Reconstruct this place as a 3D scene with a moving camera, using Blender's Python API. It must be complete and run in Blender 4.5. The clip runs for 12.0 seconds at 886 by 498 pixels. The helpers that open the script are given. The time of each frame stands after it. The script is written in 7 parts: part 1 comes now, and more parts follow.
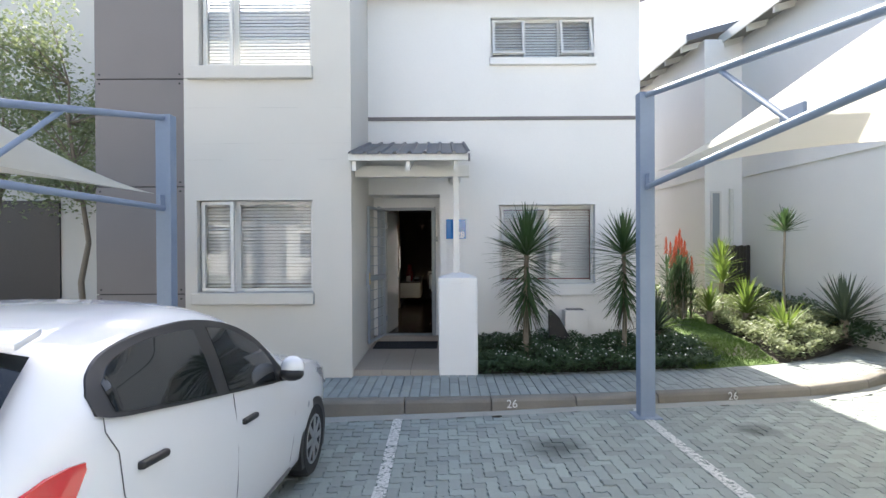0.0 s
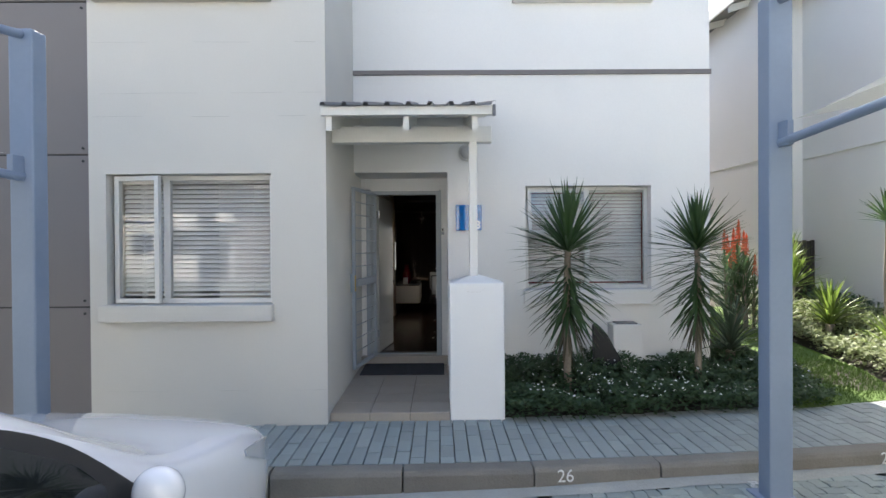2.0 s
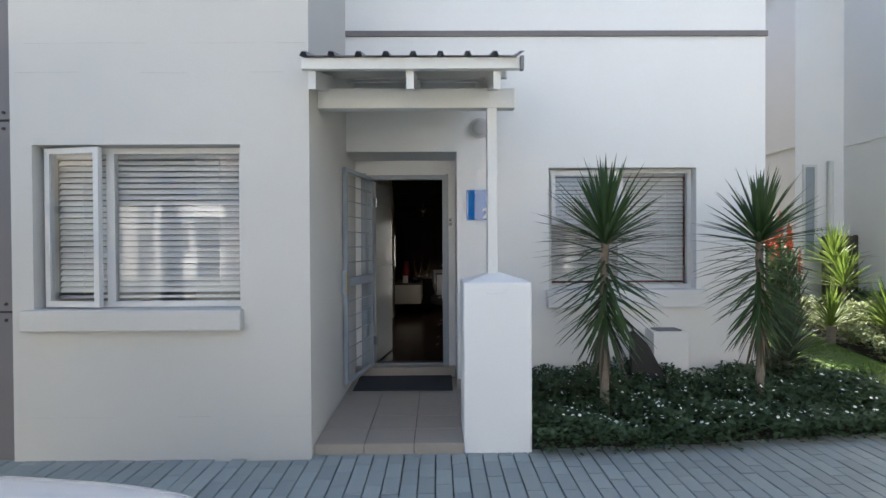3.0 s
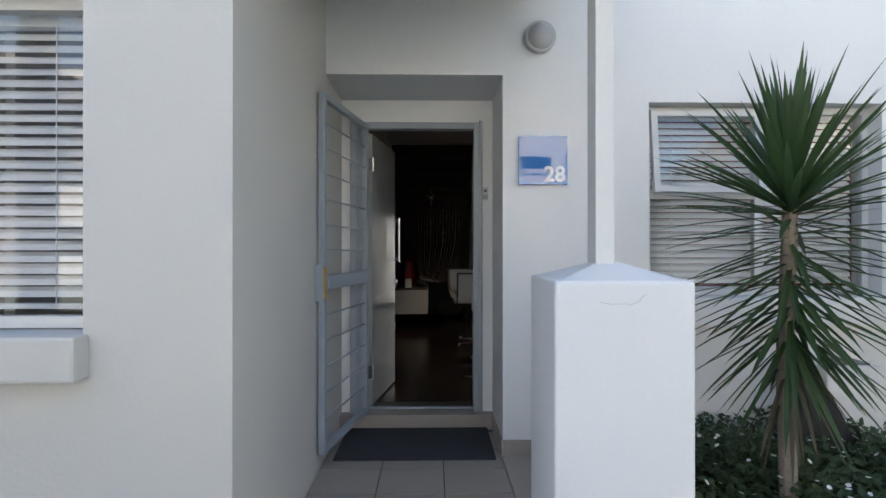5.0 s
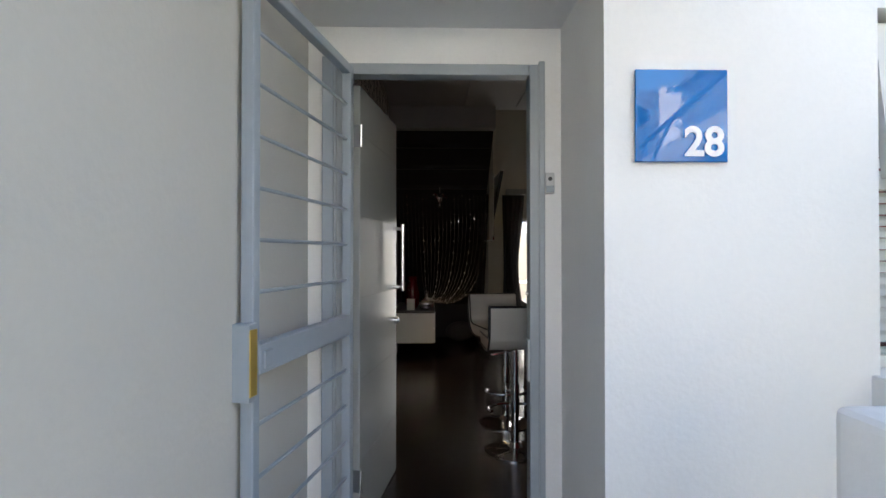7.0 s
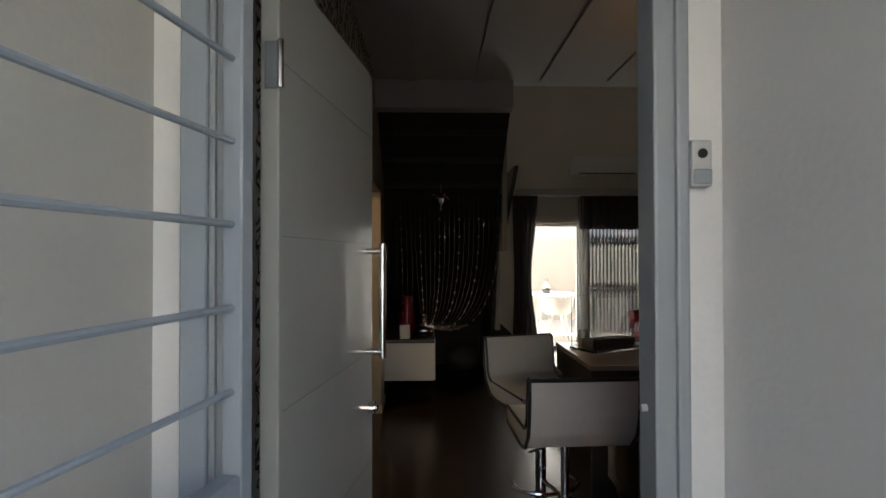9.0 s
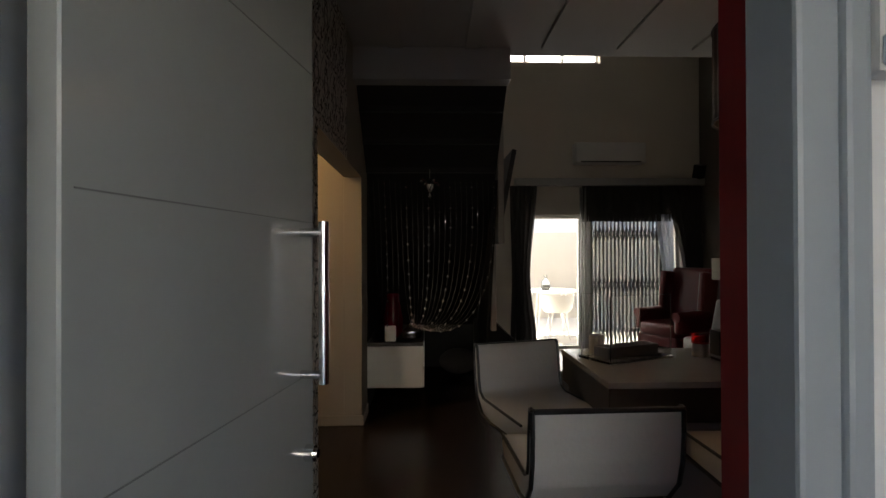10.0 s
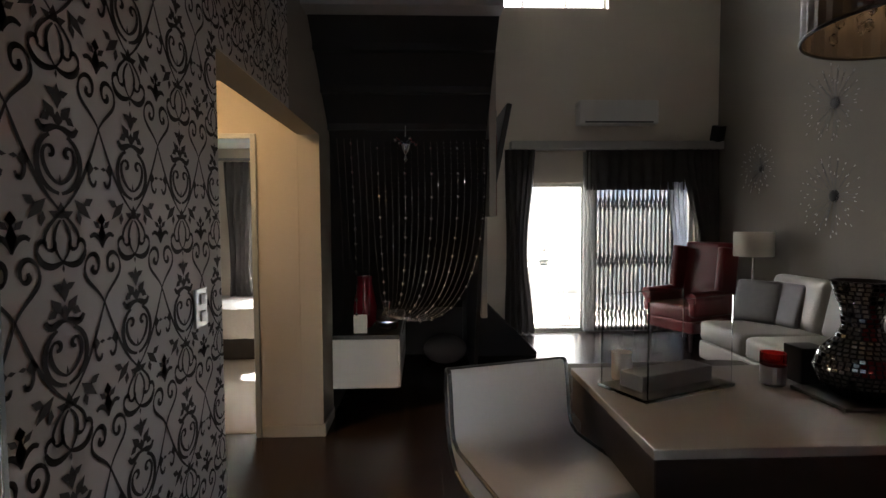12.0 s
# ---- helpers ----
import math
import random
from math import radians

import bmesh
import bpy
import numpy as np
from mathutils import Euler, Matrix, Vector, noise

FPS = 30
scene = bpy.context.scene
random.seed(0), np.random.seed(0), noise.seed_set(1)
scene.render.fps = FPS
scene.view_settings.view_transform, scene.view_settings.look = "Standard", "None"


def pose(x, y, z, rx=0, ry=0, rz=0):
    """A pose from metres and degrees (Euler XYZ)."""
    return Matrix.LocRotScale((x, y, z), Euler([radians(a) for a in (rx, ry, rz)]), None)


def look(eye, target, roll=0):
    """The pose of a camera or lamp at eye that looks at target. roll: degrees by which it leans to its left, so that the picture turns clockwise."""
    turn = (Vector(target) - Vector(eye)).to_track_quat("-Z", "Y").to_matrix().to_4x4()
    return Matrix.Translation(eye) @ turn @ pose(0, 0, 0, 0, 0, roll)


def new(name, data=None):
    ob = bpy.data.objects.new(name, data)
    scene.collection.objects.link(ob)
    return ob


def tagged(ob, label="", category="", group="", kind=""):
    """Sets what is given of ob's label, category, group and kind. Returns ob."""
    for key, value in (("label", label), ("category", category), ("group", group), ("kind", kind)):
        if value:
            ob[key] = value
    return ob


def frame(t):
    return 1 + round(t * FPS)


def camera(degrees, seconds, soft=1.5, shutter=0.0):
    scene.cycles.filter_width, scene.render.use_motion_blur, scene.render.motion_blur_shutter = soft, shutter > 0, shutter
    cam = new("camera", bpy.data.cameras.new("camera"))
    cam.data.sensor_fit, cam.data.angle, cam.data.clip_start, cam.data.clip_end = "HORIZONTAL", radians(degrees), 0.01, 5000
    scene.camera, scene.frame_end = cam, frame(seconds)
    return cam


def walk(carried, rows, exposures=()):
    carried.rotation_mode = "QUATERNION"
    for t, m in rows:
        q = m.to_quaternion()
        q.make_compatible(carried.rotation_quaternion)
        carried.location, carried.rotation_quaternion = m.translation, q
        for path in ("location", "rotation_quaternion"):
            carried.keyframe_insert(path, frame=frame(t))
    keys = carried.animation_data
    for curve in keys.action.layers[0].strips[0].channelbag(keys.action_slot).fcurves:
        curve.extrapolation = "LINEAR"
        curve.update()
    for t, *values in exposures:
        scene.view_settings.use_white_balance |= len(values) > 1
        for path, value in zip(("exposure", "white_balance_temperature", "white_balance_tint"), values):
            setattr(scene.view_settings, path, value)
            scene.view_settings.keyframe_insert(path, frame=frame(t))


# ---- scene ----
cam = camera(79.4, 12.0)
PATH = [
    (0, (0.444, -0.568, 1.775), (0.44, 1.432, 1.761), -0.3),
    (0.5, (0.412, -0.082, 1.779), (0.411, 1.917, 1.759), -0.4),
    (1, (0.35, 0.403, 1.763), (0.355, 2.403, 1.747), -0.4),
    (1.5, (0.324, 0.892, 1.749), (0.333, 2.892, 1.734), -0.4),
    (2, (0.286, 1.398, 1.711), (0.298, 3.398, 1.694), -0.4),
    (2.5, (0.249, 1.875, 1.668), (0.265, 3.875, 1.652), -0.3),
    (3, (0.186, 2.355, 1.65), (0.206, 4.355, 1.627), -0.3),
    (5, (-0.056, 4.368, 1.469), (-0.018, 6.368, 1.472), -0.0),
    (5.5, (-0.119, 4.825, 1.458), (-0.077, 6.824, 1.466), -0.2),
    (6, (-0.181, 5.23, 1.458), (-0.132, 7.23, 1.476), -0.1),
    (6.5, (-0.195, 5.602, 1.516), (-0.145, 7.602, 1.533), -0.1),
    (7, (-0.191, 5.952, 1.571), (-0.144, 7.952, 1.592), 0.0),
    (9, (-0.195, 7.24, 1.704), (-0.142, 9.239, 1.73), -0.1),
    (9.5, (-0.152, 7.53, 1.687), (-0.094, 9.529, 1.715), -0.1),
    (10, (-0.108, 7.767, 1.671), (-0.047, 9.766, 1.685), -0.2),
    (10.5, (-0.082, 7.99, 1.671), (-0.018, 9.988, 1.643), -0.4),
    (11, (-0.053, 8.184, 1.672), (0.017, 10.182, 1.608), -0.4),
    (11.5, (0.002, 8.397, 1.691), (0.073, 10.394, 1.612), -0.3),
    (12, (0.04, 8.551, 1.709), (0.113, 10.547, 1.609), -0.3),
]
walk(cam, [(t, look(eye, target, roll)) for t, eye, target, roll in PATH], [(0.0, 2.08, 6600, 10), (3.0, 2.02, 6600, 10), (5.5, 2.35, 6600, 10), (6.0, 2.53, 6600, 10), (6.5, 2.83, 6600, 10), (7.0, 2.98, 6600, 10), (9.0, 2.92, 6900, 10), (9.5, 3.05, 6900, 10), (10.0, 2.80, 6900, 10), (10.5, 3.05, 6800, 10), (11.0, 3.35, 6600, 10), (11.5, 3.6, 6500, 10), (12.0, 3.85, 6300, 10)])

# ---- world, sun and exposure ----
SUN_DIR = Vector((0.07, -1.1, -1.0)).normalized()
sun_data = bpy.data.lights.new("sun", "SUN")
sun_data.energy, sun_data.angle, sun_data.color = 4.5, radians(0.5), (1.0, 0.95, 0.87)
sun = new("sun", sun_data)
sun.matrix_world = look((0, 0, 30), Vector((0, 0, 30)) + SUN_DIR)
world = bpy.data.worlds.new("sky")
scene.world = world
world.use_nodes = True
wn = world.node_tree
sky = wn.nodes.new("ShaderNodeTexSky")
sky.sky_type, sky.sun_disc = "NISHITA", False
sky.sun_elevation = math.asin(-SUN_DIR.z)
sky.sun_rotation = math.atan2(-SUN_DIR.x, -SUN_DIR.y)
sky.dust_density = 2.5
wn.links.new(sky.outputs[0], wn.nodes["Background"].inputs[0])
wn.nodes["Background"].inputs[1].default_value = 0.12

# ---- helpers of this scene ----


def box(bm, x0, x1, y0, y1, z0, z1, m=None):
    vs = [bm.verts.new(c) for c in ((x0, y0, z0), (x1, y0, z0), (x1, y1, z0), (x0, y1, z0), (x0, y0, z1), (x1, y0, z1), (x1, y1, z1), (x0, y1, z1))]
    for f in ((0, 3, 2, 1), (4, 5, 6, 7), (0, 1, 5, 4), (1, 2, 6, 5), (2, 3, 7, 6), (3, 0, 4, 7)):
        bm.faces.new([vs[i] for i in f])
    if m is not None:
        bmesh.ops.transform(bm, matrix=m, verts=vs)
    return vs


def bevelled(bm, width, segments=2):
    bmesh.ops.bevel(bm, geom=bm.edges[:], offset=width, segments=segments, affect="EDGES", profile=0.6)
    return bm


def slab(x0, x1, y0, y1, z0, z1, bevel=0.0, segments=2):
    bm = bmesh.new()
    box(bm, x0, x1, y0, y1, z0, z1)
    if bevel:
        bevelled(bm, bevel, segments)
    return bm


def tube(bm, a, b, r, sides=10, r2=None):
    a, b = Vector(a), Vector(b)
    q = (b - a).to_track_quat("Z", "Y").to_matrix().to_4x4()
    m = Matrix.Translation((a + b) / 2) @ q
    bmesh.ops.create_cone(bm, cap_ends=True, segments=sides, radius1=r, radius2=r if r2 is None else r2, depth=(b - a).length, matrix=m)


def lathe(bm, profile, sides=24, at=(0, 0, 0)):
    rings = []
    for r, z in profile:
        rings.append([bm.verts.new((at[0] + r * math.cos(2 * math.pi * i / sides), at[1] + r * math.sin(2 * math.pi * i / sides), at[2] + z)) for i in range(sides)])
    for a, b in zip(rings, rings[1:]):
        for i in range(sides):
            bm.faces.new((a[i], a[(i + 1) % sides], b[(i + 1) % sides], b[i]))
    bm.faces.new(rings[0][::-1])
    bm.faces.new(rings[-1])


def prism(bm, outline, lift):
    """A closed outline (3D points) swept along the vector lift."""
    lift = Vector(lift)
    a = [bm.verts.new(p) for p in outline]
    b = [bm.verts.new(Vector(p) + lift) for p in outline]
    n = len(a)
    bm.faces.new(a[::-1])
    bm.faces.new(b)
    for i in range(n):
        bm.faces.new((a[i], a[(i + 1) % n], b[(i + 1) % n], b[i]))
    bmesh.ops.recalc_face_normals(bm, faces=bm.faces[:])


def mesh_of(name, bm, material, smooth=False):
    me = bpy.data.meshes.new(name)
    bm.to_mesh(me)
    bm.free()
    me.materials.append(material)
    if smooth:
        me.polygons.foreach_set("use_smooth", [True] * len(me.polygons))
        me.set_sharp_from_angle(angle=radians(40))
    return me


def part(name, bm, material, parent=None, label="", smooth=False):
    ob = new(name, mesh_of(name, bm, material, smooth))
    ob.parent = parent
    return tagged(ob, label)


def piece(name, me, parent, m):
    ob = new(name, me)
    ob.parent = parent
    ob.matrix_basis = m
    return ob


def thing(name, label, category, at=(0, 0, 0), rz=0.0, group="", kind=""):
    ob = new(name)
    ob.empty_display_size = 0.1
    ob.matrix_world = pose(*at, 0, 0, rz)
    return tagged(ob, label, category, group, kind)


def whole(name, bm, material, label, category, group="", kind="", smooth=False):
    return tagged(part(name, bm, material, None, "", smooth), label, category, group, kind)


def structure(name, bm, material, label, category="wall", smooth=False):
    return whole(name, bm, material, label, category, kind="structure", smooth=smooth)


def wall_bm(u0, u1, v0, v1, z0, z1, openings, along="x"):
    """A wall from u0 to u1 along an axis, v0 to v1 thick, with openings (u0, u1, z0, z1) through it."""
    us = sorted({u0, u1, *[o[0] for o in openings], *[o[1] for o in openings]})
    zs = sorted({z0, z1, *[o[2] for o in openings], *[o[3] for o in openings]})
    us, zs = [u for u in us if u0 <= u <= u1], [z for z in zs if z0 <= z <= z1]

    def solid(i, j):
        if not (0 <= i < len(us) - 1 and 0 <= j < len(zs) - 1):
            return False
        u, z = (us[i] + us[i + 1]) / 2, (zs[j] + zs[j + 1]) / 2
        return not any(a < u < b and c < z < d for a, b, c, d in openings)

    bm = bmesh.new()
    cache = {}

    def v(u, w, z):
        if (u, w, z) not in cache:
            cache[u, w, z] = bm.verts.new((u, w, z) if along == "x" else (w, u, z))
        return cache[u, w, z]

    for i in range(len(us) - 1):
        for j in range(len(zs) - 1):
            if not solid(i, j):
                continue
            a, b, c, d = us[i], us[i + 1], zs[j], zs[j + 1]
            bm.faces.new((v(a, v0, c), v(b, v0, c), v(b, v0, d), v(a, v0, d)))
            bm.faces.new((v(a, v1, d), v(b, v1, d), v(b, v1, c), v(a, v1, c)))
            if not solid(i - 1, j):
                bm.faces.new((v(a, v0, d), v(a, v1, d), v(a, v1, c), v(a, v0, c)))
            if not solid(i + 1, j):
                bm.faces.new((v(b, v0, c), v(b, v1, c), v(b, v1, d), v(b, v0, d)))
            if not solid(i, j - 1):
                bm.faces.new((v(a, v0, c), v(a, v1, c), v(b, v1, c), v(b, v0, c)))
            if not solid(i, j + 1):
                bm.faces.new((v(a, v0, d), v(b, v0, d), v(b, v1, d), v(a, v1, d)))
    bmesh.ops.recalc_face_normals(bm, faces=bm.faces[:])
    return bm


# ---- materials ----


def material(name, colour, rough=0.6, metal=0.0, bump=0.0, scale=40.0, vary=0.06, stain=0.0, stain_scale=1.2, per_piece=0.0, coat=0.0, spec=0.5, emit=None, strength=0.0, sheen=0.0):
    """Grain and broad stains over a base colour, at real-world size; per_piece varies each object."""
    m = bpy.data.materials.new(name)
    m.use_nodes = True
    nt = m.node_tree
    N, L = nt.nodes.new, nt.links.new
    b = nt.nodes["Principled BSDF"]
    b.inputs["Roughness"].default_value, b.inputs["Metallic"].default_value = rough, metal
    b.inputs["Specular IOR Level"].default_value = spec
    b.inputs["Coat Weight"].default_value = coat
    b.inputs["Coat Roughness"].default_value = 0.05
    b.inputs["Sheen Weight"].default_value = sheen
    co = N("ShaderNodeTexCoord")
    fine = N("ShaderNodeTexNoise")
    fine.inputs["Scale"].default_value, fine.inputs["Detail"].default_value = scale, 6
    L(co.outputs["Object"], fine.inputs["Vector"])
    broad = N("ShaderNodeTexNoise")
    broad.inputs["Scale"].default_value, broad.inputs["Detail"].default_value = stain_scale, 5
    L(co.outputs["Object"], broad.inputs["Vector"])
    total = N("ShaderNodeMath")
    total.operation = "MULTIPLY_ADD"
    L(fine.outputs["Fac"], total.inputs[0])
    total.inputs[1].default_value, total.inputs[2].default_value = 2 * vary, 1 - vary
    total2 = N("ShaderNodeMath")
    total2.operation = "MULTIPLY_ADD"
    L(broad.outputs["Fac"], total2.inputs[0])
    total2.inputs[1].default_value, total2.inputs[2].default_value = 2 * stain, 1 - stain
    prod = N("ShaderNodeMath")
    prod.operation = "MULTIPLY"
    L(total.outputs[0], prod.inputs[0]), L(total2.outputs[0], prod.inputs[1])
    last = prod.outputs[0]
    if per_piece:
        info = N("ShaderNodeObjectInfo")
        pp = N("ShaderNodeMath")
        pp.operation = "MULTIPLY_ADD"
        L(info.outputs["Random"], pp.inputs[0])
        pp.inputs[1].default_value, pp.inputs[2].default_value = 2 * per_piece, 1 - per_piece
        p2 = N("ShaderNodeMath")
        p2.operation = "MULTIPLY"
        L(last, p2.inputs[0]), L(pp.outputs[0], p2.inputs[1])
        last = p2.outputs[0]
    tint = N("ShaderNodeMix")
    tint.data_type, tint.blend_type = "RGBA", "MULTIPLY"
    tint.inputs["Factor"].default_value = 1.0
    tint.inputs["A"].default_value = (*colour, 1)
    L(last, tint.inputs["B"])
    L(tint.outputs["Result"], b.inputs["Base Color"])
    if bump:
        bp = N("ShaderNodeBump")
        bp.inputs["Strength"].default_value, bp.inputs["Distance"].default_value = bump, 0.01
        L(fine.outputs["Fac"], bp.inputs["Height"])
        L(bp.outputs["Normal"], b.inputs["Normal"])
    if emit:
        b.inputs["Emission Color"].default_value = (*emit, 1)
        b.inputs["Emission Strength"].default_value = strength
    return m


def glass(name, tint=(1, 1, 1), rough=0.0):
    m = bpy.data.materials.new(name)
    m.use_nodes = True
    b = m.node_tree.nodes["Principled BSDF"]
    b.inputs["Base Color"].default_value = (*tint, 1)
    b.inputs["Transmission Weight"].default_value, b.inputs["Roughness"].default_value, b.inputs["IOR"].default_value = 1.0, rough, 1.45
    return m


PLASTER_CREAM = material("cream plaster paint", (0.565, 0.545, 0.50), 0.85, bump=0.12, scale=60, vary=0.03, stain=0.05)
PLASTER_WHITE = material("white plaster paint", (0.76, 0.75, 0.73), 0.85, bump=0.12, scale=60, vary=0.03, stain=0.04)
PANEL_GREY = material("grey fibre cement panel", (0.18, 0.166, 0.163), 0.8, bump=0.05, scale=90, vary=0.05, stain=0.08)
CONCRETE = material("kerb concrete", (0.19, 0.175, 0.15), 0.95, bump=0.5, scale=70, vary=0.14, stain=0.25, stain_scale=3, per_piece=0.1)
PAVER = material("grey road paver", (0.272, 0.305, 0.285), 0.92, bump=0.4, scale=120, vary=0.12, stain=0.12, stain_scale=0.9, per_piece=0.14)
PAVER_WALK = material("grey walk paver", (0.272, 0.30, 0.287), 0.92, bump=0.4, scale=120, vary=0.1, stain=0.1, stain_scale=0.9, per_piece=0.1)
SAND = material("jointing sand", (0.13, 0.125, 0.11), 1.0, bump=0.4, scale=200, vary=0.2, stain=0.2)
WHITE_ROAD = material("worn white road paint", (0.62, 0.62, 0.6), 0.85, bump=0.3, scale=90, vary=0.15, stain=0.2, stain_scale=14)
STEEL_BLUE = material("grey-blue painted steel", (0.20, 0.25, 0.33), 0.5, bump=0.04, scale=30, vary=0.05, stain=0.1, stain_scale=4)
WOOD_FLOOR = material("dark laminate board", (0.024, 0.015, 0.012), 0.25, bump=0.05, scale=25, vary=0.2, stain=0.2, stain_scale=3, per_piece=0.12)
BLACK_PAINT = material("black wall paint", (0.016, 0.015, 0.016), 0.7, bump=0.08, scale=60, vary=0.05)
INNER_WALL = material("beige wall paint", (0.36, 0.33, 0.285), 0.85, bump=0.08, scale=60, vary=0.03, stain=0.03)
# Back wall lightened, side wall darkened: light and shade put into the beige.
WALL_LIT = material("beige wall paint, lit", (0.68, 0.62, 0.53), 0.85, bump=0.08, scale=60, vary=0.03, stain=0.03)
WALL_SHADED = material("beige wall paint, shaded", (0.20, 0.178, 0.15), 0.85, bump=0.08, scale=60, vary=0.03, stain=0.03)
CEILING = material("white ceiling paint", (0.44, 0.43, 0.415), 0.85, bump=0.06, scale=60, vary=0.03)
RED_PAINT = material("deep red paint", (0.22, 0.012, 0.014), 0.6, vary=0.03, bump=0.05)
WHITE_LACQUER = material("white lacquer", (0.72, 0.71, 0.68), 0.3, vary=0.01)
DARK_WOOD = material("dark wenge veneer", (0.035, 0.028, 0.025), 0.45, bump=0.05, scale=30, vary=0.2)
CHROME = material("chrome", (0.75, 0.75, 0.77), 0.1, 1.0, vary=0.01)
GLASS = glass("clear glass")


def leafy(name, colour, rough=0.55, vary=0.3, scale=9.0, through_light=0.35):
    """A leaf: glossy front, with some light coming through."""
    m = material(name, colour, rough, vary=vary, scale=scale)
    nt = m.node_tree
    b = nt.nodes["Principled BSDF"]
    t, mix = nt.nodes.new("ShaderNodeBsdfTranslucent"), nt.nodes.new("ShaderNodeMixShader")
    nt.links.new(b.inputs["Base Color"].links[0].from_socket, t.inputs["Color"])
    mix.inputs[0].default_value = through_light
    nt.links.new(b.outputs[0], mix.inputs[1]), nt.links.new(t.outputs[0], mix.inputs[2])
    nt.links.new(mix.outputs[0], nt.nodes["Material Output"].inputs[0])
    return m


def oil_spots(m, spots):
    """Old oil drips on the paving: dark soft-edged spots at places (x, y, radius)."""
    nt = m.node_tree
    N, L = nt.nodes.new, nt.links.new
    b = nt.nodes["Principled BSDF"]
    src = b.inputs["Base Color"].links[0].from_socket
    geo, nz = N("ShaderNodeNewGeometry"), N("ShaderNodeTexNoise")
    nz.inputs["Scale"].default_value = 6.0
    L(geo.outputs["Position"], nz.inputs["Vector"])
    for x, y, r in spots:
        d, mp, add = N("ShaderNodeVectorMath"), N("ShaderNodeMapRange"), N("ShaderNodeMath")
        d.operation = "DISTANCE"
        flat = N("ShaderNodeVectorMath")
        flat.operation = "MULTIPLY"
        flat.inputs[1].default_value = (1, 1, 0)
        L(geo.outputs["Position"], flat.inputs[0])
        L(flat.outputs[0], d.inputs[0])
        d.inputs[1].default_value = (x, y, 0)
        add.operation = "MULTIPLY_ADD"
        L(nz.outputs["Fac"], add.inputs[0])
        add.inputs[1].default_value = r * 0.9
        L(d.outputs["Value"], add.inputs[2])
        mp.inputs["From Min"].default_value, mp.inputs["From Max"].default_value = r * 0.6, r * 1.5
        mp.inputs["To Min"].default_value, mp.inputs["To Max"].default_value = 0.35, 1.0
        L(add.outputs[0], mp.inputs["Value"])
        mul = N("ShaderNodeMix")
        mul.data_type, mul.blend_type = "RGBA", "MULTIPLY"
        mul.inputs["Factor"].default_value = 1.0
        L(src, mul.inputs["A"]), L(mp.outputs["Result"], mul.inputs["B"])
        src = mul.outputs["Result"]
    L(src, b.inputs["Base Color"])


oil_spots(PAVER, [(1.42, 4.12, 0.34), (3.4, 4.5, 0.25)])
GLASS_TINT = glass("tinted car glass", (0.25, 0.27, 0.27))
ALU = material("off-white painted window metal", (0.62, 0.61, 0.58), 0.45, vary=0.03)
STEEL_GREY = material("grey painted door steel", (0.30, 0.33, 0.35), 0.4, vary=0.04, stain=0.05)
GATE_STEEL = material("blue-grey enamelled steel", (0.30, 0.34, 0.38), 0.4, vary=0.04, stain=0.05)
BLIND = material("white blind slat", (0.85, 0.84, 0.80), 0.5, vary=0.02)
TRIM_WHITE = material("white painted timber", (0.66, 0.65, 0.61), 0.6, bump=0.06, scale=40, vary=0.05, stain=0.06)
SHEET = material("weathered grey roof sheet", (0.16, 0.16, 0.165), 0.5, 0.3, vary=0.1, stain=0.2)
TILE = material("beige porch tile", (0.33, 0.29, 0.245), 0.4, bump=0.04, scale=40, vary=0.06, stain=0.08, per_piece=0.05)
MAT_RUBBER = material("dark grey ribbed door mat", (0.035, 0.036, 0.04), 0.95, bump=0.6, scale=300, vary=0.2)
BRASS = material("worn brass lock case", (0.62, 0.42, 0.10), 0.35, 0.7, vary=0.1)
BLACK_PLASTIC = material("black plastic", (0.015, 0.015, 0.016), 0.45, vary=0.05)
SIGN_BLUE = material("glossy blue sign glass", (0.004, 0.135, 0.42), 0.02, 0.0, coat=0.35, spec=0.5, vary=0.0)
SIGN_WHITE = material("white sign numerals", (0.8, 0.8, 0.8), 0.4, vary=0.0)
LAMP_GLASS = material("frosted lamp glass", (0.42, 0.41, 0.40), 0.35, vary=0.02)
GREY_PLASTIC = material("light grey plastic", (0.52, 0.52, 0.5), 0.4, vary=0.02)
SOIL = material("dark bed soil", (0.035, 0.028, 0.02), 1.0, bump=0.8, scale=60, vary=0.25)

# ---- the levels and planes of the place ----
Y_A, Y_B, Y_C = 6.15, 7.69, 8.335        # left facade, recessed facade, door frame
X_L = -0.72                              # porch side wall
Z_PAV, Z_FLOOR = 0.12, 0.295
Y_BACK, X_RIGHT, X_LEFT = 15.245, 3.78, -0.63
Y_STAIR, Z_SOFFIT = 11.73, 3.15

# ---- house shell ----
wall_front = structure("wall_front_projecting", wall_bm(-2.82, X_L, Y_A, Y_A + 0.26, 0.02, 6.6, [(-2.67, -1.21, 1.19, 2.355), (-2.63, -1.21, 4.03, 5.35)]), PLASTER_CREAM, "cream painted plaster wall with two windows")
structure("wall_porch_side", slab(X_L - 0.26, X_L, Y_A + 0.26, 8.6, 0.02, 6.6), PLASTER_CREAM, "cream painted plaster side wall of the porch")
structure("wall_front_recessed", wall_bm(X_L, 3.48, Y_B, Y_B + 0.25, 0.02, 5.68, [(X_L - 0.01, 0.38, 0.02, 2.56), (1.30, 2.785, 1.17, 2.395), (1.18, 2.775, 4.65, 5.285)]), PLASTER_WHITE, "white painted plaster wall with windows and doorway niche")
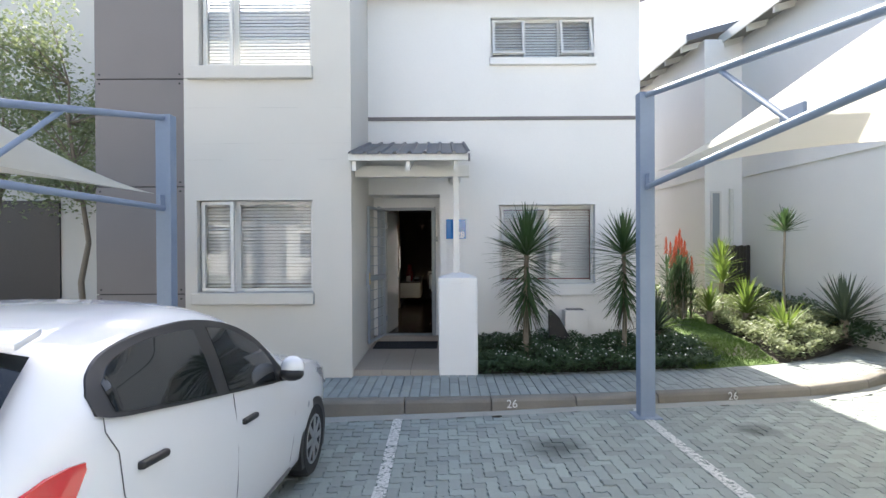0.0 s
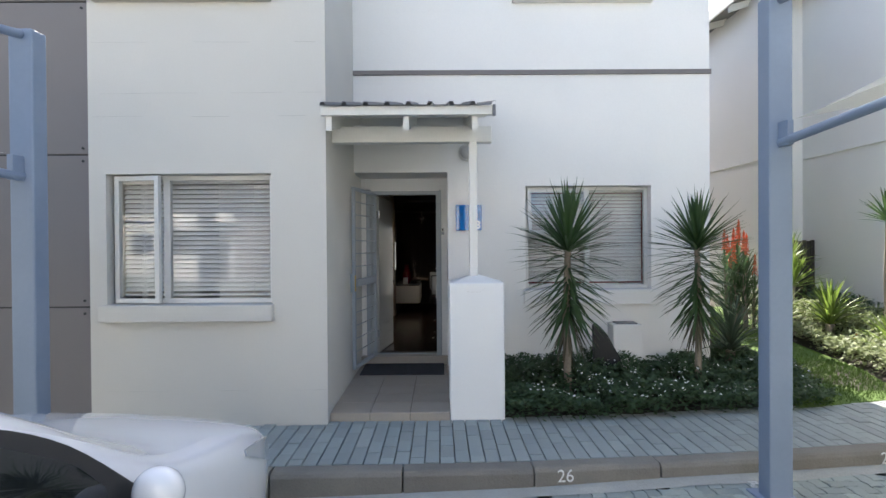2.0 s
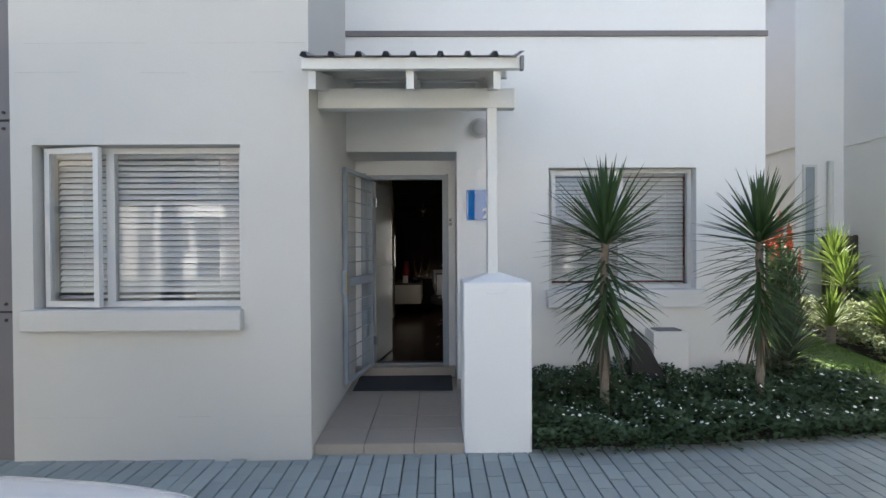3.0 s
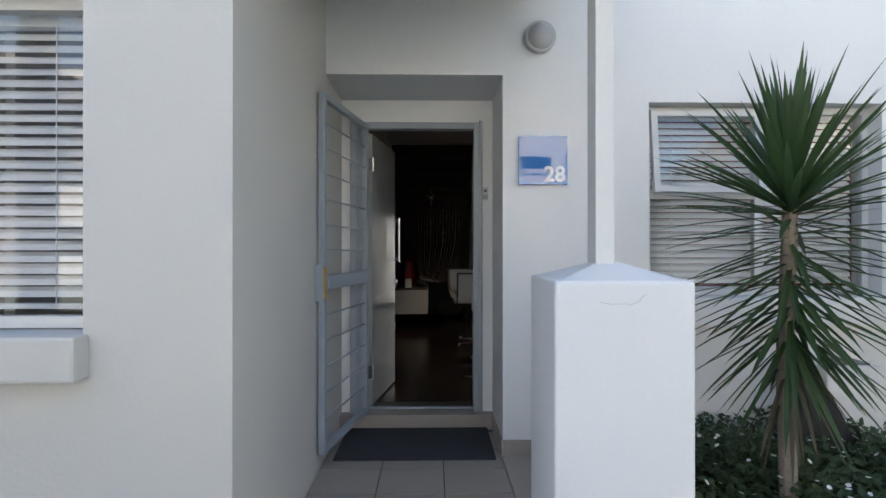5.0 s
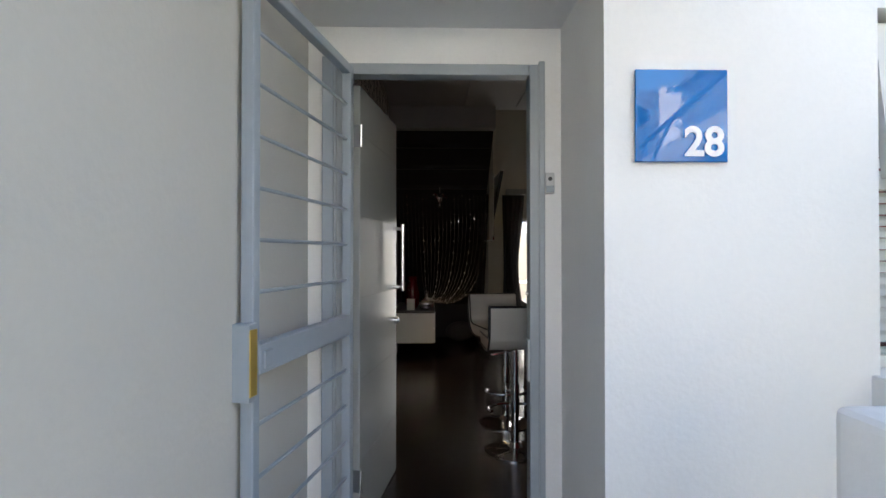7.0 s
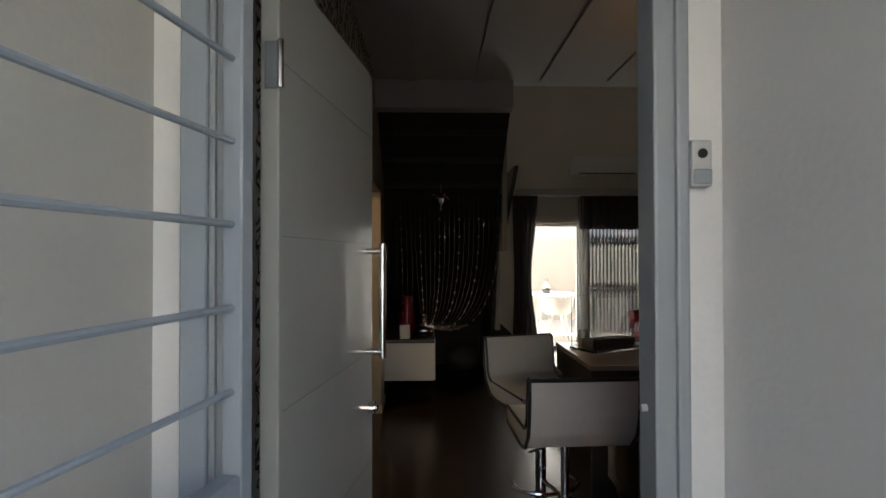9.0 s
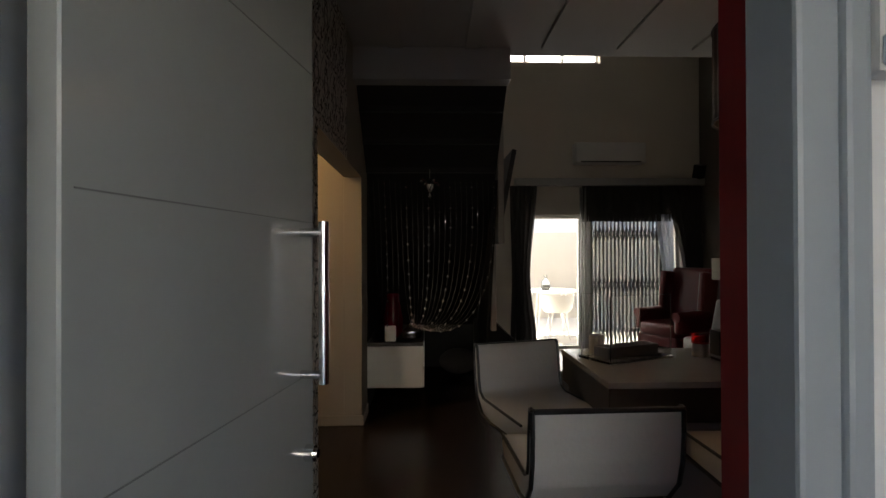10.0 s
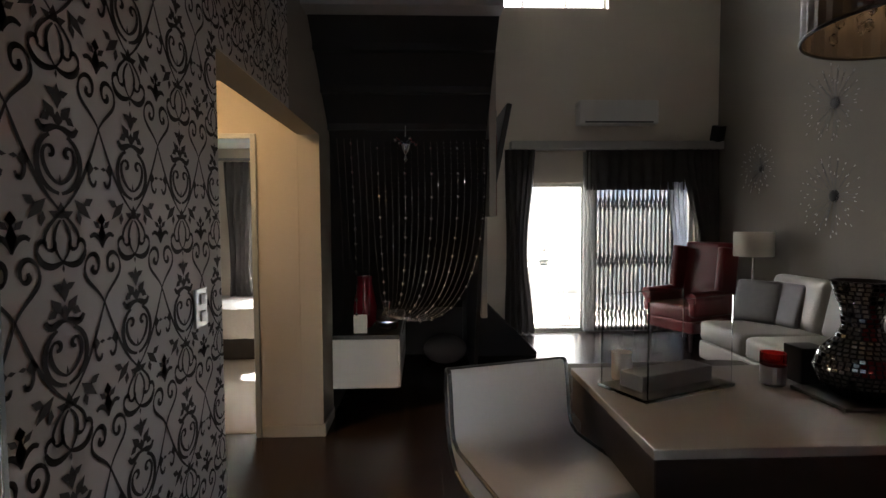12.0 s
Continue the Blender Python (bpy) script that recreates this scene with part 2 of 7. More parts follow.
structure("wall_niche_right", slab(0.38, 0.62, Y_B + 0.25, Y_C - 0.066, 0.02, 3.14), PLASTER_WHITE, "white plaster reveal of the door niche")
structure("ceiling_niche", slab(X_L, 0.38, Y_B + 0.25, Y_C - 0.066, 2.56, 2.9), PLASTER_WHITE, "white plaster soffit of the door niche", "ceiling")
structure("wall_door", wall_bm(X_L, 0.62, Y_C - 0.065, 8.345, 0.02, 3.15, [(-0.61, 0.303, 0.02, 2.398)]), PLASTER_WHITE, "white plaster wall round the front door")
structure("wall_red_inner", wall_bm(-0.608, 3.22, 8.347, 8.53, 0.2, 3.14, [(-0.62, 0.318, 0.2, 2.42)]), RED_PAINT, "deep red painted inner face beside the door")
structure("wall_door_left", slab(X_LEFT, -0.61, 8.347, 8.53, 0.2, 3.14), PLASTER_WHITE, "narrow white plaster pier behind the door hinges")
structure("wall_upper_front", slab(-0.63, 3.225, 7.95, 8.0, 3.46, 5.39), INNER_WALL, "plain upper front wall of the room")
wall_clad = structure("wall_grey_panel", slab(-3.94, -2.82, Y_A + 0.05, Y_A + 0.26, 0.02, 6.6), BLACK_PLASTIC, "wall clad in grey fibre cement panels")

# ---- interior shell ----
floor = structure("floor", slab(-4.5, 3.3, 8.354, 15.5, 0.1, Z_FLOOR - 0.010), DARK_WOOD, "dark laminate floor laid in boards", "floor")
structure("floor_bay", slab(3.3, 4.0, 9.31, 15.5, 0.1, Z_FLOOR - 0.010), DARK_WOOD, "dark laminate floor edge", "floor")
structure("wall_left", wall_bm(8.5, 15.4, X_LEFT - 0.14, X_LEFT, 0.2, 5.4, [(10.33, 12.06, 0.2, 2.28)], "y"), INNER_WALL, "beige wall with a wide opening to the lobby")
structure("wall_right", slab(X_RIGHT, X_RIGHT + 0.25, 9.3, 15.5, 0.0, 5.68), WALL_SHADED, "plain beige living room wall, shade put into its colour")
structure("wall_right_front", slab(3.23, 3.479, Y_B + 0.25, 9.2, 0.0, 5.68), PLASTER_WHITE, "white plaster side wall of the house")
structure("wall_right_jog", slab(3.23, X_RIGHT + 0.25, 9.2, 9.3, 0.0, 5.68), INNER_WALL, "short beige wall where the room widens")
structure("wall_back", wall_bm(-4.5, X_RIGHT, Y_BACK, Y_BACK + 0.25, 0.0, 5.68, [(1.3, 3.5, Z_FLOOR, 2.2), (0.75, 2.36, 4.35, 4.85), (-2.15, -1.25, 0.95, 2.25)]), WALL_LIT, "beige wall with glass doors and a high window")
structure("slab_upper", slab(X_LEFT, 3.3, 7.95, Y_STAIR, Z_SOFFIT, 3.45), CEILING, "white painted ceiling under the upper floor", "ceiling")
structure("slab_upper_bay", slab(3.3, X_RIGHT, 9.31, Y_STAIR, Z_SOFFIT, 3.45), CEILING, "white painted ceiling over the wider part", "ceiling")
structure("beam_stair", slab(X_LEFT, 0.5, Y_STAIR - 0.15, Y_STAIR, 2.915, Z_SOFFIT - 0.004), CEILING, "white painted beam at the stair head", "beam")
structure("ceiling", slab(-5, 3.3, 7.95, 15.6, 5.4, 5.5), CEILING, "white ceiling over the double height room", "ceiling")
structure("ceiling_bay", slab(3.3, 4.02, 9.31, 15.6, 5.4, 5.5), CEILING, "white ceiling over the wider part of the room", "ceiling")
structure("roof_projecting", slab(-4.1, X_L + 0.12, 5.9, 8.72, 6.602, 6.75), SHEET, "flat roof over the projecting bay", "roof")
roof_bm = bmesh.new()
prism(roof_bm, [(X_L + 0.002, 7.47, 5.70), (X_L + 0.002, 11.6, 6.9), (X_L + 0.002, 15.8, 5.70), (X_L + 0.002, 15.8, 5.83), (X_L + 0.002, 11.6, 7.05), (X_L + 0.002, 7.47, 5.83)], (X_RIGHT + 1.05, 0, 0))
structure("roof_main", roof_bm, SHEET, "grey sheet roof over the house", "roof")
structure("roof_fascia", slab(X_L + 0.002, X_RIGHT + 0.33, 7.44, 7.468, 5.60, 5.85, 0.004), SHEET, "grey fascia and gutter along the eaves", "fascia")
structure("wall_bed_left", slab(-4.7, -4.5, 8.4, 15.5, 0, 5.4), INNER_WALL, "bedroom side wall")

# ---- ground, road, kerb line ----
KERB = [(-14, 4.7), (-0.7, 5.10), (0.95, 5.14), (2.4, 5.26), (3.7, 5.42), (5.1, 5.64), (6.0, 6.1), (7.2, 7.0), (14, 12)]


def kerb_y(x):
    for (a, b), (c, d) in zip(KERB, KERB[1:]):
        if x <= c:
            return b + (d - b) * (x - a) / (c - a)
    return KERB[-1][1]


def road_z(x, y):
    """The parking court falls towards the carport on the house's left, less so at the kerb."""
    fall = max(-0.20, min(0.0, 0.06 * (x - 1.9)))
    return fall * (1 - 0.6 * max(0.0, min(1.0, (y - 3.6) / 1.5))) + 0.03 * max(0.0, 4.6 - y)


bm = bmesh.new()
ys = [-80, -30, -12, -6, 0, 3.6, 4.1, 4.6, 5.1, 90]
xs_ = [-90, -20, -3, -1.433, 0, 1, 1.9, 6, 90]
rows_ = [[bm.verts.new((x, y, min(road_z(x, y), 0.36) - 0.04)) for y in ys] for x in xs_]
for k in range(len(xs_) - 1):
    for i in range(len(ys) - 1):
        bm.faces.new((rows_[k][i], rows_[k + 1][i], rows_[k + 1][i + 1], rows_[k][i + 1]))
ground = structure("ground", bm, SAND, "sandy bedding ground reaching far out", "ground")

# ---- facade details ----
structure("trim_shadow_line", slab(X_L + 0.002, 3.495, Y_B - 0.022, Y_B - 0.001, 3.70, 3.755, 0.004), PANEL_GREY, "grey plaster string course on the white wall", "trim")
for k, (z0, z1) in enumerate(((0.03, 1.165), (1.18, 2.525), (2.54, 3.885), (3.90, 5.24), (5.255, 6.58))):
    panel = part("panel", slab(-3.96, -2.823, Y_A + 0.03, Y_A + 0.048, z0, z1, 0.003, 1), PANEL_GREY, wall_clad)
    for x in (-3.9, -2.885):
        for z in (z0 + 0.05, z1 - 0.05):
            b = bmesh.new()
            tube(b, (x, Y_A + 0.032, z), (x, Y_A + 0.022, z), 0.012, 8)
            part("bolt", b, BLACK_PLASTIC, panel)
for n, (x0, x1, z0, z1, y, m) in enumerate(((-2.72, -1.19, 1.045, 1.192, Y_A, PLASTER_CREAM), (-2.76, -1.19, 3.87, 4.032, Y_A, PLASTER_CREAM), (1.27, 2.87, 1.0, 1.172, Y_B, PLASTER_WHITE), (1.155, 2.80, 4.54, 4.652, Y_B, PLASTER_WHITE))):
    structure("window_sill_%d" % (n + 1), slab(x0, x1, y - 0.075, y + 0.10, z0, z1, 0.012), m, "painted plaster window sill", "sill")

PLASTER_LINE = material("weathered plaster joint", (0.36, 0.345, 0.31), 0.9, vary=0.15, scale=20)
line_g = random.Random(22)
for z in (0.42, 2.86, 3.07, 3.52):
    b = bmesh.new()
    x = -2.8 + line_g.uniform(0, 0.1)
    while x < X_L - 0.12:
        ln = line_g.uniform(0.12, 0.5)
        e = min(x + ln, X_L - 0.02)
        w_ = line_g.uniform(0.0008, 0.0022)
        z_ = z + line_g.uniform(-0.004, 0.004)
        prism(b, [(x, Y_A + 0.001, z_ - w_), (x, Y_A - 0.0012, z_), (x, Y_A + 0.001, z_ + w_)], (e - x, 0, line_g.uniform(-0.004, 0.004)))
        x = e + line_g.uniform(0.0, 0.45)
    part("plaster_joint", b, PLASTER_LINE, wall_front, "faint weathered joint in the plaster")

# ---- windows with venetian blinds ----


def frame_bm(x0, x1, z0, z1, y0, y1, w):
    b = bmesh.new()
    box(b, x0, x1, y0, y1, z0, z0 + w)
    box(b, x0, x1, y0, y1, z1 - w, z1)
    box(b, x0, x0 + w, y0, y1, z0 + w, z1 - w)
    box(b, x1 - w, x1, y0, y1, z0 + w, z1 - w)
    return b


def sash(parent, x0, x1, z0, z1, y, hinge, angle, w=0.04):
    """An opening sash: hinge 'left' or 'top', swung outwards."""
    if hinge == "left":
        m = pose(x0, y, z0, 0, 0, -angle)
    else:
        m = pose(x0, y, z1, -angle, 0, 0)
    dz = 0 if hinge == "left" else -(z1 - z0)
    b = frame_bm(0, x1 - x0, dz, dz + z1 - z0, -0.02, 0.02, w)
    s = part("sash", b, ALU, parent)
    s.matrix_basis = m
    g = part("pane", slab(w, x1 - x0 - w, -0.002, 0.002, dz + w, dz + z1 - z0 - w), GLASS, s)
    g.visible_shadow = False
    return s


def fixed_pane(parent, x0, x1, z0, z1, y):
    g = part("pane", slab(x0, x1, y - 0.002, y + 0.002, z0, z1), GLASS, parent)
    g.visible_shadow = False


def blind(x0, x1, z0, z1, y, tilt, label):
    t = thing("venetian_blind", label, "window blind", ((x0 + x1) / 2, y, z1), group="venetian blinds")
    w = x1 - x0
    part("head_rail", slab(-w / 2, w / 2, -0.025, 0.025, -0.05, 0, 0.004), BLIND, t)
    b = bmesh.new()
    prof = [(-0.025, -0.002), (0.0, 0.003), (0.025, -0.002), (0.025, -0.0005), (0.0, 0.0045), (-0.025, -0.0005)]
    prism(b, [(-w / 2 + 0.01, p, q) for p, q in prof], (w - 0.02, 0, 0))
    me = mesh_of("slat", b, BLIND)
    n = int((z1 - z0 - 0.09) / 0.043)
    for i in range(n):
        piece("slat", me, t, pose(0, 0, -0.08 - 0.043 * i, tilt + 3 * math.sin(i * 1.7), 0, 0.15 * math.sin(i * 2.3)))
    part("bottom_rail", slab(-w / 2 + 0.01, w / 2 - 0.01, -0.022, 0.022, -0.1 - 0.043 * n, -0.08 - 0.043 * n, 0.004), BLIND, t)
    for x in (-w * 0.36, w * 0.36):
        c = bmesh.new()
        tube(c, (x, -0.027, -0.05), (x, -0.027, -0.09 - 0.043 * n), 0.0025, 5)
        part("ladder_cord", c, BLIND, t)
    return t


def window(name, label, x0, x1, z0, z1, y, mullions, sashes, fixed):
    w = tagged(new(name), label, "window", kind="structure")
    part("window_frame", frame_bm(x0, x1, z0, z1, y - 0.02, y + 0.03, 0.042), ALU, w)
    for a in mullions:
        part("mullion", slab(*a, 0.002, 1), ALU, w)
    for s in sashes:
        sash(w, *s)
    for f in fixed:
        fixed_pane(w, *f, y)
    return w


ya, yb = Y_A + 0.13, Y_B + 0.12
window("window_1", "ground floor window with one side sash ajar", -2.665, -1.215, 1.195, 2.35, ya, [(-2.22, -2.16, ya - 0.02, ya + 0.03, 1.237, 2.308)], [(-2.63, -2.20, 1.205, 2.34, ya - 0.045, "left", 9)], [(-2.16, -1.257, 1.237, 2.308)])
blind(-2.64, -1.24, 1.22, 2.34, ya + 0.10, 46, "white venetian blind half open behind the glass")
window("window_2", "upper floor window with one side sash ajar", -2.625, -1.215, 4.035, 5.345, ya, [(-2.22, -2.16, ya - 0.02, ya + 0.03, 4.077, 5.303)], [(-2.59, -2.20, 4.045, 5.335, ya - 0.045, "left", 8)], [(-2.16, -1.257, 4.077, 5.303)])
blind(-2.60, -1.24, 4.06, 5.33, ya + 0.10, 58, "white venetian blind nearly closed behind the glass")
window("window_3", "ground floor window with a top sash tilted out", 1.305, 2.78, 1.175, 2.39, yb, [(2.03, 2.08, yb - 0.02, yb + 0.03, 1.217, 2.348), (1.347, 2.03, yb - 0.02, yb + 0.03, 1.80, 1.85)], [(1.335, 2.04, 1.825, 2.36, yb - 0.045, "top", 7)], [(1.347, 2.03, 1.217, 1.80), (2.08, 2.738, 1.217, 2.348)])
blind(1.33, 2.755, 1.2, 2.38, yb + 0.10, 52, "white venetian blind half open behind the plants")
window("window_4", "small upper window with two sashes tilted out", 1.185, 2.77, 4.655, 5.28, yb, [(1.69, 1.73, yb - 0.02, yb + 0.03, 4.697, 5.238), (2.22, 2.26, yb - 0.02, yb + 0.03, 4.697, 5.238)], [(1.205, 1.70, 4.67, 5.265, yb - 0.045, "top", 16), (2.25, 2.75, 4.67, 5.265, yb - 0.045, "top", 16)], [(1.73, 2.22, 4.697, 5.238)])
blind(1.2, 2.755, 4.68, 5.27, yb + 0.11, 50, "white venetian blind nearly closed in the small window")

# ---- porch: tiled floor, step, mat, pillar and canopy ----
porch = structure("porch_floor", slab(X_L, 0.37, 6.23, 8.179, 0.0, 0.182), SAND, "beige tiled porch floor", "floor")
for i in range(3):
    for j in range(6):
        x0, y0 = X_L + 0.004 + 0.363 * i, 6.222 + 0.315 * j
        part("tile", slab(x0, x0 + 0.357, y0, y0 + 0.309, 0.182, 0.192, 0.002, 1), TILE, porch)
    part("tile", slab(X_L + 0.004 + 0.363 * i, X_L + 0.361 + 0.363 * i, 6.212, 6.222, 0.06, 0.188, 0.002, 1), TILE, porch)
step = structure("door_step", slab(X_L, 0.38, 8.18, 8.352, 0.0, 0.287), TILE, "raised tiled step below the front door", "step")
part("nosing", slab(X_L + 0.002, 0.378, 8.172, 8.22, 0.255, 0.291, 0.004), TILE, step)
structure("baseboard_porch", slab(0.381, 0.56, Y_B - 0.013, Y_B - 0.001, 0.12, 0.285, 0.002, 1), TILE, "beige tile skirting on the porch wall", "baseboard")
structure("baseboard_niche", slab(0.366, 0.379, Y_B, 8.17, 0.19, 0.285, 0.002, 1), TILE, "beige tile skirting in the door niche", "baseboard")
structure("porch_floor_side", slab(0.371, 0.66, 6.695, Y_B - 0.014, 0.0, 0.19), TILE, "beige tiled floor behind the pillar", "floor")
mat_bm = slab(-0.66, 0.33, 7.60, 8.165, 0.192, 0.206, 0.004, 1)
whole("door_mat", mat_bm, MAT_RUBBER, "dark grey ribbed door mat before the step", "door mat")

pillar = thing("pillar", "white plastered porch pillar with a low hipped cap", "pillar", (0.62, 6.457, 0.1))
part("shaft", slab(-0.25, 0.25, -0.232, 0.233, -0.05, 1.262, 0.018, 3), PLASTER_WHITE, pillar)
b = bmesh.new()
lo = [b.verts.new(c) for c in ((-0.24, -0.222, 1.255), (0.24, -0.222, 1.255), (0.24, 0.223, 1.255), (-0.24, 0.223, 1.255))]
hi = [b.verts.new(c) for c in ((-0.03, -0.03, 1.325), (0.03, -0.03, 1.325), (0.03, 0.03, 1.325), (-0.03, 0.03, 1.325))]
b.faces.new(hi)
for i in range(4):
    b.faces.new((lo[i], lo[(i + 1) % 4], hi[(i + 1) % 4], hi[i]))
part("cap", b, PLASTER_WHITE, pillar)
crack = bmesh.new()
pts = [(-0.09, 1.185), (-0.05, 1.178), (0.0, 1.18), (0.02, 1.176), (0.05, 1.19), (0.058, 1.205), (0.075, 1.212)]
for (x0, z0), (x1, z1) in zip(pts, pts[1:]):
    tube(crack, (x0, -0.2325, z0), (x1, -0.2325, z1), 0.0013, 5)
part("crack", crack, PLASTER_CREAM, pillar, "hairline crack in the plaster")

canopy = thing("porch_canopy", "white timber canopy with corrugated roof sheet over the porch", "canopy", (0, 5.95, 0))
part("post", slab(0.567, 0.64, 0.45, 0.56, 1.40, 2.67, 0.004), TRIM_WHITE, canopy)
part("beam", slab(-0.715, 0.78, 0.45, 0.56, 2.67, 2.82, 0.006), TRIM_WHITE, canopy)
for x in (-0.68, -0.02, 0.57):
    b = bmesh.new()
    prism(b, [(x, 0.02, 2.69), (x, 1.735, 3.13), (x, 1.735, 3.25), (x, 0.02, 2.81)], (0.05, 0, 0))
    part("rafter", b, TRIM_WHITE, canopy)
part("purlin", slab(-0.715, 0.74, -0.03, 0.02, 2.81, 2.885, 0.004), TRIM_WHITE, canopy)
for k in (0.62, 1.25):
    part("purlin", slab(-0.715, 0.74, k, k + 0.05, 2.885 + (k - 0.45) * 0.2565 + 0.02, 2.955 + (k - 0.45) * 0.2565 + 0.02, 0.004), TRIM_WHITE, canopy)
b = bmesh.new()
prof = []
for i in range(9):
    x = -0.715 + 0.18 * i
    prof += [(x, 0), (x + 0.012, 0.028), (x + 0.04, 0.028), (x + 0.052, 0)]
prof = [p for p in prof if p[0] <= 0.77]
n = len(prof)
vv = [[b.verts.new((x, y, z0 + z + d)) for x, z in prof] for y, z0 in ((-0.07, 2.882), (1.737, 3.345)) for d in (0.0, 0.004)]
for a, c in ((vv[0], vv[2]), (vv[1], vv[3]), (vv[0], vv[1])):
    for i in range(n - 1):
        b.faces.new((a[i], a[i + 1], c[i + 1], c[i]))
bmesh.ops.recalc_face_normals(b, faces=b.faces[:])
part("roof_sheet", b, SHEET, canopy, "corrugated grey roof sheet")
part("side_trim", slab(0.742, 0.766, -0.05, 0.0, 2.80, 2.89, 0.003), SHEET, canopy)

# ---- lamp, sign, bell ----
lamp = thing("bulkhead_lamp", "round frosted bulkhead lamp on the porch wall", "wall lamp", (0.61, Y_B, 2.79))
b = bmesh.new()
tube(b, (0, 0, 0), (0, -0.045, 0), 0.098, 28)
part("rim", bevelled(b, 0.006, 1), GREY_PLASTIC, lamp)
b = bmesh.new()
bmesh.ops.create_uvsphere(b, u_segments=24, v_segments=12, radius=0.082, matrix=Matrix.Translation((0, -0.042, 0)) @ Matrix.Diagonal((1, 0.5, 1, 1)))
part("globe", b, LAMP_GLASS, lamp, "grey frosted glass dome", True)


def text_mesh(body, size, depth, bold=0.0):
    cu = bpy.data.curves.new("text", "FONT")
    cu.body, cu.size, cu.extrude, cu.offset = body, size, depth, bold
    tmp = new("text", cu)
    me = bpy.data.meshes.new_from_object(tmp.evaluated_get(bpy.context.evaluated_depsgraph_get()))
    bpy.data.objects.remove(tmp)
    return me


def lettering(body, size, depth, mat_, parent, m, name="lettering", label="", bold=0.0):
    bpy.context.view_layer.update()
    me = text_mesh(body, size, depth, bold)
    me.materials.clear()
    me.materials.append(mat_)
    ob = new(name, me)
    ob.parent = parent
    ob.matrix_basis = m
    return tagged(ob, label)


sign = thing("house_number_sign", "glossy blue glass sign with white number 28", "sign", (0.628, Y_B, 2.024))
part("plate", slab(-0.152, 0.152, -0.022, -0.012, -0.151, 0.151, 0.002, 1), SIGN_BLUE, sign)
for z in (0.1, -0.13):
    b = bmesh.new()
    tube(b, (-0.02, -0.002, z), (-0.02, -0.013, z), 0.008, 10)
    part("stud", b, CHROME, sign)
lettering("28", 0.132, 0.002, SIGN_WHITE, sign, pose(0.005, -0.0275, -0.13, 90, 0, 0), "number", "white raised numerals 28", 0.0035)

bell = thing("doorbell", "small grey doorbell with a dark button", "doorbell", (0.325, Y_C - 0.066, 1.88))
part("case", slab(-0.02, 0.02, -0.03, 0, -0.045, 0.045, 0.005), GREY_PLASTIC, bell)
b = bmesh.new()
tube(b, (0, -0.028, 0.018), (0, -0.034, 0.018), 0.009, 14)
part("button", b, BLACK_PLASTIC, bell, "dark round button")
part("name_plate", slab(-0.018, 0.018, -0.034, -0.029, -0.04, -0.012, 0.002, 1), STEEL_GREY, bell)

# ---- door frame, front door, gate ----
door_frame = tagged(new("door_frame"), "grey painted pressed steel door frame", "door frame", kind="structure")
for x0, x1 in ((-0.612, -0.553), (0.240, 0.298)):
    part("jamb", slab(x0, x1, Y_C - 0.078, 8.34, 0.285, 2.40, 0.006), STEEL_GREY, door_frame)
    xs = (x0 - 0.008, x0 + 0.018) if x0 < 0 else (x1 - 0.018, x1 + 0.008)
    part("jamb_lip", slab(xs[0], xs[1], Y_C - 0.088, Y_C - 0.064, 0.285, 2.412, 0.006), STEEL_GREY, door_frame)
part("head", slab(-0.553, 0.240, Y_C - 0.078, 8.34, 2.352, 2.40, 0.006), STEEL_GREY, door_frame)
part("threshold", slab(-0.553, 0.240, 8.335, 8.375, 0.27, 0.299, 0.003), STEEL_GREY, door_frame)
part("sill_board", slab(-0.553, 0.240, 8.376, 8.499, 0.27, 0.295, 0.001, 1), DARK_WOOD, door_frame)
part("strike_plate", slab(0.232, 0.242, Y_C - 0.07, 8.32, 1.02, 1.20, 0.001, 1), GREY_PLASTIC, door_frame)
b = bmesh.new()
tube(b, (0.243, 8.30, 1.40), (0.228, 8.30, 1.40), 0.008, 10)
part("bumper", b, GREY_PLASTIC, door_frame)

DOOR_GREY = material("grey-green satin door paint", (0.34, 0.345, 0.325), 0.16, bump=0.02, scale=30, vary=0.03, stain=0.05)
front_door = tagged(new("door_1"), "grey painted front door standing open inwards", "door", kind="structure")
front_door.matrix_world = pose(-0.508, 8.36, 0.305, 0, 0, 81.3)
leaf = slab(0.0, 0.762, 0.0, 0.042, 0, 2.03, 0.003, 1)
part("leaf", leaf, DOOR_GREY, front_door)
groove = material("door groove shadow line", (0.16, 0.16, 0.15), 0.7)
for z in (0.33, 0.70, 1.07, 1.44, 1.81):
    part("groove", slab(0.02, 0.75, -0.0012, 0.001, z, z + 0.0022), groove, front_door)
handle = bmesh.new()
tube(handle, (0.685, -0.055, 1.06), (0.685, -0.055, 1.44), 0.0125, 16)
part("pull_handle", handle, CHROME, front_door, "straight brushed steel pull handle", True)
for z in (1.08, 1.415):
    b = bmesh.new()
    tube(b, (0.685, 0.0, z), (0.685, -0.055, z), 0.0105, 14)
    part("handle_stem", b, CHROME, front_door, "", True)
b = bmesh.new()
tube(b, (0.715, 0.0, 0.885), (0.715, -0.022, 0.885), 0.02, 16)
tube(b, (0.715, -0.022, 0.885), (0.715, -0.03, 0.885), 0.012, 12)
part("cylinder_lock", b, CHROME, front_door, "round chrome cylinder lock")
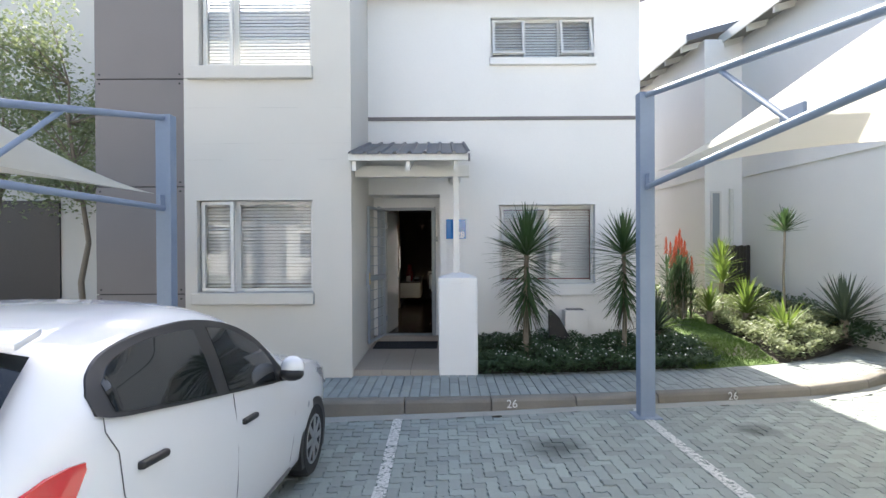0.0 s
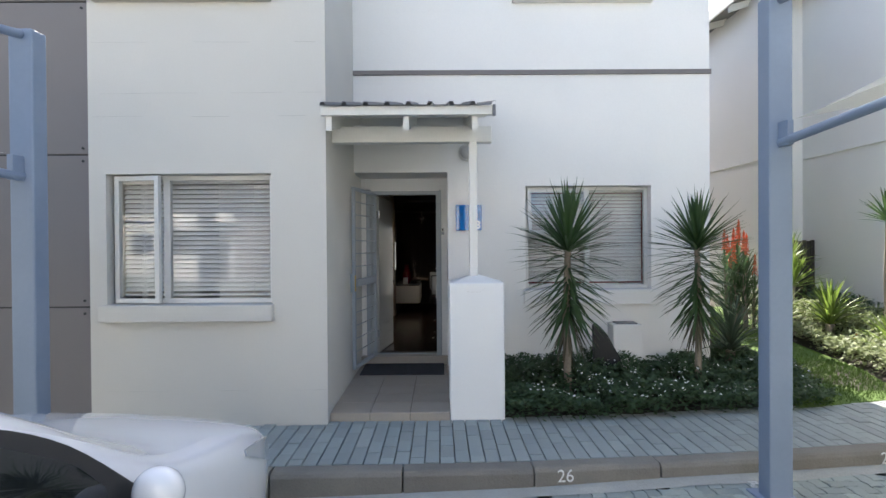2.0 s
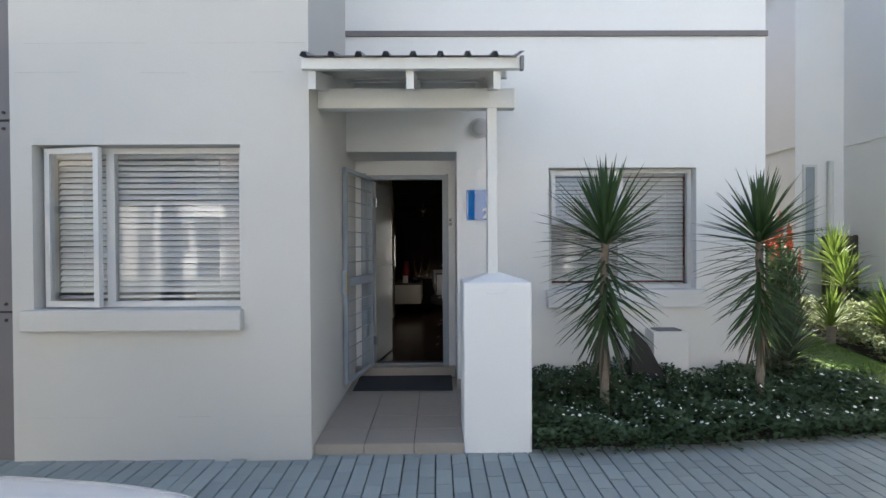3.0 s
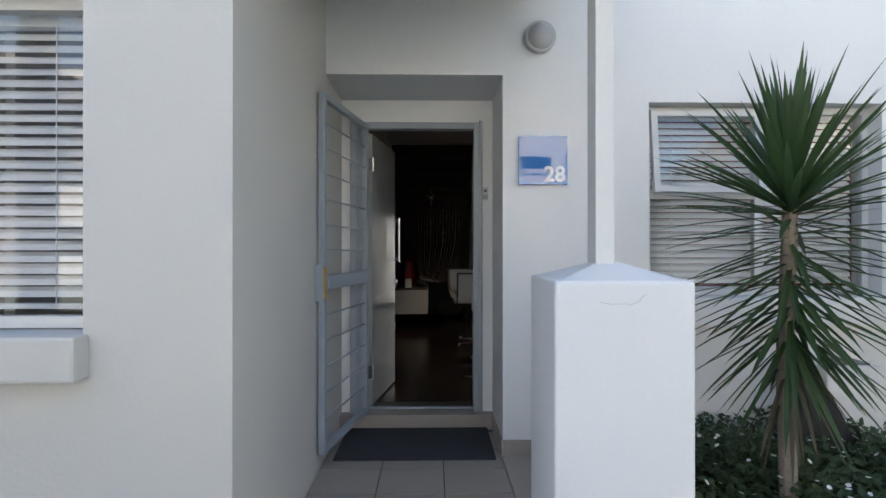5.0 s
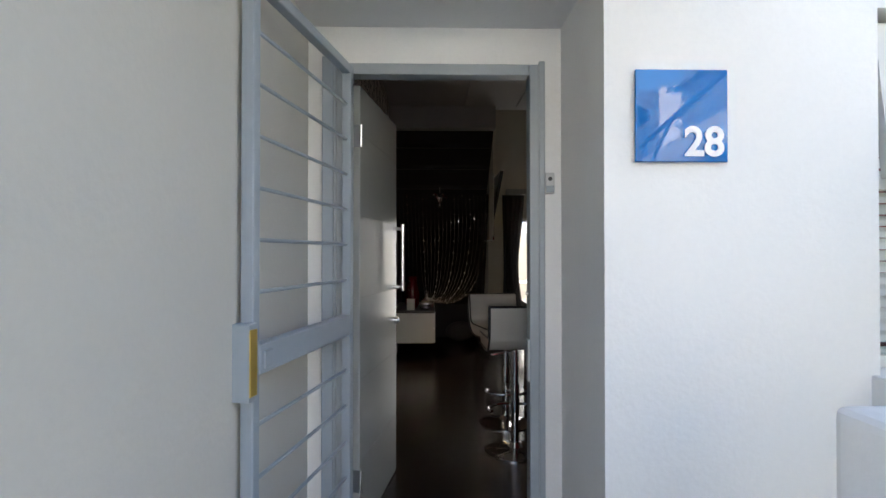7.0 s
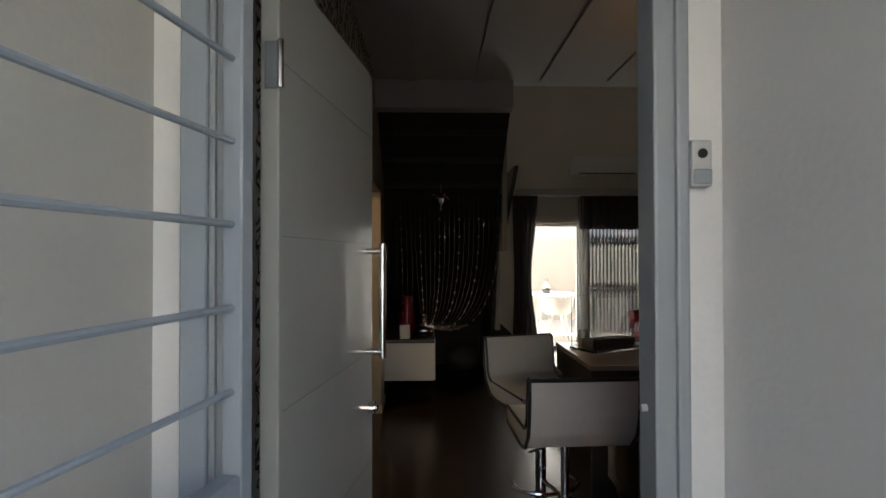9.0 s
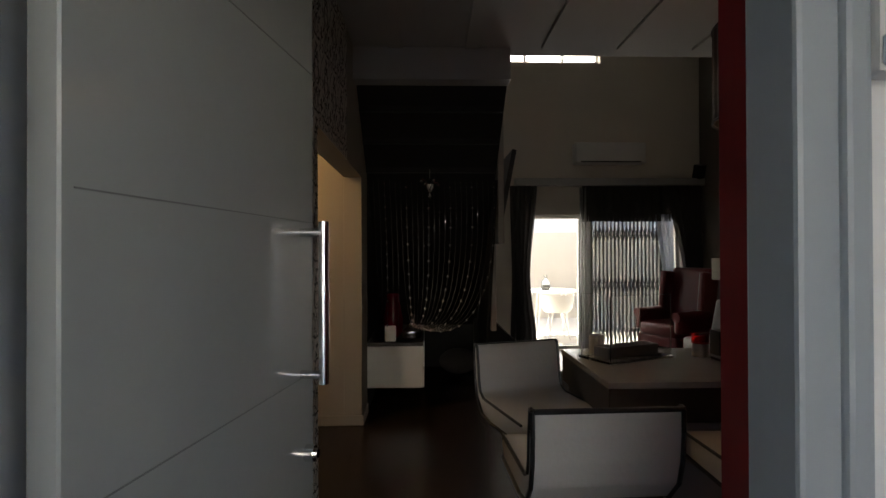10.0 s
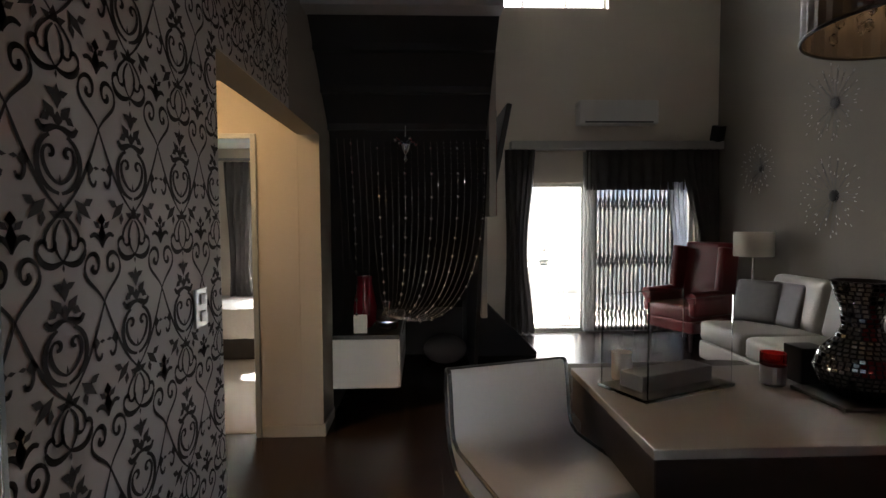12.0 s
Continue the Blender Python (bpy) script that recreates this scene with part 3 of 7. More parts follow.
for z in (0.2, 1.75):
    b = slab(-0.004, -0.0005, 0.0, 0.03, z, z + 0.1, 0.001, 1)
    tube(b, (-0.006, -0.006, z), (-0.006, -0.006, z + 0.1), 0.007, 8)
    part("hinge", b, CHROME, front_door, "steel butt hinge")
for z in (0.3, 0.62, 0.95, 1.3, 1.63):
    part("edge_plate", slab(0.761, 0.765, 0.012, 0.03, z, z + 0.05), GREY_PLASTIC, front_door)

gate = tagged(new("security_gate"), "blue-grey steel security gate swung open beside the door", "gate")
gx, gy = -0.537, 8.232
gate.matrix_world = pose(gx, gy, 0.30, 0, 0, math.degrees(math.atan2(7.41 - gy, -0.692 - gx)))
GW = 0.83
part("hinge_stile", slab(0, 0.038, -0.019, 0.019, 0, 2.07, 0.003, 1), GATE_STEEL, gate)
part("lock_stile", slab(GW - 0.038, GW, -0.019, 0.019, 0, 2.07, 0.003, 1), GATE_STEEL, gate)
part("top_rail", slab(0.038, GW - 0.038, -0.019, 0.019, 2.032, 2.07, 0.003, 1), GATE_STEEL, gate)
part("bottom_rail", slab(0.038, GW - 0.038, -0.019, 0.019, 0.0, 0.038, 0.003, 1), GATE_STEEL, gate)
part("lock_rail", slab(0.038, GW - 0.038, -0.019, 0.019, 0.935, 1.02, 0.003, 1), GATE_STEEL, gate)
b = bmesh.new()
tube(b, (0.03, 0, 0), (GW - 0.03, 0, 0), 0.0065, 8)
bar = mesh_of("bar", b, GATE_STEEL)
for z in [0.19 + 0.15 * i for i in range(5)] + [1.165 + 0.148 * i for i in range(6)]:
    piece("bar", bar, gate, pose(0, 0, z))
lock = part("lock_case", slab(GW - 0.012, GW + 0.032, -0.026, 0.026, 0.875, 1.085, 0.004), GATE_STEEL, gate)
part("lock_plate", slab(GW - 0.006, GW + 0.0325, 0.0255, 0.03, 0.89, 1.07, 0.002, 1), BRASS, lock, "worn brass lock plate")
part("keyhole_cover", slab(GW - 0.10, GW - 0.055, 0.019, 0.028, 0.95, 1.0, 0.003), GATE_STEEL, gate)
for z in (0.2, 1.85):
    b = bmesh.new()
    tube(b, (-0.006, 0, z), (-0.006, 0, z + 0.09), 0.011, 10)
    part("gate_hinge", b, GATE_STEEL, gate)
gate_jamb = structure("gate_post", slab(-0.655, -0.605, Y_C - 0.10, Y_C - 0.066, 0.285, 2.42, 0.003, 1), GATE_STEEL, "blue-grey steel gate frame beside the door", "gate frame")

# ---- carports ----
SAIL = bpy.data.materials.new("cream shade cloth")
SAIL.use_nodes = True
nt = SAIL.node_tree
sail_d, sail_t, sail_m = nt.nodes["Principled BSDF"], nt.nodes.new("ShaderNodeBsdfTranslucent"), nt.nodes.new("ShaderNodeMixShader")
sail_n = nt.nodes.new("ShaderNodeTexNoise")
sail_n.inputs["Scale"].default_value = 3.0
sail_r = nt.nodes.new("ShaderNodeValToRGB")
sail_r.color_ramp.elements[0].color, sail_r.color_ramp.elements[1].color = (0.52, 0.50, 0.43, 1), (0.64, 0.62, 0.55, 1)
nt.links.new(sail_n.outputs["Fac"], sail_r.inputs[0])
nt.links.new(sail_r.outputs[0], sail_d.inputs["Base Color"]), nt.links.new(sail_r.outputs[0], sail_t.inputs["Color"])
sail_d.inputs["Roughness"].default_value = 0.9
sail_m.inputs[0].default_value = 0.35
nt.links.new(sail_d.outputs[0], sail_m.inputs[1]), nt.links.new(sail_t.outputs[0], sail_m.inputs[2])
nt.links.new(sail_m.outputs[0], nt.nodes["Material Output"].inputs[0])


def carport(x, y, top, arm, side, label, tip_rise=0.27):
    """A cantilever carport: post at x, arms towards -y, sail spreading to one side (+1 or -1)."""
    c = thing("carport", label, "carport", (x, y, 0), group="carports")
    for k in (0, 1):
        xo = side * 5.0 * k
        post = slab(xo - 0.078, xo + 0.078, -0.065, 0.065, -0.05, top, 0.012)
        part("post", post, STEEL_BLUE, c)
        part("base_plate", slab(xo - 0.13, xo + 0.13, -0.12, 0.12, -0.04, 0.012, 0.004), STEEL_BLUE, c)
        tip = Vector((xo, -4.7, arm + tip_rise))
        hi, lo = Vector((xo, -0.02, top - 0.03)), Vector((xo, -0.05, arm))
        b = bmesh.new()
        tube(b, hi, tip, 0.029, 14)
        part("top_arm", b, STEEL_BLUE, c, "", True)
        b = bmesh.new()
        tube(b, lo, tip, 0.029, 14)
        part("lower_arm", b, STEEL_BLUE, c, "", True)
        b = bmesh.new()
        tube(b, hi.lerp(tip, 0.31), lo.lerp(tip, 0.49), 0.02, 12)
        part("brace", b, STEEL_BLUE, c, "", True)
        q = lo.lerp(tip, 0.49)
        part("gusset", slab(q.x - 0.012, q.x + 0.012, q.y - 0.11, q.y + 0.11, q.z + 0.0, q.z + 0.1, 0.004), STEEL_BLUE, c)
        part("bracket", slab(xo - 0.02, xo + 0.02, -0.16, -0.06, arm - 0.03, arm + 0.13, 0.004), STEEL_BLUE, c)
    b = bmesh.new()
    n = 28
    g = []
    for i in range(n + 1):
        u = 0.5 - 0.5 * math.cos(math.pi * i / n)
        row = []
        for j in range(n + 1):
            v = j / n
            pinch_x = 0.28 * (1 - (2 * v - 1) ** 2) * (1 - 2 * u) * 0.3
            pinch_y = 0.38 * (1 - (2 * u - 1) ** 2) * (1 - 2 * v)
            su, sv = math.sin(math.pi * u), math.sin(math.pi * v)
            z = arm + 0.14 + tip_rise * v + 0.24 * su * (1 - v) + 1.05 * max(su, 0) ** 0.72 * max(sv, 0) ** 0.8
            row.append(b.verts.new((side * (0.05 + 4.88 * u + pinch_x), -0.13 - 4.5 * v - pinch_y, z)))
        g.append(row)
    for i in range(n):
        for j in range(n):
            b.faces.new((g[i][j], g[i + 1][j], g[i + 1][j + 1], g[i][j + 1]))
    part("sail", b, SAIL, c, "cream shade cloth stretched between the arms", True)
    return c


carport(2.52, 4.94, 3.33, 2.36, 1, "grey-blue steel cantilever carport with cream shade cloth")
carport(-2.42, 4.94, 3.13, 2.17, -1, "grey-blue steel cantilever carport with blue-lit shade cloth", 0.04)

# ---- lawn and beds ----
GRASS = material("cut lawn", (0.10, 0.17, 0.03), 0.9, bump=0.8, scale=180, vary=0.3, stain=0.12)
LEAF_DARK = leafy("dark glossy ground cover leaf", (0.066, 0.112, 0.05), 0.55, vary=0.35, scale=9)
LEAF_PALE = leafy("pale silvery hedge leaf", (0.26, 0.30, 0.15), 0.6, vary=0.3, scale=9)
LEAF_LIME = leafy("lime green leaf", (0.16, 0.23, 0.045), 0.5, vary=0.25, scale=6)
LEAF_YUCCA = leafy("green yucca leaf", (0.055, 0.10, 0.035), 0.42, vary=0.25, scale=6)
LEAF_GREY = leafy("grey green agave leaf", (0.085, 0.115, 0.07), 0.5, vary=0.2, scale=6)
LEAF_DRY = leafy("dry grey leaf", (0.11, 0.10, 0.065), 0.8, vary=0.25, scale=6)
PETAL_WHITE = material("white daisy petal", (0.75, 0.75, 0.7), 0.7)
PETAL_RED = material("orange red aloe flower", (0.62, 0.10, 0.03), 0.6, vary=0.2, scale=20)
BARK = material("pale grey brown bark", (0.24, 0.20, 0.155), 0.95, bump=0.8, scale=50, vary=0.2, stain=0.15, stain_scale=6)

b = bmesh.new()
xs = [0.87 + 0.28 * i for i in range(24)]
grid = []
for x in xs:
    y0 = kerb_y(x) + (1.03 if x < 3 else 1.10)
    row = []
    for j in range(14):
        y = y0 + (13.0 - y0) * (j / 13) ** 1.5
        rise = 0.10 * min(1, (y - y0) / 0.8) + 0.30 * max(0, min(1, (y - 8.5) / 3)) + 0.12 * max(0, min(1, (x - 5.4)))
        row.append(b.verts.new((x, y, 0.105 + rise + 0.02 * noise.noise(Vector((x * 3, y * 3, 0))))))
    grid.append(row)
for i in range(len(xs) - 1):
    for j in range(13):
        b.faces.new((grid[i][j], grid[i + 1][j], grid[i + 1][j + 1], grid[i][j + 1]))
structure("garden_bed", b, SOIL, "dark soil of the front garden bed", "soil", True)


def soil_z(x, y):
    y0 = kerb_y(x) + (1.03 if x < 3 else 1.10)
    return 0.105 + 0.10 * max(0, min(1, (y - y0) / 0.8)) + 0.30 * max(0, min(1, (y - 8.5) / 3)) + 0.12 * max(0, min(1, (x - 5.4)))


def inside(poly, x, y):
    c = False
    for (x0, y0), (x1, y1) in zip(poly, poly[1:] + poly[:1]):
        if (y0 > y) != (y1 > y) and x < (x1 - x0) * (y - y0) / (y1 - y0) + x0:
            c = not c
    return c


LAWN = [(3.75, 6.48), (5.05, 6.78), (5.2, 7.6), (5.35, 9.0), (5.6, 11.3), (4.9, 11.3), (4.2, 9.0), (3.7, 7.6)]
rng = random.Random(5)
b = bmesh.new()
count = 0
while count < 16000:
    x, y = rng.uniform(3.6, 5.7), rng.uniform(6.4, 11.4)
    if not inside(LAWN, x, y):
        continue
    z, h, a = soil_z(x, y), rng.uniform(0.025, 0.055), rng.uniform(0, 6.28)
    dx, dy = 0.006 * math.cos(a), 0.006 * math.sin(a)
    lx, ly = rng.uniform(-0.02, 0.02), rng.uniform(-0.02, 0.02)
    b.faces.new((b.verts.new((x - dx, y - dy, z)), b.verts.new((x + dx, y + dy, z)), b.verts.new((x + lx, y + ly, z + h))))
    count += 1
whole("grass", b, GRASS, "short bright green lawn grass", "grass", kind="stuff")
b = bmesh.new()
prism(b, [(x, y, 0.1) for x, y in LAWN], (0, 0, 0.015))
for v in b.verts:
    v.co.z += soil_z(v.co.x, v.co.y) - 0.1
structure("lawn", b, GRASS, "mown lawn strip beside the house", "lawn")


def leaf_quad(b, p, size, a, tilt, r):
    m = Matrix.Translation(p) @ Euler((tilt, r, a)).to_matrix().to_4x4()
    vs = [b.verts.new(m @ Vector(c)) for c in ((0, 0, 0), (0.28 * size, 0.5 * size, 0.06 * size), (0, size, 0), (-0.28 * size, 0.5 * size, 0.06 * size))]
    b.faces.new(vs)


def cover(name, label, mat_, poly, n, height, size, seed, category="plants"):
    g = random.Random(seed)
    b = bmesh.new()
    x0, x1 = min(p[0] for p in poly), max(p[0] for p in poly)
    y0, y1 = min(p[1] for p in poly), max(p[1] for p in poly)
    k = 0
    while k < n:
        x, y = g.uniform(x0, x1), g.uniform(y0, y1)
        if not inside(poly, x, y):
            continue
        top = height * (0.65 + 0.5 * noise.noise(Vector((x * 2.2, y * 2.2, seed))) + 0.25 * noise.noise(Vector((x * 7, y * 7, seed))))
        z = soil_z(x, y) + max(0.02, top) * (g.random() ** 0.45)
        leaf_quad(b, (x, y, z), size * g.uniform(0.6, 1.3), g.uniform(0, 6.28), g.uniform(-0.4, 0.9), g.uniform(-0.5, 0.5))
        k += 1
    return whole(name, b, mat_, label, category, kind="stuff")


BED = [(0.89, 6.10), (1.6, 6.14), (2.6, 6.27), (3.75, 6.42), (4.15, 6.55), (4.1, 7.4), (4.0, 8.6), (3.5, 8.6), (3.5, 7.66), (0.9, 7.66)]
cover("ground_cover", "dark green ground cover filling the house bed", LEAF_DARK, BED, 26000, 0.30, 0.05, 11)
b = bmesh.new()
g = random.Random(8)
k = 0
while k < 260:
    x, y = g.uniform(1.1, 4.1), 6.25 + 1.1 * g.random() ** 1.6
    if not inside(BED, x, y):
        continue
    z = soil_z(x, y) + 0.30 * (0.65 + 0.5 * noise.noise(Vector((x * 2.2, y * 2.2, 11)))) + 0.03
    s = g.uniform(0.009, 0.015)
    tilt = Euler((g.uniform(-0.9, 0.1), g.uniform(-0.4, 0.4), g.uniform(0, 6.28))).to_matrix()
    ring = [b.verts.new(Vector((x, y, z)) + tilt @ Vector((s * math.cos(i * 1.0472), s * math.sin(i * 1.0472), 0.004))) for i in range(6)]
    c = b.verts.new((x, y, z))
    for i in range(6):
        b.faces.new((c, ring[i], ring[(i + 1) % 6]))
    k += 1
whole("daisies", b, PETAL_WHITE, "small white daisies over the ground cover", "flowers", kind="stuff")
HEDGE = [(5.1, 6.85), (5.6, 6.95), (6.4, 7.4), (6.9, 8.2), (6.9, 9.6), (6.2, 10.6), (5.75, 11.6), (5.5, 10.2), (5.35, 9.0), (5.2, 7.7)]
cover("low_hedge", "pale green leafy border plants along the lawn", LEAF_PALE, HEDGE, 15000, 0.42, 0.06, 21)
cover("border_plants", "lime green leafy plants in the sunny bed", LEAF_LIME, [(3.9, 10.2), (5.0, 10.6), (5.4, 12.4), (3.8, 12.6)], 3500, 0.7, 0.08, 31)
cover("shrubs_behind", "dark shrubs at the foot of the neighbouring wall", LEAF_DARK, [(6.5, 7.2), (7.05, 7.4), (7.08, 11.0), (6.6, 10.8)], 3000, 0.5, 0.08, 41)


def blade(b, base, direction, length, width, droop, segs=5):
    """One long leaf: a folded, tapering strip that bends down."""
    d = Vector(direction).normalized()
    side = d.cross(Vector((0, 0, 1)))
    side = Vector((1, 0, 0)) if side.length < 1e-3 else side.normalized()
    p = Vector(base)
    rows_b = []
    for i in range(segs + 1):
        t = i / segs
        w = width * (0.55 + 0.9 * t) * (1 - t ** 2.2) if t < 1 else 0.0
        up = side.cross(d).normalized()
        rows_b.append((b.verts.new(p - side * w + up * w * 0.35), b.verts.new(p), b.verts.new(p + side * w + up * w * 0.35)))
        p = p + d * (length / segs)
        d = (d + Vector((0, 0, -droop / segs * (0.4 + t)))).normalized()
    for a, c in zip(rows_b, rows_b[1:]):
        b.faces.new((a[0], a[1], c[1], c[0]))
        b.faces.new((a[1], a[2], c[2], c[1]))


def rosette(b, at, n, length, width, low, high, droop, g):
    """Leaves spread round a point, from elevation low to high (degrees)."""
    for i in range(n):
        t = (i + 0.5) / n
        el = radians(low + (high - low) * t + g.uniform(-6, 6))
        az = i * 2.39996 + g.uniform(-0.2, 0.2)
        d = (math.cos(el) * math.cos(az), math.cos(el) * math.sin(az), math.sin(el))
        p = Vector(at) + Vector((0, 0, 0.10 * t)) + Vector(d) * 0.02
        blade(b, p, d, length * g.uniform(0.8, 1.1), width, droop)


def trunk_bm(points, r0, r1):
    b = bmesh.new()
    n = len(points) - 1
    for i in range(n):
        ra, rb = r0 + (r1 - r0) * i / n, r0 + (r1 - r0) * (i + 1) / n
        tube(b, points[i], points[i + 1], ra, 9, rb)
    return b


def yucca(at, top, length, seed, label, leaf=None, skirt=True, r=0.035, leaves=85):
    g = random.Random(seed)
    y = thing("yucca", label, "yucca", at)
    h = top - at[2]
    lean = g.uniform(-0.03, 0.03)
    part("trunk", trunk_bm([(0, 0, -0.05), (lean, 0.01, h * 0.5), (0, 0, h)], r, r * 0.8), BARK, y)
    b = bmesh.new()
    rosette(b, (0, 0, h - 0.04), leaves, length, 0.021, 8, 86, 0.25, g)
    part("crown", b, leaf or LEAF_YUCCA, y, "stiff spiky leaves")
    if skirt:
        b = bmesh.new()
        for k in range(6):
            rosette(b, (0, 0, h - 0.08 - 0.11 * k), 24, length * (1.0 - 0.04 * k), 0.018, -18 - 8 * k, 26 - 11 * k, 0.2, g)
        part("lower_leaves", b, leaf or LEAF_YUCCA, y, "older leaves drooping down the stem")
        b = bmesh.new()
        rosette(b, (0, 0, h - 0.75), 22, length * 0.8, 0.013, -78, -45, 0.5, g)
        part("dry_leaves", b, LEAF_DRY, y, "grey dead leaves hanging at the stem")
    return y


yucca((1.58, 6.78, 0.17), 1.66, 0.62, 1, "spiky green yucca with drooping lower leaves by the window", r=0.04, leaves=100)
yucca((2.97, 6.95, 0.18), 1.66, 0.56, 2, "spiky green yucca with pale stem at the house corner", r=0.036)
yucca((6.1, 8.3, 0.40), 2.0, 0.36, 3, "slim young yucca on a thin stem by the white wall", skirt=False, r=0.022, leaves=60)
yucca((5.98, 10.1, 0.40), 1.35, 0.50, 4, "sunlit lime green yucca near the slatted gate", LEAF_LIME, False, 0.03, 70)
yucca((5.75, 9.6, 0.40), 1.05, 0.48, 14, "short sunlit yucca among border plants", LEAF_LIME, False, 0.03, 60)


def clump(name, at, n, length, width, low, high, droop, leaf, label, category, seed, stem=0.0):
    g = random.Random(seed)
    c = thing(name, label, category, at)
    b = bmesh.new()
    rosette(b, (0, 0, stem), n, length, width, low, high, droop, g)
    part("leaves", b, leaf, c)
    if stem:
        part("stem", trunk_bm([(0, 0, -0.1), (0, 0, stem + 0.03)], 0.05, 0.06), BARK, c)
    return c


clump("agave", (6.6, 7.65, 0.42), 110, 0.66, 0.022, 0, 84, 0.05, LEAF_GREY, "large grey green agave with stiff pointed leaves", "agave", 51, 0.15)
clump("cycad", (5.75, 7.75, 0.32), 36, 0.55, 0.03, 10, 75, 0.7, LEAF_LIME, "low arching green cycad beside the walkway", "cycad", 52)
clump("lily_clump", (5.8, 8.9, 0.42), 70, 0.62, 0.02, 25, 85, 1.2, LEAF_LIME, "arching strappy lily clump in the sun", "lily", 53, 0.1)
clump("lily_clump", (3.75, 7.75, 0.30), 80, 0.62, 0.02, 20, 85, 1.3, LEAF_GREY, "arching grey green lily clump at the corner", "lily", 54, 0.1)
clump("lily_clump", (5.35, 9.3, 0.40), 60, 0.5, 0.02, 25, 85, 1.1, LEAF_LIME, "strappy lily clump beside the lawn edge", "lily", 55, 0.1)

aloe = thing("aloe", "tall dark aloe thicket with orange red flower spikes", "aloe", (5.05, 9.8, 0.35))
g = random.Random(61)
for k in range(12):
    x, y, h = g.uniform(-0.42, 0.36), g.uniform(-0.25, 0.25), g.uniform(0.55, 1.15)
    part("stem", trunk_bm([(x, y, 0), (x * 1.1, y, h)], 0.025, 0.02), BARK, aloe)
    b = bmesh.new()
    for q in range(5):
        rosette(b, (x * 1.1, y, h - 0.16 * q), 12, 0.30, 0.016, -10, 70, -0.3, g)
    part("leaves", b, LEAF_DARK, aloe)
    b = bmesh.new()
    tube(b, (x * 1.1, y, h), (x * 1.15, y, h + 0.42), 0.007, 6)
    part("flower_stalk", b, LEAF_DARK, aloe)
    b = bmesh.new()
    for q in range(34):
        z, a = h + 0.30 + 0.32 * q / 34, q * 2.4
        rr = 0.05 * (1 - 0.7 * q / 34)
        tube(b, (x * 1.15, y, z), (x * 1.15 + rr * math.cos(a), y + rr * math.sin(a), z - 0.03), 0.007, 5)
    part("flower_spike", b, PETAL_RED, aloe)


def tree(at, height, seed, leaf, label, crown_r, n, leaf_size, bend=0.3):
    g = random.Random(seed)
    t = thing("tree", label, "tree", at)
    pts = [Vector((0, 0, -0.1))]
    for i in range(7):
        pts.append(pts[-1] + Vector((g.uniform(-bend, bend) * 0.35, g.uniform(-bend, bend) * 0.3, height * 0.72 / 7)))
    part("trunk", trunk_bm(pts, 0.055, 0.018), BARK, t)
    b, tips = bmesh.new(), []
    for k in range(26):
        p = pts[4 + k % 4]
        a, el = g.uniform(0, 6.28), g.uniform(0.1, 1.25)
        ln = crown_r * g.uniform(0.6, 1.15)
        q = p + Vector((math.cos(a) * math.cos(el), math.sin(a) * math.cos(el), math.sin(el))) * ln
        tube(b, p, q, 0.016, 5, 0.005)
        tips += [p.lerp(q, s) for s in (0.45, 0.65, 0.8, 0.95, 1.05)]
    tagged(part("branches", b, BARK, t), kind="stuff")
    b = bmesh.new()
    for k in range(n):
        c = g.choice(tips) + Vector((g.gauss(0, 0.17), g.gauss(0, 0.17), g.gauss(0, 0.17)))
        leaf_quad(b, c, leaf_size * g.uniform(0.6, 1.3), g.uniform(0, 6.28), g.uniform(-1, 1), g.uniform(-0.8, 0.8))
    part("crown", b, leaf, t, "loose crown of small silvery leaves")
    return t


tree((-5.06, 7.6, 0.1), 6.0, 71, LEAF_PALE, "slender silvery olive tree beside the grey wall", 1.2, 9000, 0.075)
tree((-7.3, 8.6, 0.1), 5.8, 72, LEAF_PALE, "slender silvery olive tree by the neighbouring house", 1.2, 7000, 0.075)

stone = bmesh.new()
prism(stone, [(2.00, 7.3, 0.1), (2.38, 7.3, 0.1), (2.29, 7.3, 0.42), (2.14, 7.3, 0.70), (2.02, 7.3, 0.82), (1.98, 7.3, 0.80)], (0, 0.06, 0))
whole("dark_slate_slab", bevelled(stone, 0.006, 1), BLACK_PLASTIC, "dark upright slate slab standing in the bed", "stone")
gully = thing("gully_box", "white plastered drain box against the house wall", "drain box", (2.43, 7.57, 0.1))
part("body", slab(-0.17, 0.17, -0.11, 0.11, -0.02, 0.68, 0.01), PLASTER_WHITE, gully)
part("grate", slab(-0.12, 0.12, -0.07, 0.09, 0.68, 0.695, 0.003), SHEET, gully, "grey metal drain grate")

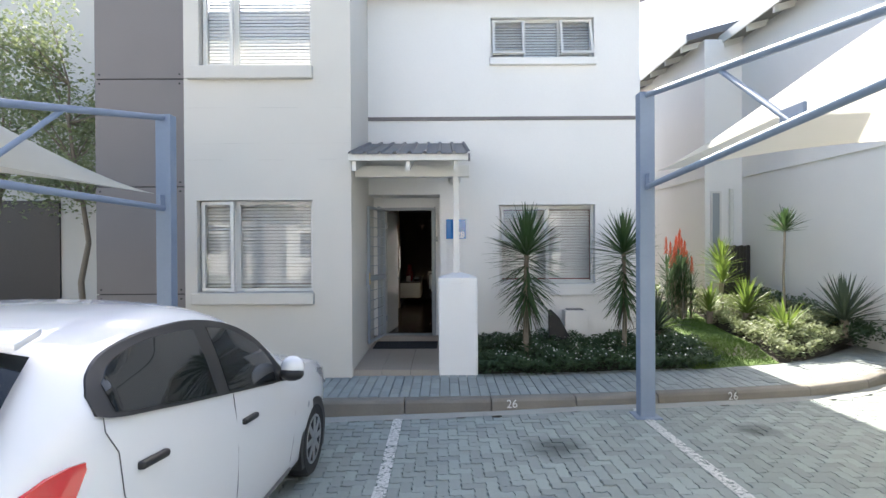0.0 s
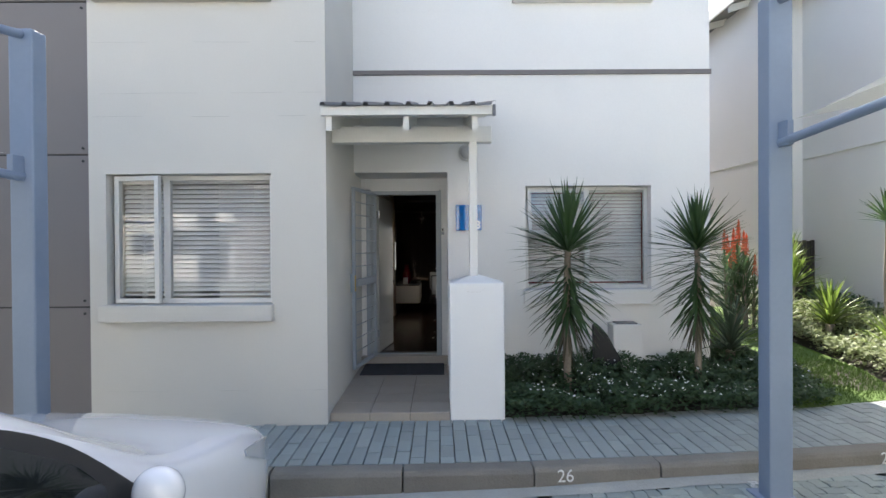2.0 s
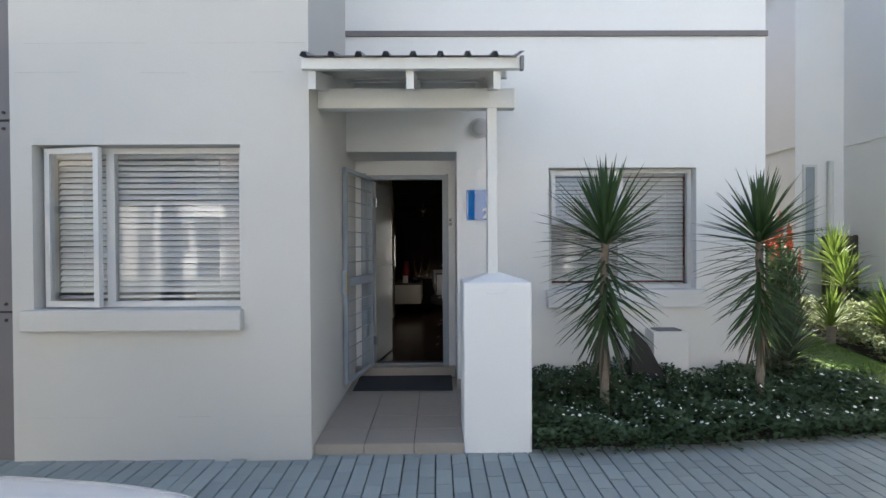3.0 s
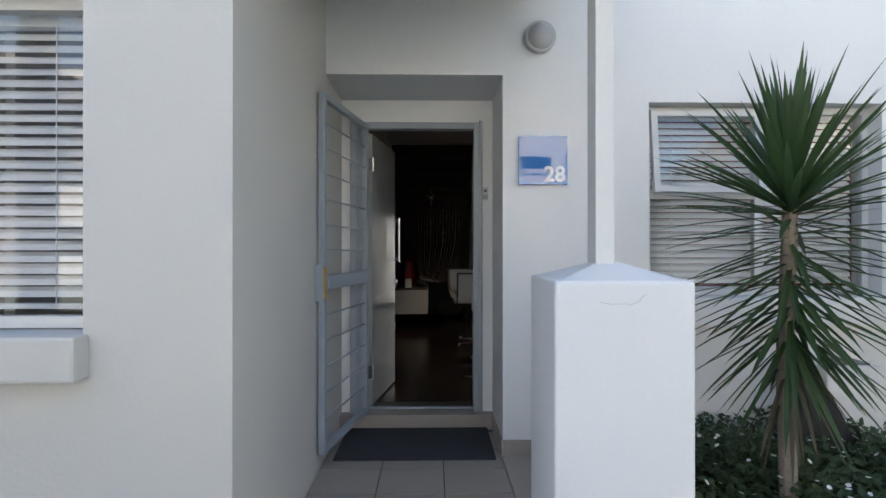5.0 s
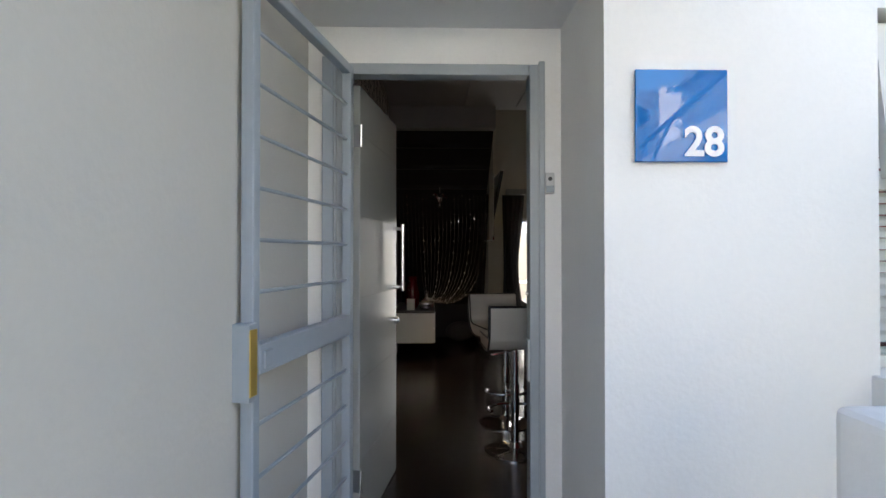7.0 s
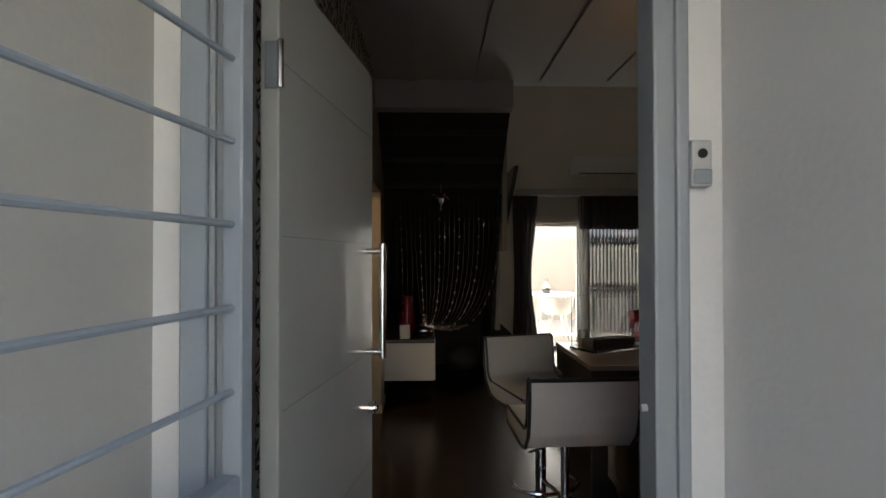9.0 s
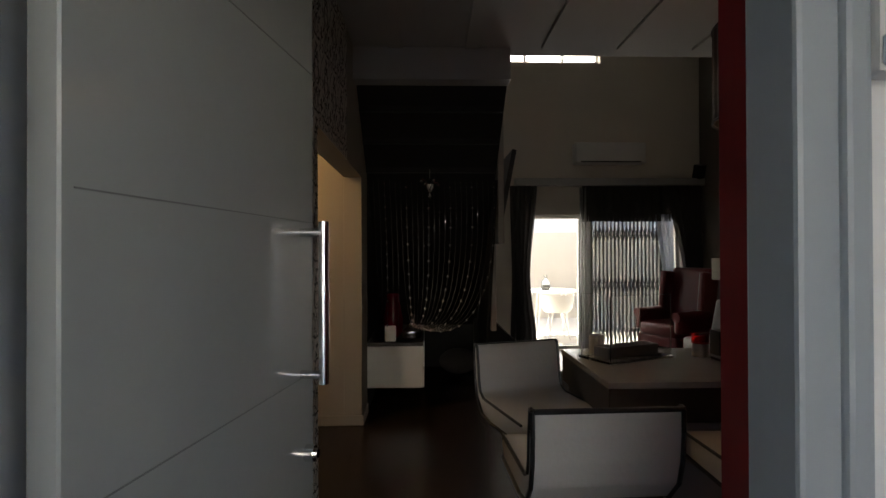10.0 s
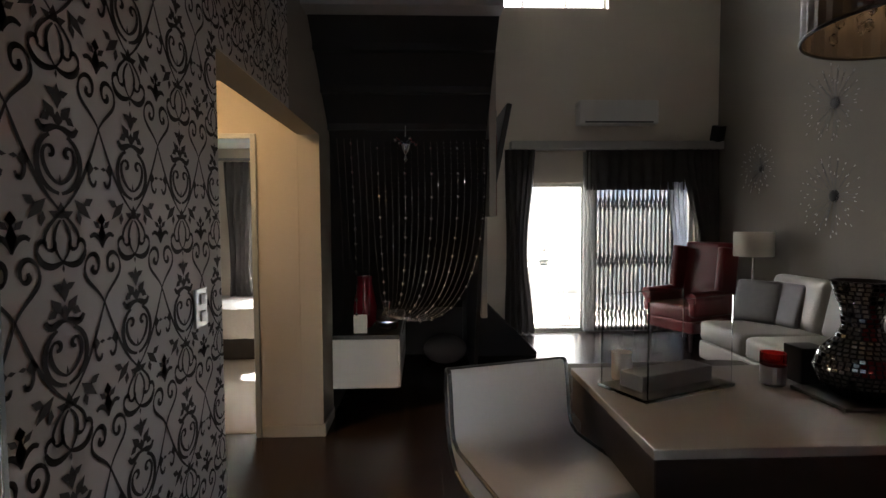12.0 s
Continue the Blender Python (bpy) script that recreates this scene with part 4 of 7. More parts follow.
# ---- neighbouring house on the sunny side ----
hn = tagged(new("neighbour_house"), "white two storey house with timber eaves", "house")
part("wall", slab(7.13, 15.0, -6.0, 11.42, 0, 6.35), PLASTER_WHITE, hn)
part("wall", wall_bm(6.3, 14.9, 11.42, 24.0, 0, 6.35, []), PLASTER_WHITE, hn)
for z, y0, y1, x in ((3.25, 11.38, 24.0, 6.272), (3.25, -6.0, 11.38, 7.102)):
    part("string_course", slab(x, x + 0.05, y0, y1, z, z + 0.07, 0.004), PLASTER_WHITE, hn)
for x, y0, y1 in ((6.72, -6.0, 11.6), (5.9, 11.42, 24.0)):
    b = bmesh.new()
    prism(b, [(x, y0, 6.32), (x + 5.2, y0, 7.7), (x + 5.2, y0, 7.85), (x, y0, 6.47)], (0, y1 - y0, 0))
    part("roof", b, SHEET, hn)
    part("fascia", slab(x - 0.02, x + 0.012, y0, y1, 6.28, 6.48, 0.003), TRIM_WHITE, hn)
    y = y0 + 0.3
    b = bmesh.new()
    prism(b, [(x + 0.02, 0, 6.17), (x + 0.45, 0, 6.30), (x + 0.45, 0, 6.42), (x + 0.02, 0, 6.31)], (0, 0.06, 0))
    me = mesh_of("rafter_end", b, TRIM_WHITE)
    while y < y1:
        piece("rafter_end", me, hn, pose(0, y, 0))
        y += 0.9
b = bmesh.new()
tube(b, (6.86, 11.36, 0.2), (6.86, 11.36, 3.0), 0.045, 12)
part("downpipe", b, TRIM_WHITE, hn)
nw = part("window", frame_bm(6.42, 6.66, 1.3, 2.95, 11.395, 11.43, 0.04), ALU, hn)
part("pane", slab(6.46, 6.62, 11.405, 11.412, 1.34, 2.91), STEEL_GREY, nw)
slatted = thing("slatted_gate", "dark stained slatted timber gate by the neighbour", "gate", (6.55, 11.1, 0.35))
for i in range(9):
    part("slat", slab(-0.02 + 0.075 * i, 0.045 + 0.075 * i, -0.012, 0.012, 0, 1.38 + 0.015 * (i % 2), 0.003, 1), DARK_WOOD, slatted)
for z in (0.25, 1.05):
    part("rail", slab(-0.03, 0.67, 0.013, 0.05, z, z + 0.08, 0.003, 1), DARK_WOOD, slatted)

# ---- neighbouring house beyond the grey wall ----
hl = tagged(new("neighbour_house"), "cream two storey house with dark garage door", "house")
b = bmesh.new()
prism(b, [(-20, 10.0, 0), (-4.4, 10.0, 0), (-4.4, 10.0, 5.9), (-7.5, 10.0, 7.4), (-20, 10.0, 7.4)], (0, 6, 0))
part("wall", b, PLASTER_CREAM, hl)
b = bmesh.new()
prism(b, [(-4.2, 9.8, 5.85), (-7.5, 9.8, 7.45), (-20, 9.8, 7.45), (-20, 9.8, 7.6), (-7.5, 9.8, 7.6), (-4.2, 9.8, 6.0)], (0, 6.4, 0))
part("roof", b, SHEET, hl)
part("garage_door", slab(-10.5, -7.15, 9.96, 10.02, 0.1, 2.7), DARK_WOOD, hl, "dark brown timber garage door")

# ---- houses across the road, behind the walker ----


def far_house(x, y, label, w=7.0):
    h = tagged(new("opposite_house"), label, "house")
    h.matrix_world = pose(x, y, 0.3)
    part("wall", slab(-w / 2, w / 2, -6, 0, -0.5, 6.6), PLASTER_WHITE, h)
    part("bay", slab(-w / 2 - 0.05, -w / 2 + 2.4, 0.002, 1.1, -0.5, 7.6), PLASTER_CREAM, h)
    part("bay", slab(w / 2 - 1.4, w / 2, 0.002, 0.5, -0.5, 8.2), PANEL_GREY, h)
    b = bmesh.new()
    prism(b, [(-w / 2, 0.3, 6.58), (-w / 2, -3.0, 8.6), (-w / 2, -6.3, 6.58), (-w / 2, -6.3, 6.7), (-w / 2, -3.0, 8.75), (-w / 2, 0.3, 6.72)], (w - 1.42, 0, 0))
    part("roof", b, SHEET, h)
    for wx, wy, wz, ww, wh in ((-0.2, 0, 1.0, 1.3, 1.2), (-0.1, 0, 4.6, 1.4, 0.65), (1.5, 0, 4.2, 0.7, 1.2), (-2.3, 1.1, 0.9, 1.4, 1.2), (-2.3, 1.1, 4.0, 1.4, 1.3), (-2.3, 1.1, 6.3, 1.2, 0.6)):
        win = part("window", frame_bm(wx - ww / 2, wx + ww / 2, wz, wz + wh, wy - 0.02, wy + 0.03, 0.06), ALU, h)
        part("pane", slab(wx - ww / 2 + 0.06, wx + ww / 2 - 0.06, wy + 0.003, wy + 0.012, wz + 0.06, wz + wh - 0.06), BLACK_PLASTIC, win)
        part("sill", slab(wx - ww / 2 - 0.05, wx + ww / 2 + 0.05, wy + 0.003, wy + 0.09, wz - 0.14, wz - 0.002), PLASTER_WHITE, win)
    part("door", slab(0.75, 1.65, 0.003, 0.05, -0.2, 2.0), DARK_WOOD, h)
    part("canopy", slab(0.5, 1.9, 0.003, 1.2, 2.3, 2.42), SHEET, h)
    return h


for i, x in enumerate((-18, -10.5, -3, 4.5, 12, 19.5)):
    far_house(x, -11.6 - 0.4 * (i % 2), "white two storey house across the road")

# ---- parked hatchback ----
CAR_PAINT = material("white car paint", (0.74, 0.745, 0.76), 0.25, vary=0.0, coat=1.0)
CAR_GLASS = material("dark car window", (0.012, 0.014, 0.015), 0.03, vary=0.0, spec=0.45)
TYRE = material("black tyre rubber", (0.02, 0.02, 0.02), 0.85, bump=0.3, scale=80)
RIM = material("silver wheel trim", (0.45, 0.46, 0.47), 0.3, 0.8, vary=0.03)
TAIL_RED = material("red tail lamp lens", (0.55, 0.012, 0.02), 0.08, coat=1.0, vary=0.0)
HEAD_LENS = material("clear headlamp lens", (0.5, 0.52, 0.55), 0.08, coat=1.0, vary=0.0)

AX, AY, AZ = -1.48, 3.86, -0.085
car = thing("car", "white five door hatchback parked nose to the kerb", "car", (AX, AY, AZ))
car.matrix_world = pose(AX, AY, AZ, -0.6, 1.5, -2.9)
# stations: s along the car (front axle at 0), half widths and heights of sill, side, belt, rail, roof
STATIONS = [
    (0.74, 0.46, 0.55, 0.56, 0.52, 0.30, 0.24, 0.42, 0.64, 0.68, 0.70),
    (0.62, 0.68, 0.74, 0.72, 0.64, 0.36, 0.20, 0.45, 0.73, 0.79, 0.83),
    (0.40, 0.79, 0.82, 0.79, 0.71, 0.40, 0.18, 0.50, 0.80, 0.88, 0.92),
    (0.00, 0.82, 0.84, 0.82, 0.75, 0.42, 0.18, 0.52, 0.86, 0.96, 1.00),
    (-0.40, 0.82, 0.845, 0.82, 0.765, 0.43, 0.18, 0.55, 0.91, 1.01, 1.05),
    (-0.62, 0.82, 0.845, 0.82, 0.755, 0.44, 0.18, 0.56, 0.935, 1.10, 1.19),
    (-0.95, 0.82, 0.845, 0.82, 0.70, 0.46, 0.18, 0.57, 0.97, 1.315, 1.41),
    (-1.30, 0.82, 0.845, 0.82, 0.655, 0.46, 0.18, 0.58, 1.03, 1.455, 1.535),
    (-1.65, 0.82, 0.845, 0.82, 0.635, 0.46, 0.18, 0.59, 1.085, 1.515, 1.585),
    (-2.05, 0.82, 0.845, 0.82, 0.63, 0.46, 0.18, 0.60, 1.15, 1.515, 1.58),
    (-2.40, 0.82, 0.845, 0.81, 0.63, 0.46, 0.20, 0.61, 1.215, 1.48, 1.55),
    (-2.60, 0.81, 0.84, 0.79, 0.62, 0.46, 0.22, 0.62, 1.22, 1.43, 1.51),
    (-2.75, 0.80, 0.83, 0.775, 0.63, 0.44, 0.24, 0.62, 1.17, 1.34, 1.39),
    (-2.90, 0.78, 0.81, 0.75, 0.63, 0.42, 0.28, 0.62, 1.05, 1.13, 1.17),
    (-3.00, 0.72, 0.76, 0.72, 0.60, 0.40, 0.30, 0.60, 0.90, 0.96, 0.98),
    (-3.04, 0.66, 0.70, 0.68, 0.58, 0.38, 0.32, 0.58, 0.78, 0.84, 0.86),
]


def car_ring(st):
    s, ws, wm, wb, wr, wc, zs, zm, zb, zr, zc = st
    half = [(ws - 0.05, zs - 0.03), (ws, zs + 0.03), (wm, zm), (wm - 0.006, (zm + zb) / 2 + 0.02), (wb, zb), ((wb + wr) / 2 + 0.012, (zb + zr) / 2), (wr, zr), (wc, zr + (zc - zr) * 0.72), (wc * 0.5, zc - 0.008)]
    pts = [(x, z) for x, z in half] + [(0, zc)] + [(-x, z) for x, z in half[::-1]]
    return [(x, s, z) for x, z in pts]


b = bmesh.new()
rings = [[b.verts.new(p) for p in car_ring(st)] for st in STATIONS]
for a, c in zip(rings, rings[1:]):
    for i in range(len(a) - 1):
        b.faces.new((a[i], a[i + 1], c[i + 1], c[i]))
    b.faces.new((a[-1], a[0], c[0], c[-1]))
b.faces.new(rings[0])
b.faces.new(rings[-1][::-1])
bmesh.ops.recalc_face_normals(b, faces=b.faces[:])
body = part("body", b, CAR_PAINT, car, "", True)
mod = body.modifiers.new("round", "SUBSURF")
mod.levels = mod.render_levels = 2


def car_side(s, z):
    """Half width of the body at s along and z up."""
    st = None
    for a, c in zip(STATIONS, STATIONS[1:]):
        if a[0] >= s >= c[0]:
            k = (a[0] - s) / (a[0] - c[0])
            st = [p + (q - p) * k for p, q in zip(a, c)]
            break
    ring = [(p[0], p[2]) for p in car_ring(st)[:9]]
    for (x0, z0), (x1, z1) in zip(ring, ring[1:]):
        if z0 <= z <= z1 and z1 > z0:
            return x0 + (x1 - x0) * (z - z0) / (z1 - z0)
    return ring[0][0]


def side_panel(outline, n, proud, thick=0.006):
    """A panel on the right flank: outline rows ((s, z_low, z_high), ...) laid on the body."""
    b = bmesh.new()
    front, back = [], []
    for s, z0, z1 in outline:
        col = [(car_side(s, z0 + (z1 - z0) * i / n), s, z0 + (z1 - z0) * i / n) for i in range(n + 1)]
        front.append([b.verts.new((x + proud, y, z)) for x, y, z in col])
        back.append([b.verts.new((x + proud - thick - 0.02, y, z)) for x, y, z in col])
    for k in range(len(outline) - 1):
        for i in range(n):
            b.faces.new((front[k][i], front[k][i + 1], front[k + 1][i + 1], front[k + 1][i]))
        b.faces.new((front[k][n], back[k][n], back[k + 1][n], front[k + 1][n]))
        b.faces.new((front[k][0], front[k + 1][0], back[k + 1][0], back[k][0]))
    for col_f, col_b in ((front[0], back[0]), (front[-1], back[-1])):
        for i in range(n):
            b.faces.new((col_f[i], col_b[i], col_b[i + 1], col_f[i + 1]))
    bmesh.ops.recalc_face_normals(b, faces=b.faces[:])
    return b


def mirror_x(bm):
    for v in bm.verts:
        v.co.x = -v.co.x
    bmesh.ops.reverse_faces(bm, faces=bm.faces[:])
    return bm


def eased(rows__, n=5):
    """Rows of a panel outline, filled in along a smooth curve."""
    out = []
    for i in range(len(rows__) - 1):
        q = [rows__[max(0, i - 1)], rows__[i], rows__[i + 1], rows__[min(len(rows__) - 1, i + 2)]]
        for k in range(n):
            t = k / n
            row = [q[1][0] + (q[2][0] - q[1][0]) * t]
            for c in (1, 2):
                m0 = (q[2][c] - q[0][c]) / (q[2][0] - q[0][0]) * (q[2][0] - q[1][0])
                m1 = (q[3][c] - q[1][c]) / (q[3][0] - q[1][0]) * (q[2][0] - q[1][0])
                row.append((2 * t ** 3 - 3 * t * t + 1) * q[1][c] + (t ** 3 - 2 * t * t + t) * m0 + (3 * t * t - 2 * t ** 3) * q[2][c] + (t ** 3 - t * t) * m1)
            out.append(tuple(row))
    return out + [rows__[-1]]


surround = [(-0.66, 0.945, 0.985), (-0.93, 0.975, 1.245), (-1.2, 1.02, 1.385), (-1.6, 1.085, 1.475), (-2.0, 1.15, 1.48), (-2.2, 1.185, 1.462), (-2.36, 1.212, 1.43), (-2.46, 1.232, 1.38), (-2.51, 1.25, 1.32)]
glass_f = [(-0.86, 0.985, 1.10), (-0.95, 0.995, 1.20), (-1.25, 1.045, 1.365), (-1.54, 1.09, 1.43)]
glass_r = [(-1.68, 1.115, 1.44), (-2.0, 1.165, 1.45), (-2.18, 1.20, 1.435), (-2.34, 1.225, 1.40), (-2.43, 1.245, 1.345)]
for flip in (False, True):
    for nm, rows__, pr, mt in (("window_surround", surround, 0.003, BLACK_PLASTIC), ("front_side_window", glass_f, 0.008, CAR_GLASS), ("rear_side_window", glass_r, 0.008, CAR_GLASS)):
        pb = side_panel(eased(rows__), 6, pr)
        part(nm, mirror_x(pb) if flip else pb, mt, car, "", True)
seam = material("dark panel gap", (0.10, 0.10, 0.10), 0.8)


def flank_line(points, r=0.0025):
    b = bmesh.new()
    for (s0, z0), (s1, z1) in zip(points, points[1:]):
        tube(b, (car_side(s0, z0) - 0.0025, s0, z0), (car_side(s1, z1) - 0.0025, s1, z1), r, 5)
    return b


part("door_gap", flank_line([(-1.49, 1.06), (-1.475, 0.93), (-1.46, 0.75), (-1.46, 0.55), (-1.46, 0.32)]), seam, car)
part("door_gap", flank_line([(-0.55, 0.86), (-0.50, 0.66), (-0.52, 0.46), (-0.56, 0.32)]), seam, car)
part("door_gap", flank_line([(-2.485, 1.24), (-2.495, 1.19), (-2.44, 1.10), (-2.43, 0.94), (-2.36, 0.78), (-2.22, 0.62)]), seam, car)
part("sill_strip", flank_line([(-0.55, 0.27), (-1.3, 0.27), (-2.1, 0.27)], 0.012), seam, car)
for s, z in ((-1.31, 0.875), (-2.25, 1.005)):
    x = car_side(s, z) - 0.012
    h = bmesh.new()
    box(h, x, x + 0.035, s - 0.095, s + 0.095, z - 0.018, z + 0.014, Matrix.Translation((0, s, z)) @ Matrix.Rotation(radians(-4), 4, "X") @ Matrix.Translation((0, -s, -z)))
    part("door_handle", bevelled(h, 0.013, 3), BLACK_PLASTIC, car, "black door handle", True)
    h = bmesh.new()
    bmesh.ops.create_uvsphere(h, u_segments=16, v_segments=8, radius=0.05, matrix=Matrix.Translation((x - 0.012, s + 0.01, z + 0.012)) @ Matrix.Diagonal((0.35, 1.1, 0.75, 1)))
    part("handle_cup", h, CAR_PAINT, car, "", True)
h = bmesh.new()
tube(h, (car_side(-0.18, 0.63) - 0.012, -0.18, 0.63), (car_side(-0.18, 0.63) + 0.002, -0.18, 0.63), 0.024, 16)
part("side_repeater", h, HEAD_LENS, car, "small clear indicator lamp")
for sx in (1, -1):
    h = bmesh.new()
    bmesh.ops.create_uvsphere(h, u_segments=20, v_segments=12, radius=0.1, matrix=Matrix.Translation((sx * 0.905, -0.78, 1.055)) @ Matrix.Diagonal((0.80, 0.62, 0.78, 1)))
    mir = part("wing_mirror", h, CAR_PAINT, car, "white wing mirror", True)
    h = bmesh.new()
    bmesh.ops.create_uvsphere(h, u_segments=16, v_segments=8, radius=0.1, matrix=Matrix.Translation((sx * 0.905, -0.795, 1.015)) @ Matrix.Diagonal((0.85, 0.6, 0.5, 1)))
    part("mirror_base", h, BLACK_PLASTIC, mir, "", True)
    h = bmesh.new()
    tube(h, (sx * 0.78, -0.74, 0.965), (sx * 0.9, -0.78, 1.0), 0.028, 10)
    part("mirror_arm", h, BLACK_PLASTIC, mir, "", True)
for sx in (1, -1):
    pb = side_panel([(-2.60, 1.10, 1.125), (-2.66, 1.02, 1.13), (-2.74, 0.95, 1.125), (-2.82, 0.89, 1.10), (-2.90, 0.85, 1.04), (-2.97, 0.82, 0.92)], 4, 0.004)
    part("tail_lamp", pb if sx > 0 else mirror_x(pb), TAIL_RED, car, "red tail lamp", True)
    pb = side_panel([(0.10, 0.82, 0.85), (0.28, 0.74, 0.825), (0.45, 0.66, 0.79), (0.60, 0.60, 0.73)], 3, 0.004)
    part("headlamp", pb if sx > 0 else mirror_x(pb), HEAD_LENS, car, "", True)
b = bmesh.new()
g4 = [b.verts.new(p) for p in ((0.62, -0.60, 1.075), (-0.62, -0.60, 1.075), (-0.52, -1.20, 1.435), (0.52, -1.20, 1.435))]
mid = [b.verts.new(p) for p in ((0, -0.56, 1.10), (0, -1.20, 1.485))]
b.faces.new((g4[0], mid[0], mid[1], g4[3])), b.faces.new((mid[0], g4[1], g4[2], mid[1]))
part("windscreen", b, CAR_GLASS, car)
b = bmesh.new()
rear_rows = [[b.verts.new((w_ * k / 4, s_ - 0.03 * (1 - (k / 4) ** 2), z_ + 0.05 * (1 - (k / 4) ** 2))) for k in range(-4, 5)] for w_, s_, z_ in ((0.60, -2.60, 1.475), (0.645, -2.72, 1.40), (0.675, -2.84, 1.285), (0.68, -2.915, 1.16))]
for ra, rb in zip(rear_rows, rear_rows[1:]):
    for k in range(8):
        b.faces.new((ra[k], ra[k + 1], rb[k + 1], rb[k]))
part("rear_window", b, CAR_GLASS, car, "", True)
b = bmesh.new()
prism(b, [(-0.58, -2.52, 1.535), (0.58, -2.52, 1.535), (0.60, -2.66, 1.50), (-0.60, -2.66, 1.50)], (0, 0, 0.03))
part("roof_spoiler", bevelled(b, 0.012, 2), CAR_PAINT, car, "", True)
b = bmesh.new()
tube(b, (-0.35, -0.585, 1.095), (0.1, -0.62, 1.13), 0.008, 6)
part("wiper", b, BLACK_PLASTIC, car)
for sx, sy in ((1, 0), (-1, 0), (1, -2.46), (-1, -2.46)):
    w = bmesh.new()
    m = Matrix.Translation((sx * 0.745, sy, 0.295)) @ Matrix.Rotation(radians(90), 4, "Y")
    prof = [(0.19, -0.09), (0.27, -0.095), (0.292, -0.07), (0.295, 0.0), (0.292, 0.07), (0.27, 0.095), (0.19, 0.09)]
    lathe(w, prof, 32)
    bmesh.ops.transform(w, matrix=m, verts=w.verts[:])
    wheel = part("wheel", w, TYRE, car, "black tyre", True)
    r = bmesh.new()
    for k in range(8):
        a = k * math.pi / 4
        box(r, -0.022, 0.022, 0.04, 0.185, 0.082, 0.097, Matrix.Rotation(a, 4, "Z"))
    lathe(r, [(0.05, 0.07), (0.05, 0.102), (0.03, 0.105)], 16)
    lathe(r, [(0.17, 0.06), (0.20, 0.088), (0.19, 0.095), (0.168, 0.088)], 32)
    if sx < 0:
        bmesh.ops.scale(r, vec=(1, 1, -1), verts=r.verts[:])
        bmesh.ops.reverse_faces(r, faces=r.faces[:])
    bmesh.ops.transform(r, matrix=m, verts=r.verts[:])
    part("rim", r, RIM, wheel, "silver spoked wheel trim")
    a = bmesh.new()
    ring_o = [(sy + 0.335 * math.cos(math.pi * k / 24), 0.30 + 0.335 * math.sin(math.pi * k / 24)) for k in range(25)]
    prism_pts = [(0, q[0], q[1]) for q in ring_o] + [(0, sy - 0.30, 0.15), (0, sy + 0.30, 0.15)]
    prism(a, prism_pts, (0.20, 0, 0))
    bmesh.ops.translate(a, vec=(0.635 if sx > 0 else -0.835, 0, 0), verts=a.verts[:])
    part("wheel_arch", a, BLACK_PLASTIC, car)

# ---- light through the openings behind the house ----


def opening_light(name, x0, x1, z0, z1, y, watts, colour=(1.0, 0.98, 0.95), flip=False):
    d = bpy.data.lights.new(name, "AREA")
    d.shape, d.size, d.size_y, d.energy, d.color = "RECTANGLE", x1 - x0, z1 - z0, watts, colour
    ob = new(name, d)
    at = Vector(((x0 + x1) / 2, y, (z0 + z1) / 2))
    ob.matrix_world = look(at, at + Vector((0, -1, -0.15)))
    return ob


opening_light("sky_at_glass_doors", 1.45, 2.05, 0.4, 2.15, Y_BACK + 0.27, 1.6)
opening_light("sky_at_high_window", 0.8, 2.3, 4.4, 4.8, Y_BACK + 0.27, 1)
opening_light("sky_at_bedroom_window", -2.1, -1.3, 1.0, 2.2, Y_BACK + 0.27, 1)

# ---- materials of the rooms ----
WALLPAPER = material("greige wallpaper", (0.68, 0.64, 0.59), 0.6, bump=0.05, scale=90, vary=0.03)
WALLPAPER_INK = material("dark brown flock scroll", (0.035, 0.026, 0.021), 0.7, vary=0.1, scale=50)
LEATHER_WHITE = material("white leatherette", (0.48, 0.465, 0.43), 0.62, bump=0.12, scale=70, vary=0.03, stain=0.05, stain_scale=5)
LEATHER_RED = material("deep red leather", (0.14, 0.008, 0.011), 0.32, bump=0.1, scale=70, vary=0.06)
PIPING = material("black piping", (0.012, 0.012, 0.012), 0.35)
QUARTZ = material("pale grey quartz", (0.35, 0.34, 0.325), 0.16, vary=0.05, scale=160)
GREY_LACQUER = material("grey lacquer panel", (0.28, 0.26, 0.25), 0.35, vary=0.02)
CURTAIN_DARK = leafy("charcoal curtain cloth", (0.07, 0.065, 0.062), 0.9, 0.1, 40, 0.12)
SHEER = leafy("grey sheer voile", (0.36, 0.36, 0.35), 0.9, 0.06, 40, 0.55)
SHEER_DARK = bpy.data.materials.new("dark see-through voile")
SHEER_DARK.use_nodes = True
nt = SHEER_DARK.node_tree
voile_t, voile_m = nt.nodes.new("ShaderNodeBsdfTransparent"), nt.nodes.new("ShaderNodeMixShader")
nt.nodes["Principled BSDF"].inputs["Base Color"].default_value = (0.20, 0.21, 0.19, 1)
voile_m.inputs[0].default_value = 0.6
nt.links.new(voile_t.outputs[0], voile_m.inputs[1]), nt.links.new(nt.nodes["Principled BSDF"].outputs[0], voile_m.inputs[2])
nt.links.new(voile_m.outputs[0], nt.nodes["Material Output"].inputs[0])
BLUE_SHEER = leafy("pale blue sheer voile", (0.45, 0.50, 0.60), 0.9, 0.06, 40, 0.6)
MIRROR = material("mirror glass", (0.82, 0.82, 0.82), 0.03, 1.0, vary=0.0)
CRYSTAL = glass("cut crystal", (0.95, 0.95, 0.95))
LAMPSHADE = leafy("cream lampshade cloth", (0.62, 0.58, 0.50), 0.9, 0.04, 60, 0.4)
